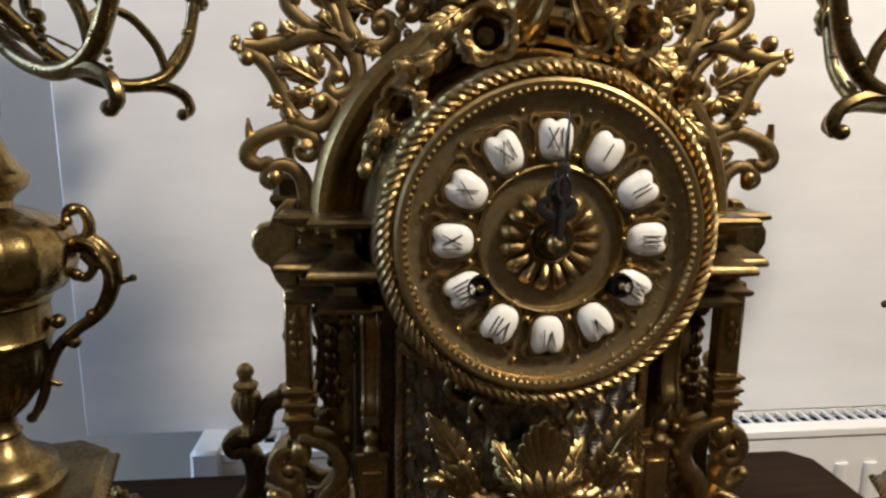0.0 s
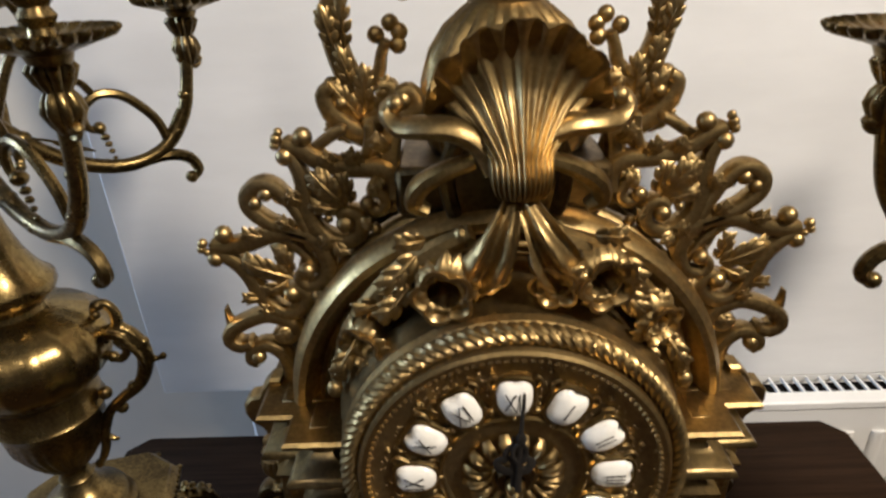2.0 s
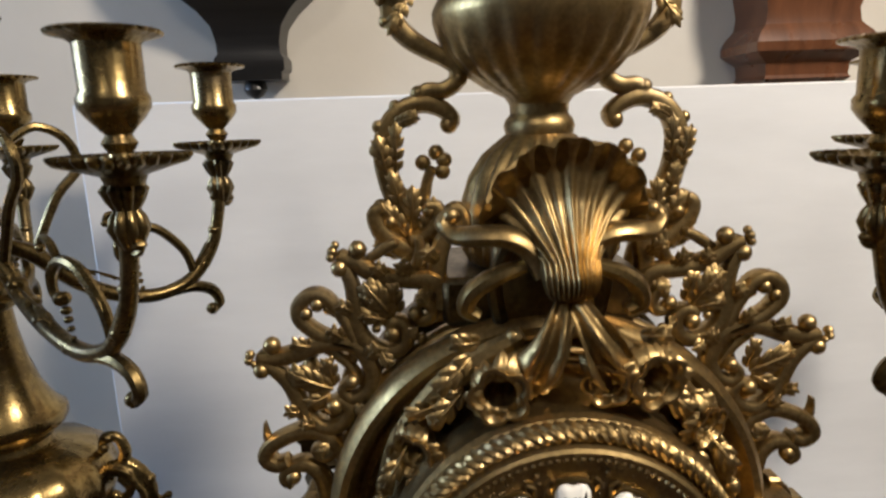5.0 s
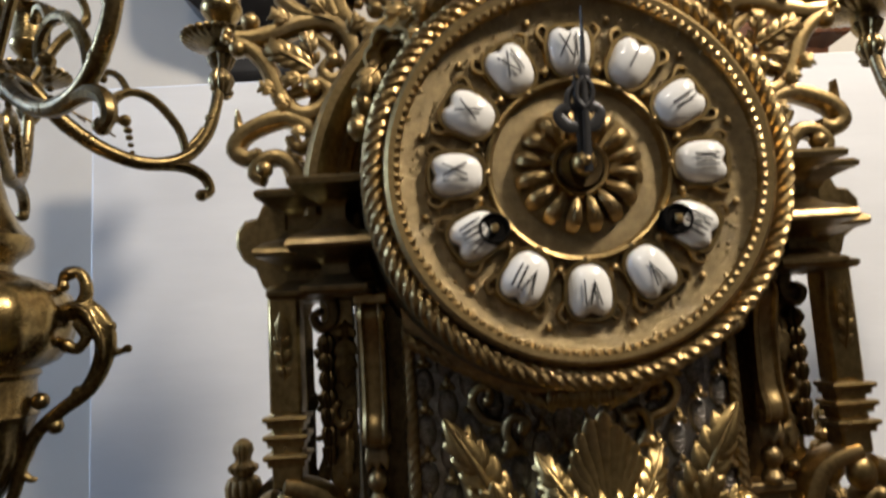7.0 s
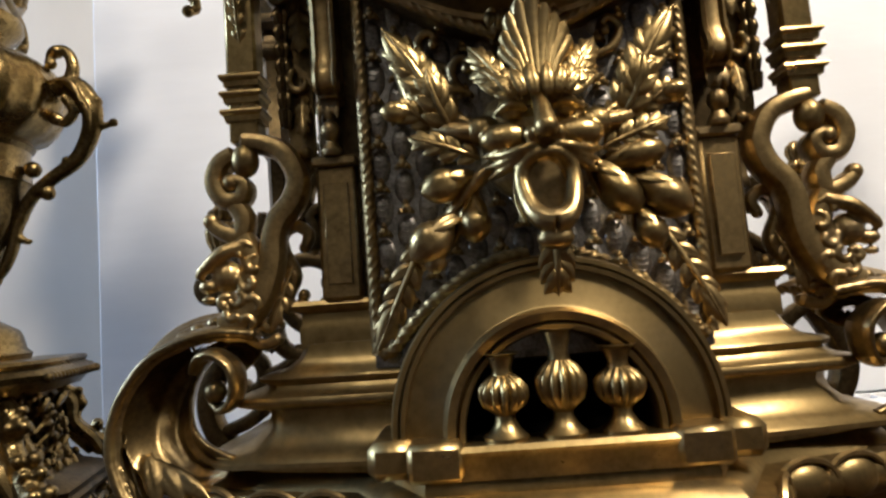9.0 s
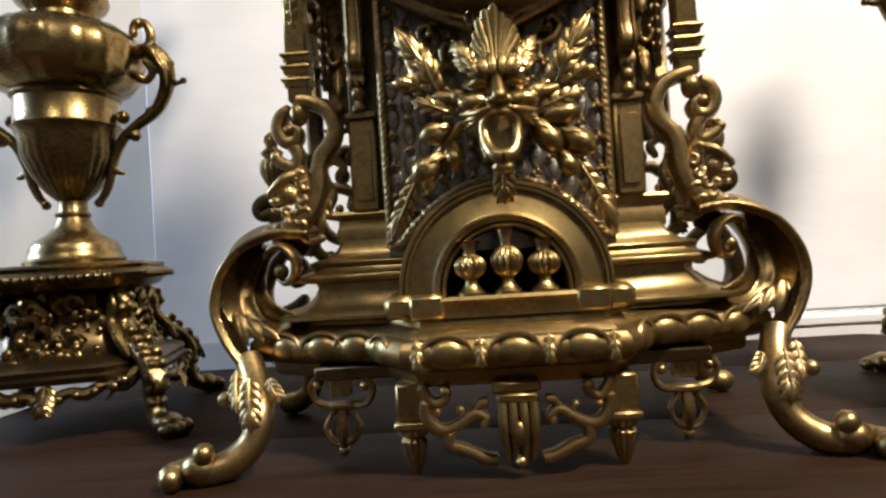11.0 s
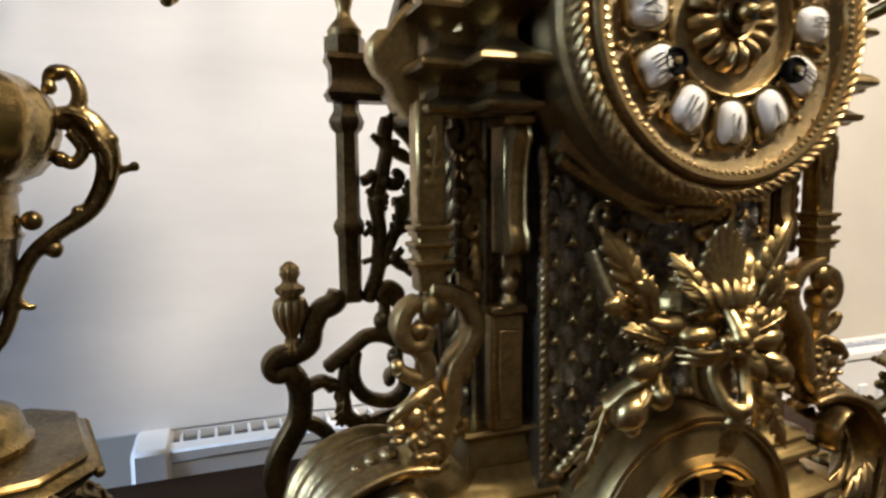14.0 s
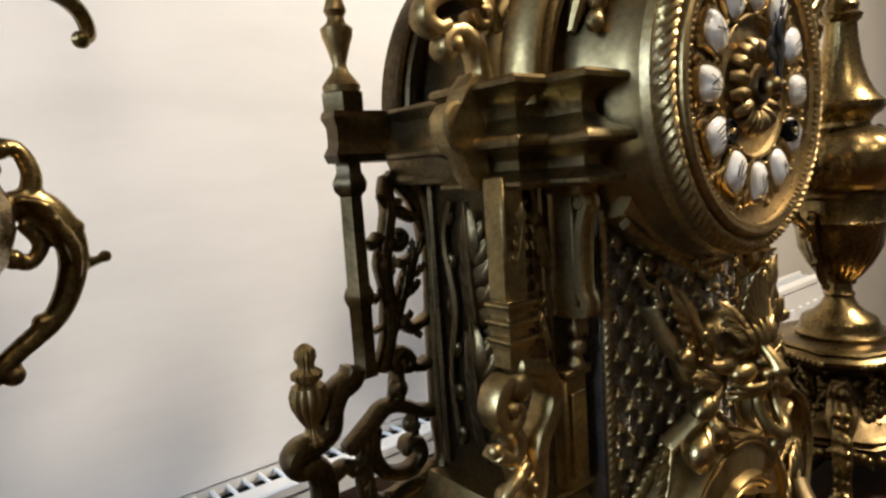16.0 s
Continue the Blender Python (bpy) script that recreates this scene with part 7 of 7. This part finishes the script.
        arm.lathe([(0.0046, 0.4840, 0), (0.0070, 0.4885, 0.6), (0.0092, 0.4950, 1), (0.0080, 0.5010, 0.8), (0.0062, 0.5045, 0.3), (0.0082, 0.5090, 1), (0.0104, 0.5150, 1), (0.0090, 0.5180, 0.4), (0, 0.5185, 0)], (0.1505, 0, 0), seg=48, wave=8, depth=0.32).knob((0.156, 0, 0.487), 0.0040, (1.2, 1, 0.8), 9, 6).knob((0.145, 0, 0.489), 0.0038, (1, 1, 1.2), 9, 6)
        for px, pz, r in ((0.030, 0.452, 0.0066), (0.052, 0.432, 0.0062), (0.080, 0.419, 0.0060), (0.130, 0.436, 0.0058), (0.142, 0.462, 0.0054)):
            arm.knob((px, 0, pz), r, (1, 1, 0.8), 10, 7)
        arm.leaf((0.030, -0.002, 0.452), (0.070, -0.004, 0.432), (0, 1, 0.2), 0.0055, 0.003, 0.002, 3)
        arm.tube([(0.020, 0, 0.466), (0.036, 0, 0.500), (0.052, 0, 0.520), (0.046, 0, 0.540), (0.030, 0, 0.548), (0.016, 0, 0.540)], [0.0030, 0.0034, 0.0032, 0.0032, 0.0030, 0.0026], seg=8)
        ob = part("arm", arm.moved(tk), OLIVE, c)
        pan = Geo().lathe([(0.0, 0.5170, 0), (0.0090, 0.5170, 0), (0.0110, 0.5220, 0), (0.0200, 0.5250, 0.2), (0.0290, 0.5280, 1), (0.0315, 0.5310, 1), (0.0312, 0.5325, 1), (0.0280, 0.5300, 1), (0.0200, 0.5272, 0.3), (0.0080, 0.5262, 0), (0, 0.5262, 0)], (0.152, 0, 0), seg=112, wave=28, depth=0.11)
        part("drip_pan", pan.moved(tk), OLIVE, ob)
        sock = Geo().lathe([(0.0, 0.5262, 0), (0.0070, 0.5264, 0), (0.0055, 0.5330, 0), (0.0085, 0.5380, 0), (0.0060, 0.5420, 0), (0.0130, 0.5500, 0), (0.0165, 0.5550, 0), (0.0168, 0.5600, 0), (0.0150, 0.5630, 0), (0.0150, 0.5850, 0.4), (0.0172, 0.5870, 1), (0.0250, 0.5890, 1), (0.0255, 0.5905, 1), (0.0240, 0.5915, 0.6), (0.0130, 0.5905, 0), (0.0120, 0.5860, 0), (0.0115, 0.5680, 0), (0.0, 0.5670, 0)], (0.152, 0, 0), seg=72, wave=24, depth=0.05)
        part("candle_socket", sock.moved(tk), ENGRAVED, ob)
    cs = Geo().lathe([(0.0, 0.6090, 0), (0.0300, 0.6110, 1), (0.0330, 0.6150, 1), (0.0320, 0.6165, 1), (0.0080, 0.6120, 0), (0.0060, 0.6200, 0), (0.0140, 0.6350, 0), (0.0168, 0.6420, 0), (0.0150, 0.6480, 0), (0.0150, 0.6700, 0), (0.0250, 0.6740, 1), (0.0240, 0.6765, 0.6), (0.0125, 0.6755, 0), (0.0115, 0.6540, 0), (0, 0.6530, 0)], seg=90, wave=30, depth=0.05)
    part("centre_socket", cs, OLIVE, c)
    return c


candelabrum(-0.344, 0.171, 14, -32, 0.012, 0.988, "tall brass five-armed candelabrum with empty candle sockets beside the clock")
candelabrum(0.352, 0.082, -25, 108, 0.022, 0.966, "tall brass five-armed candelabrum with empty candle sockets beside the clock")
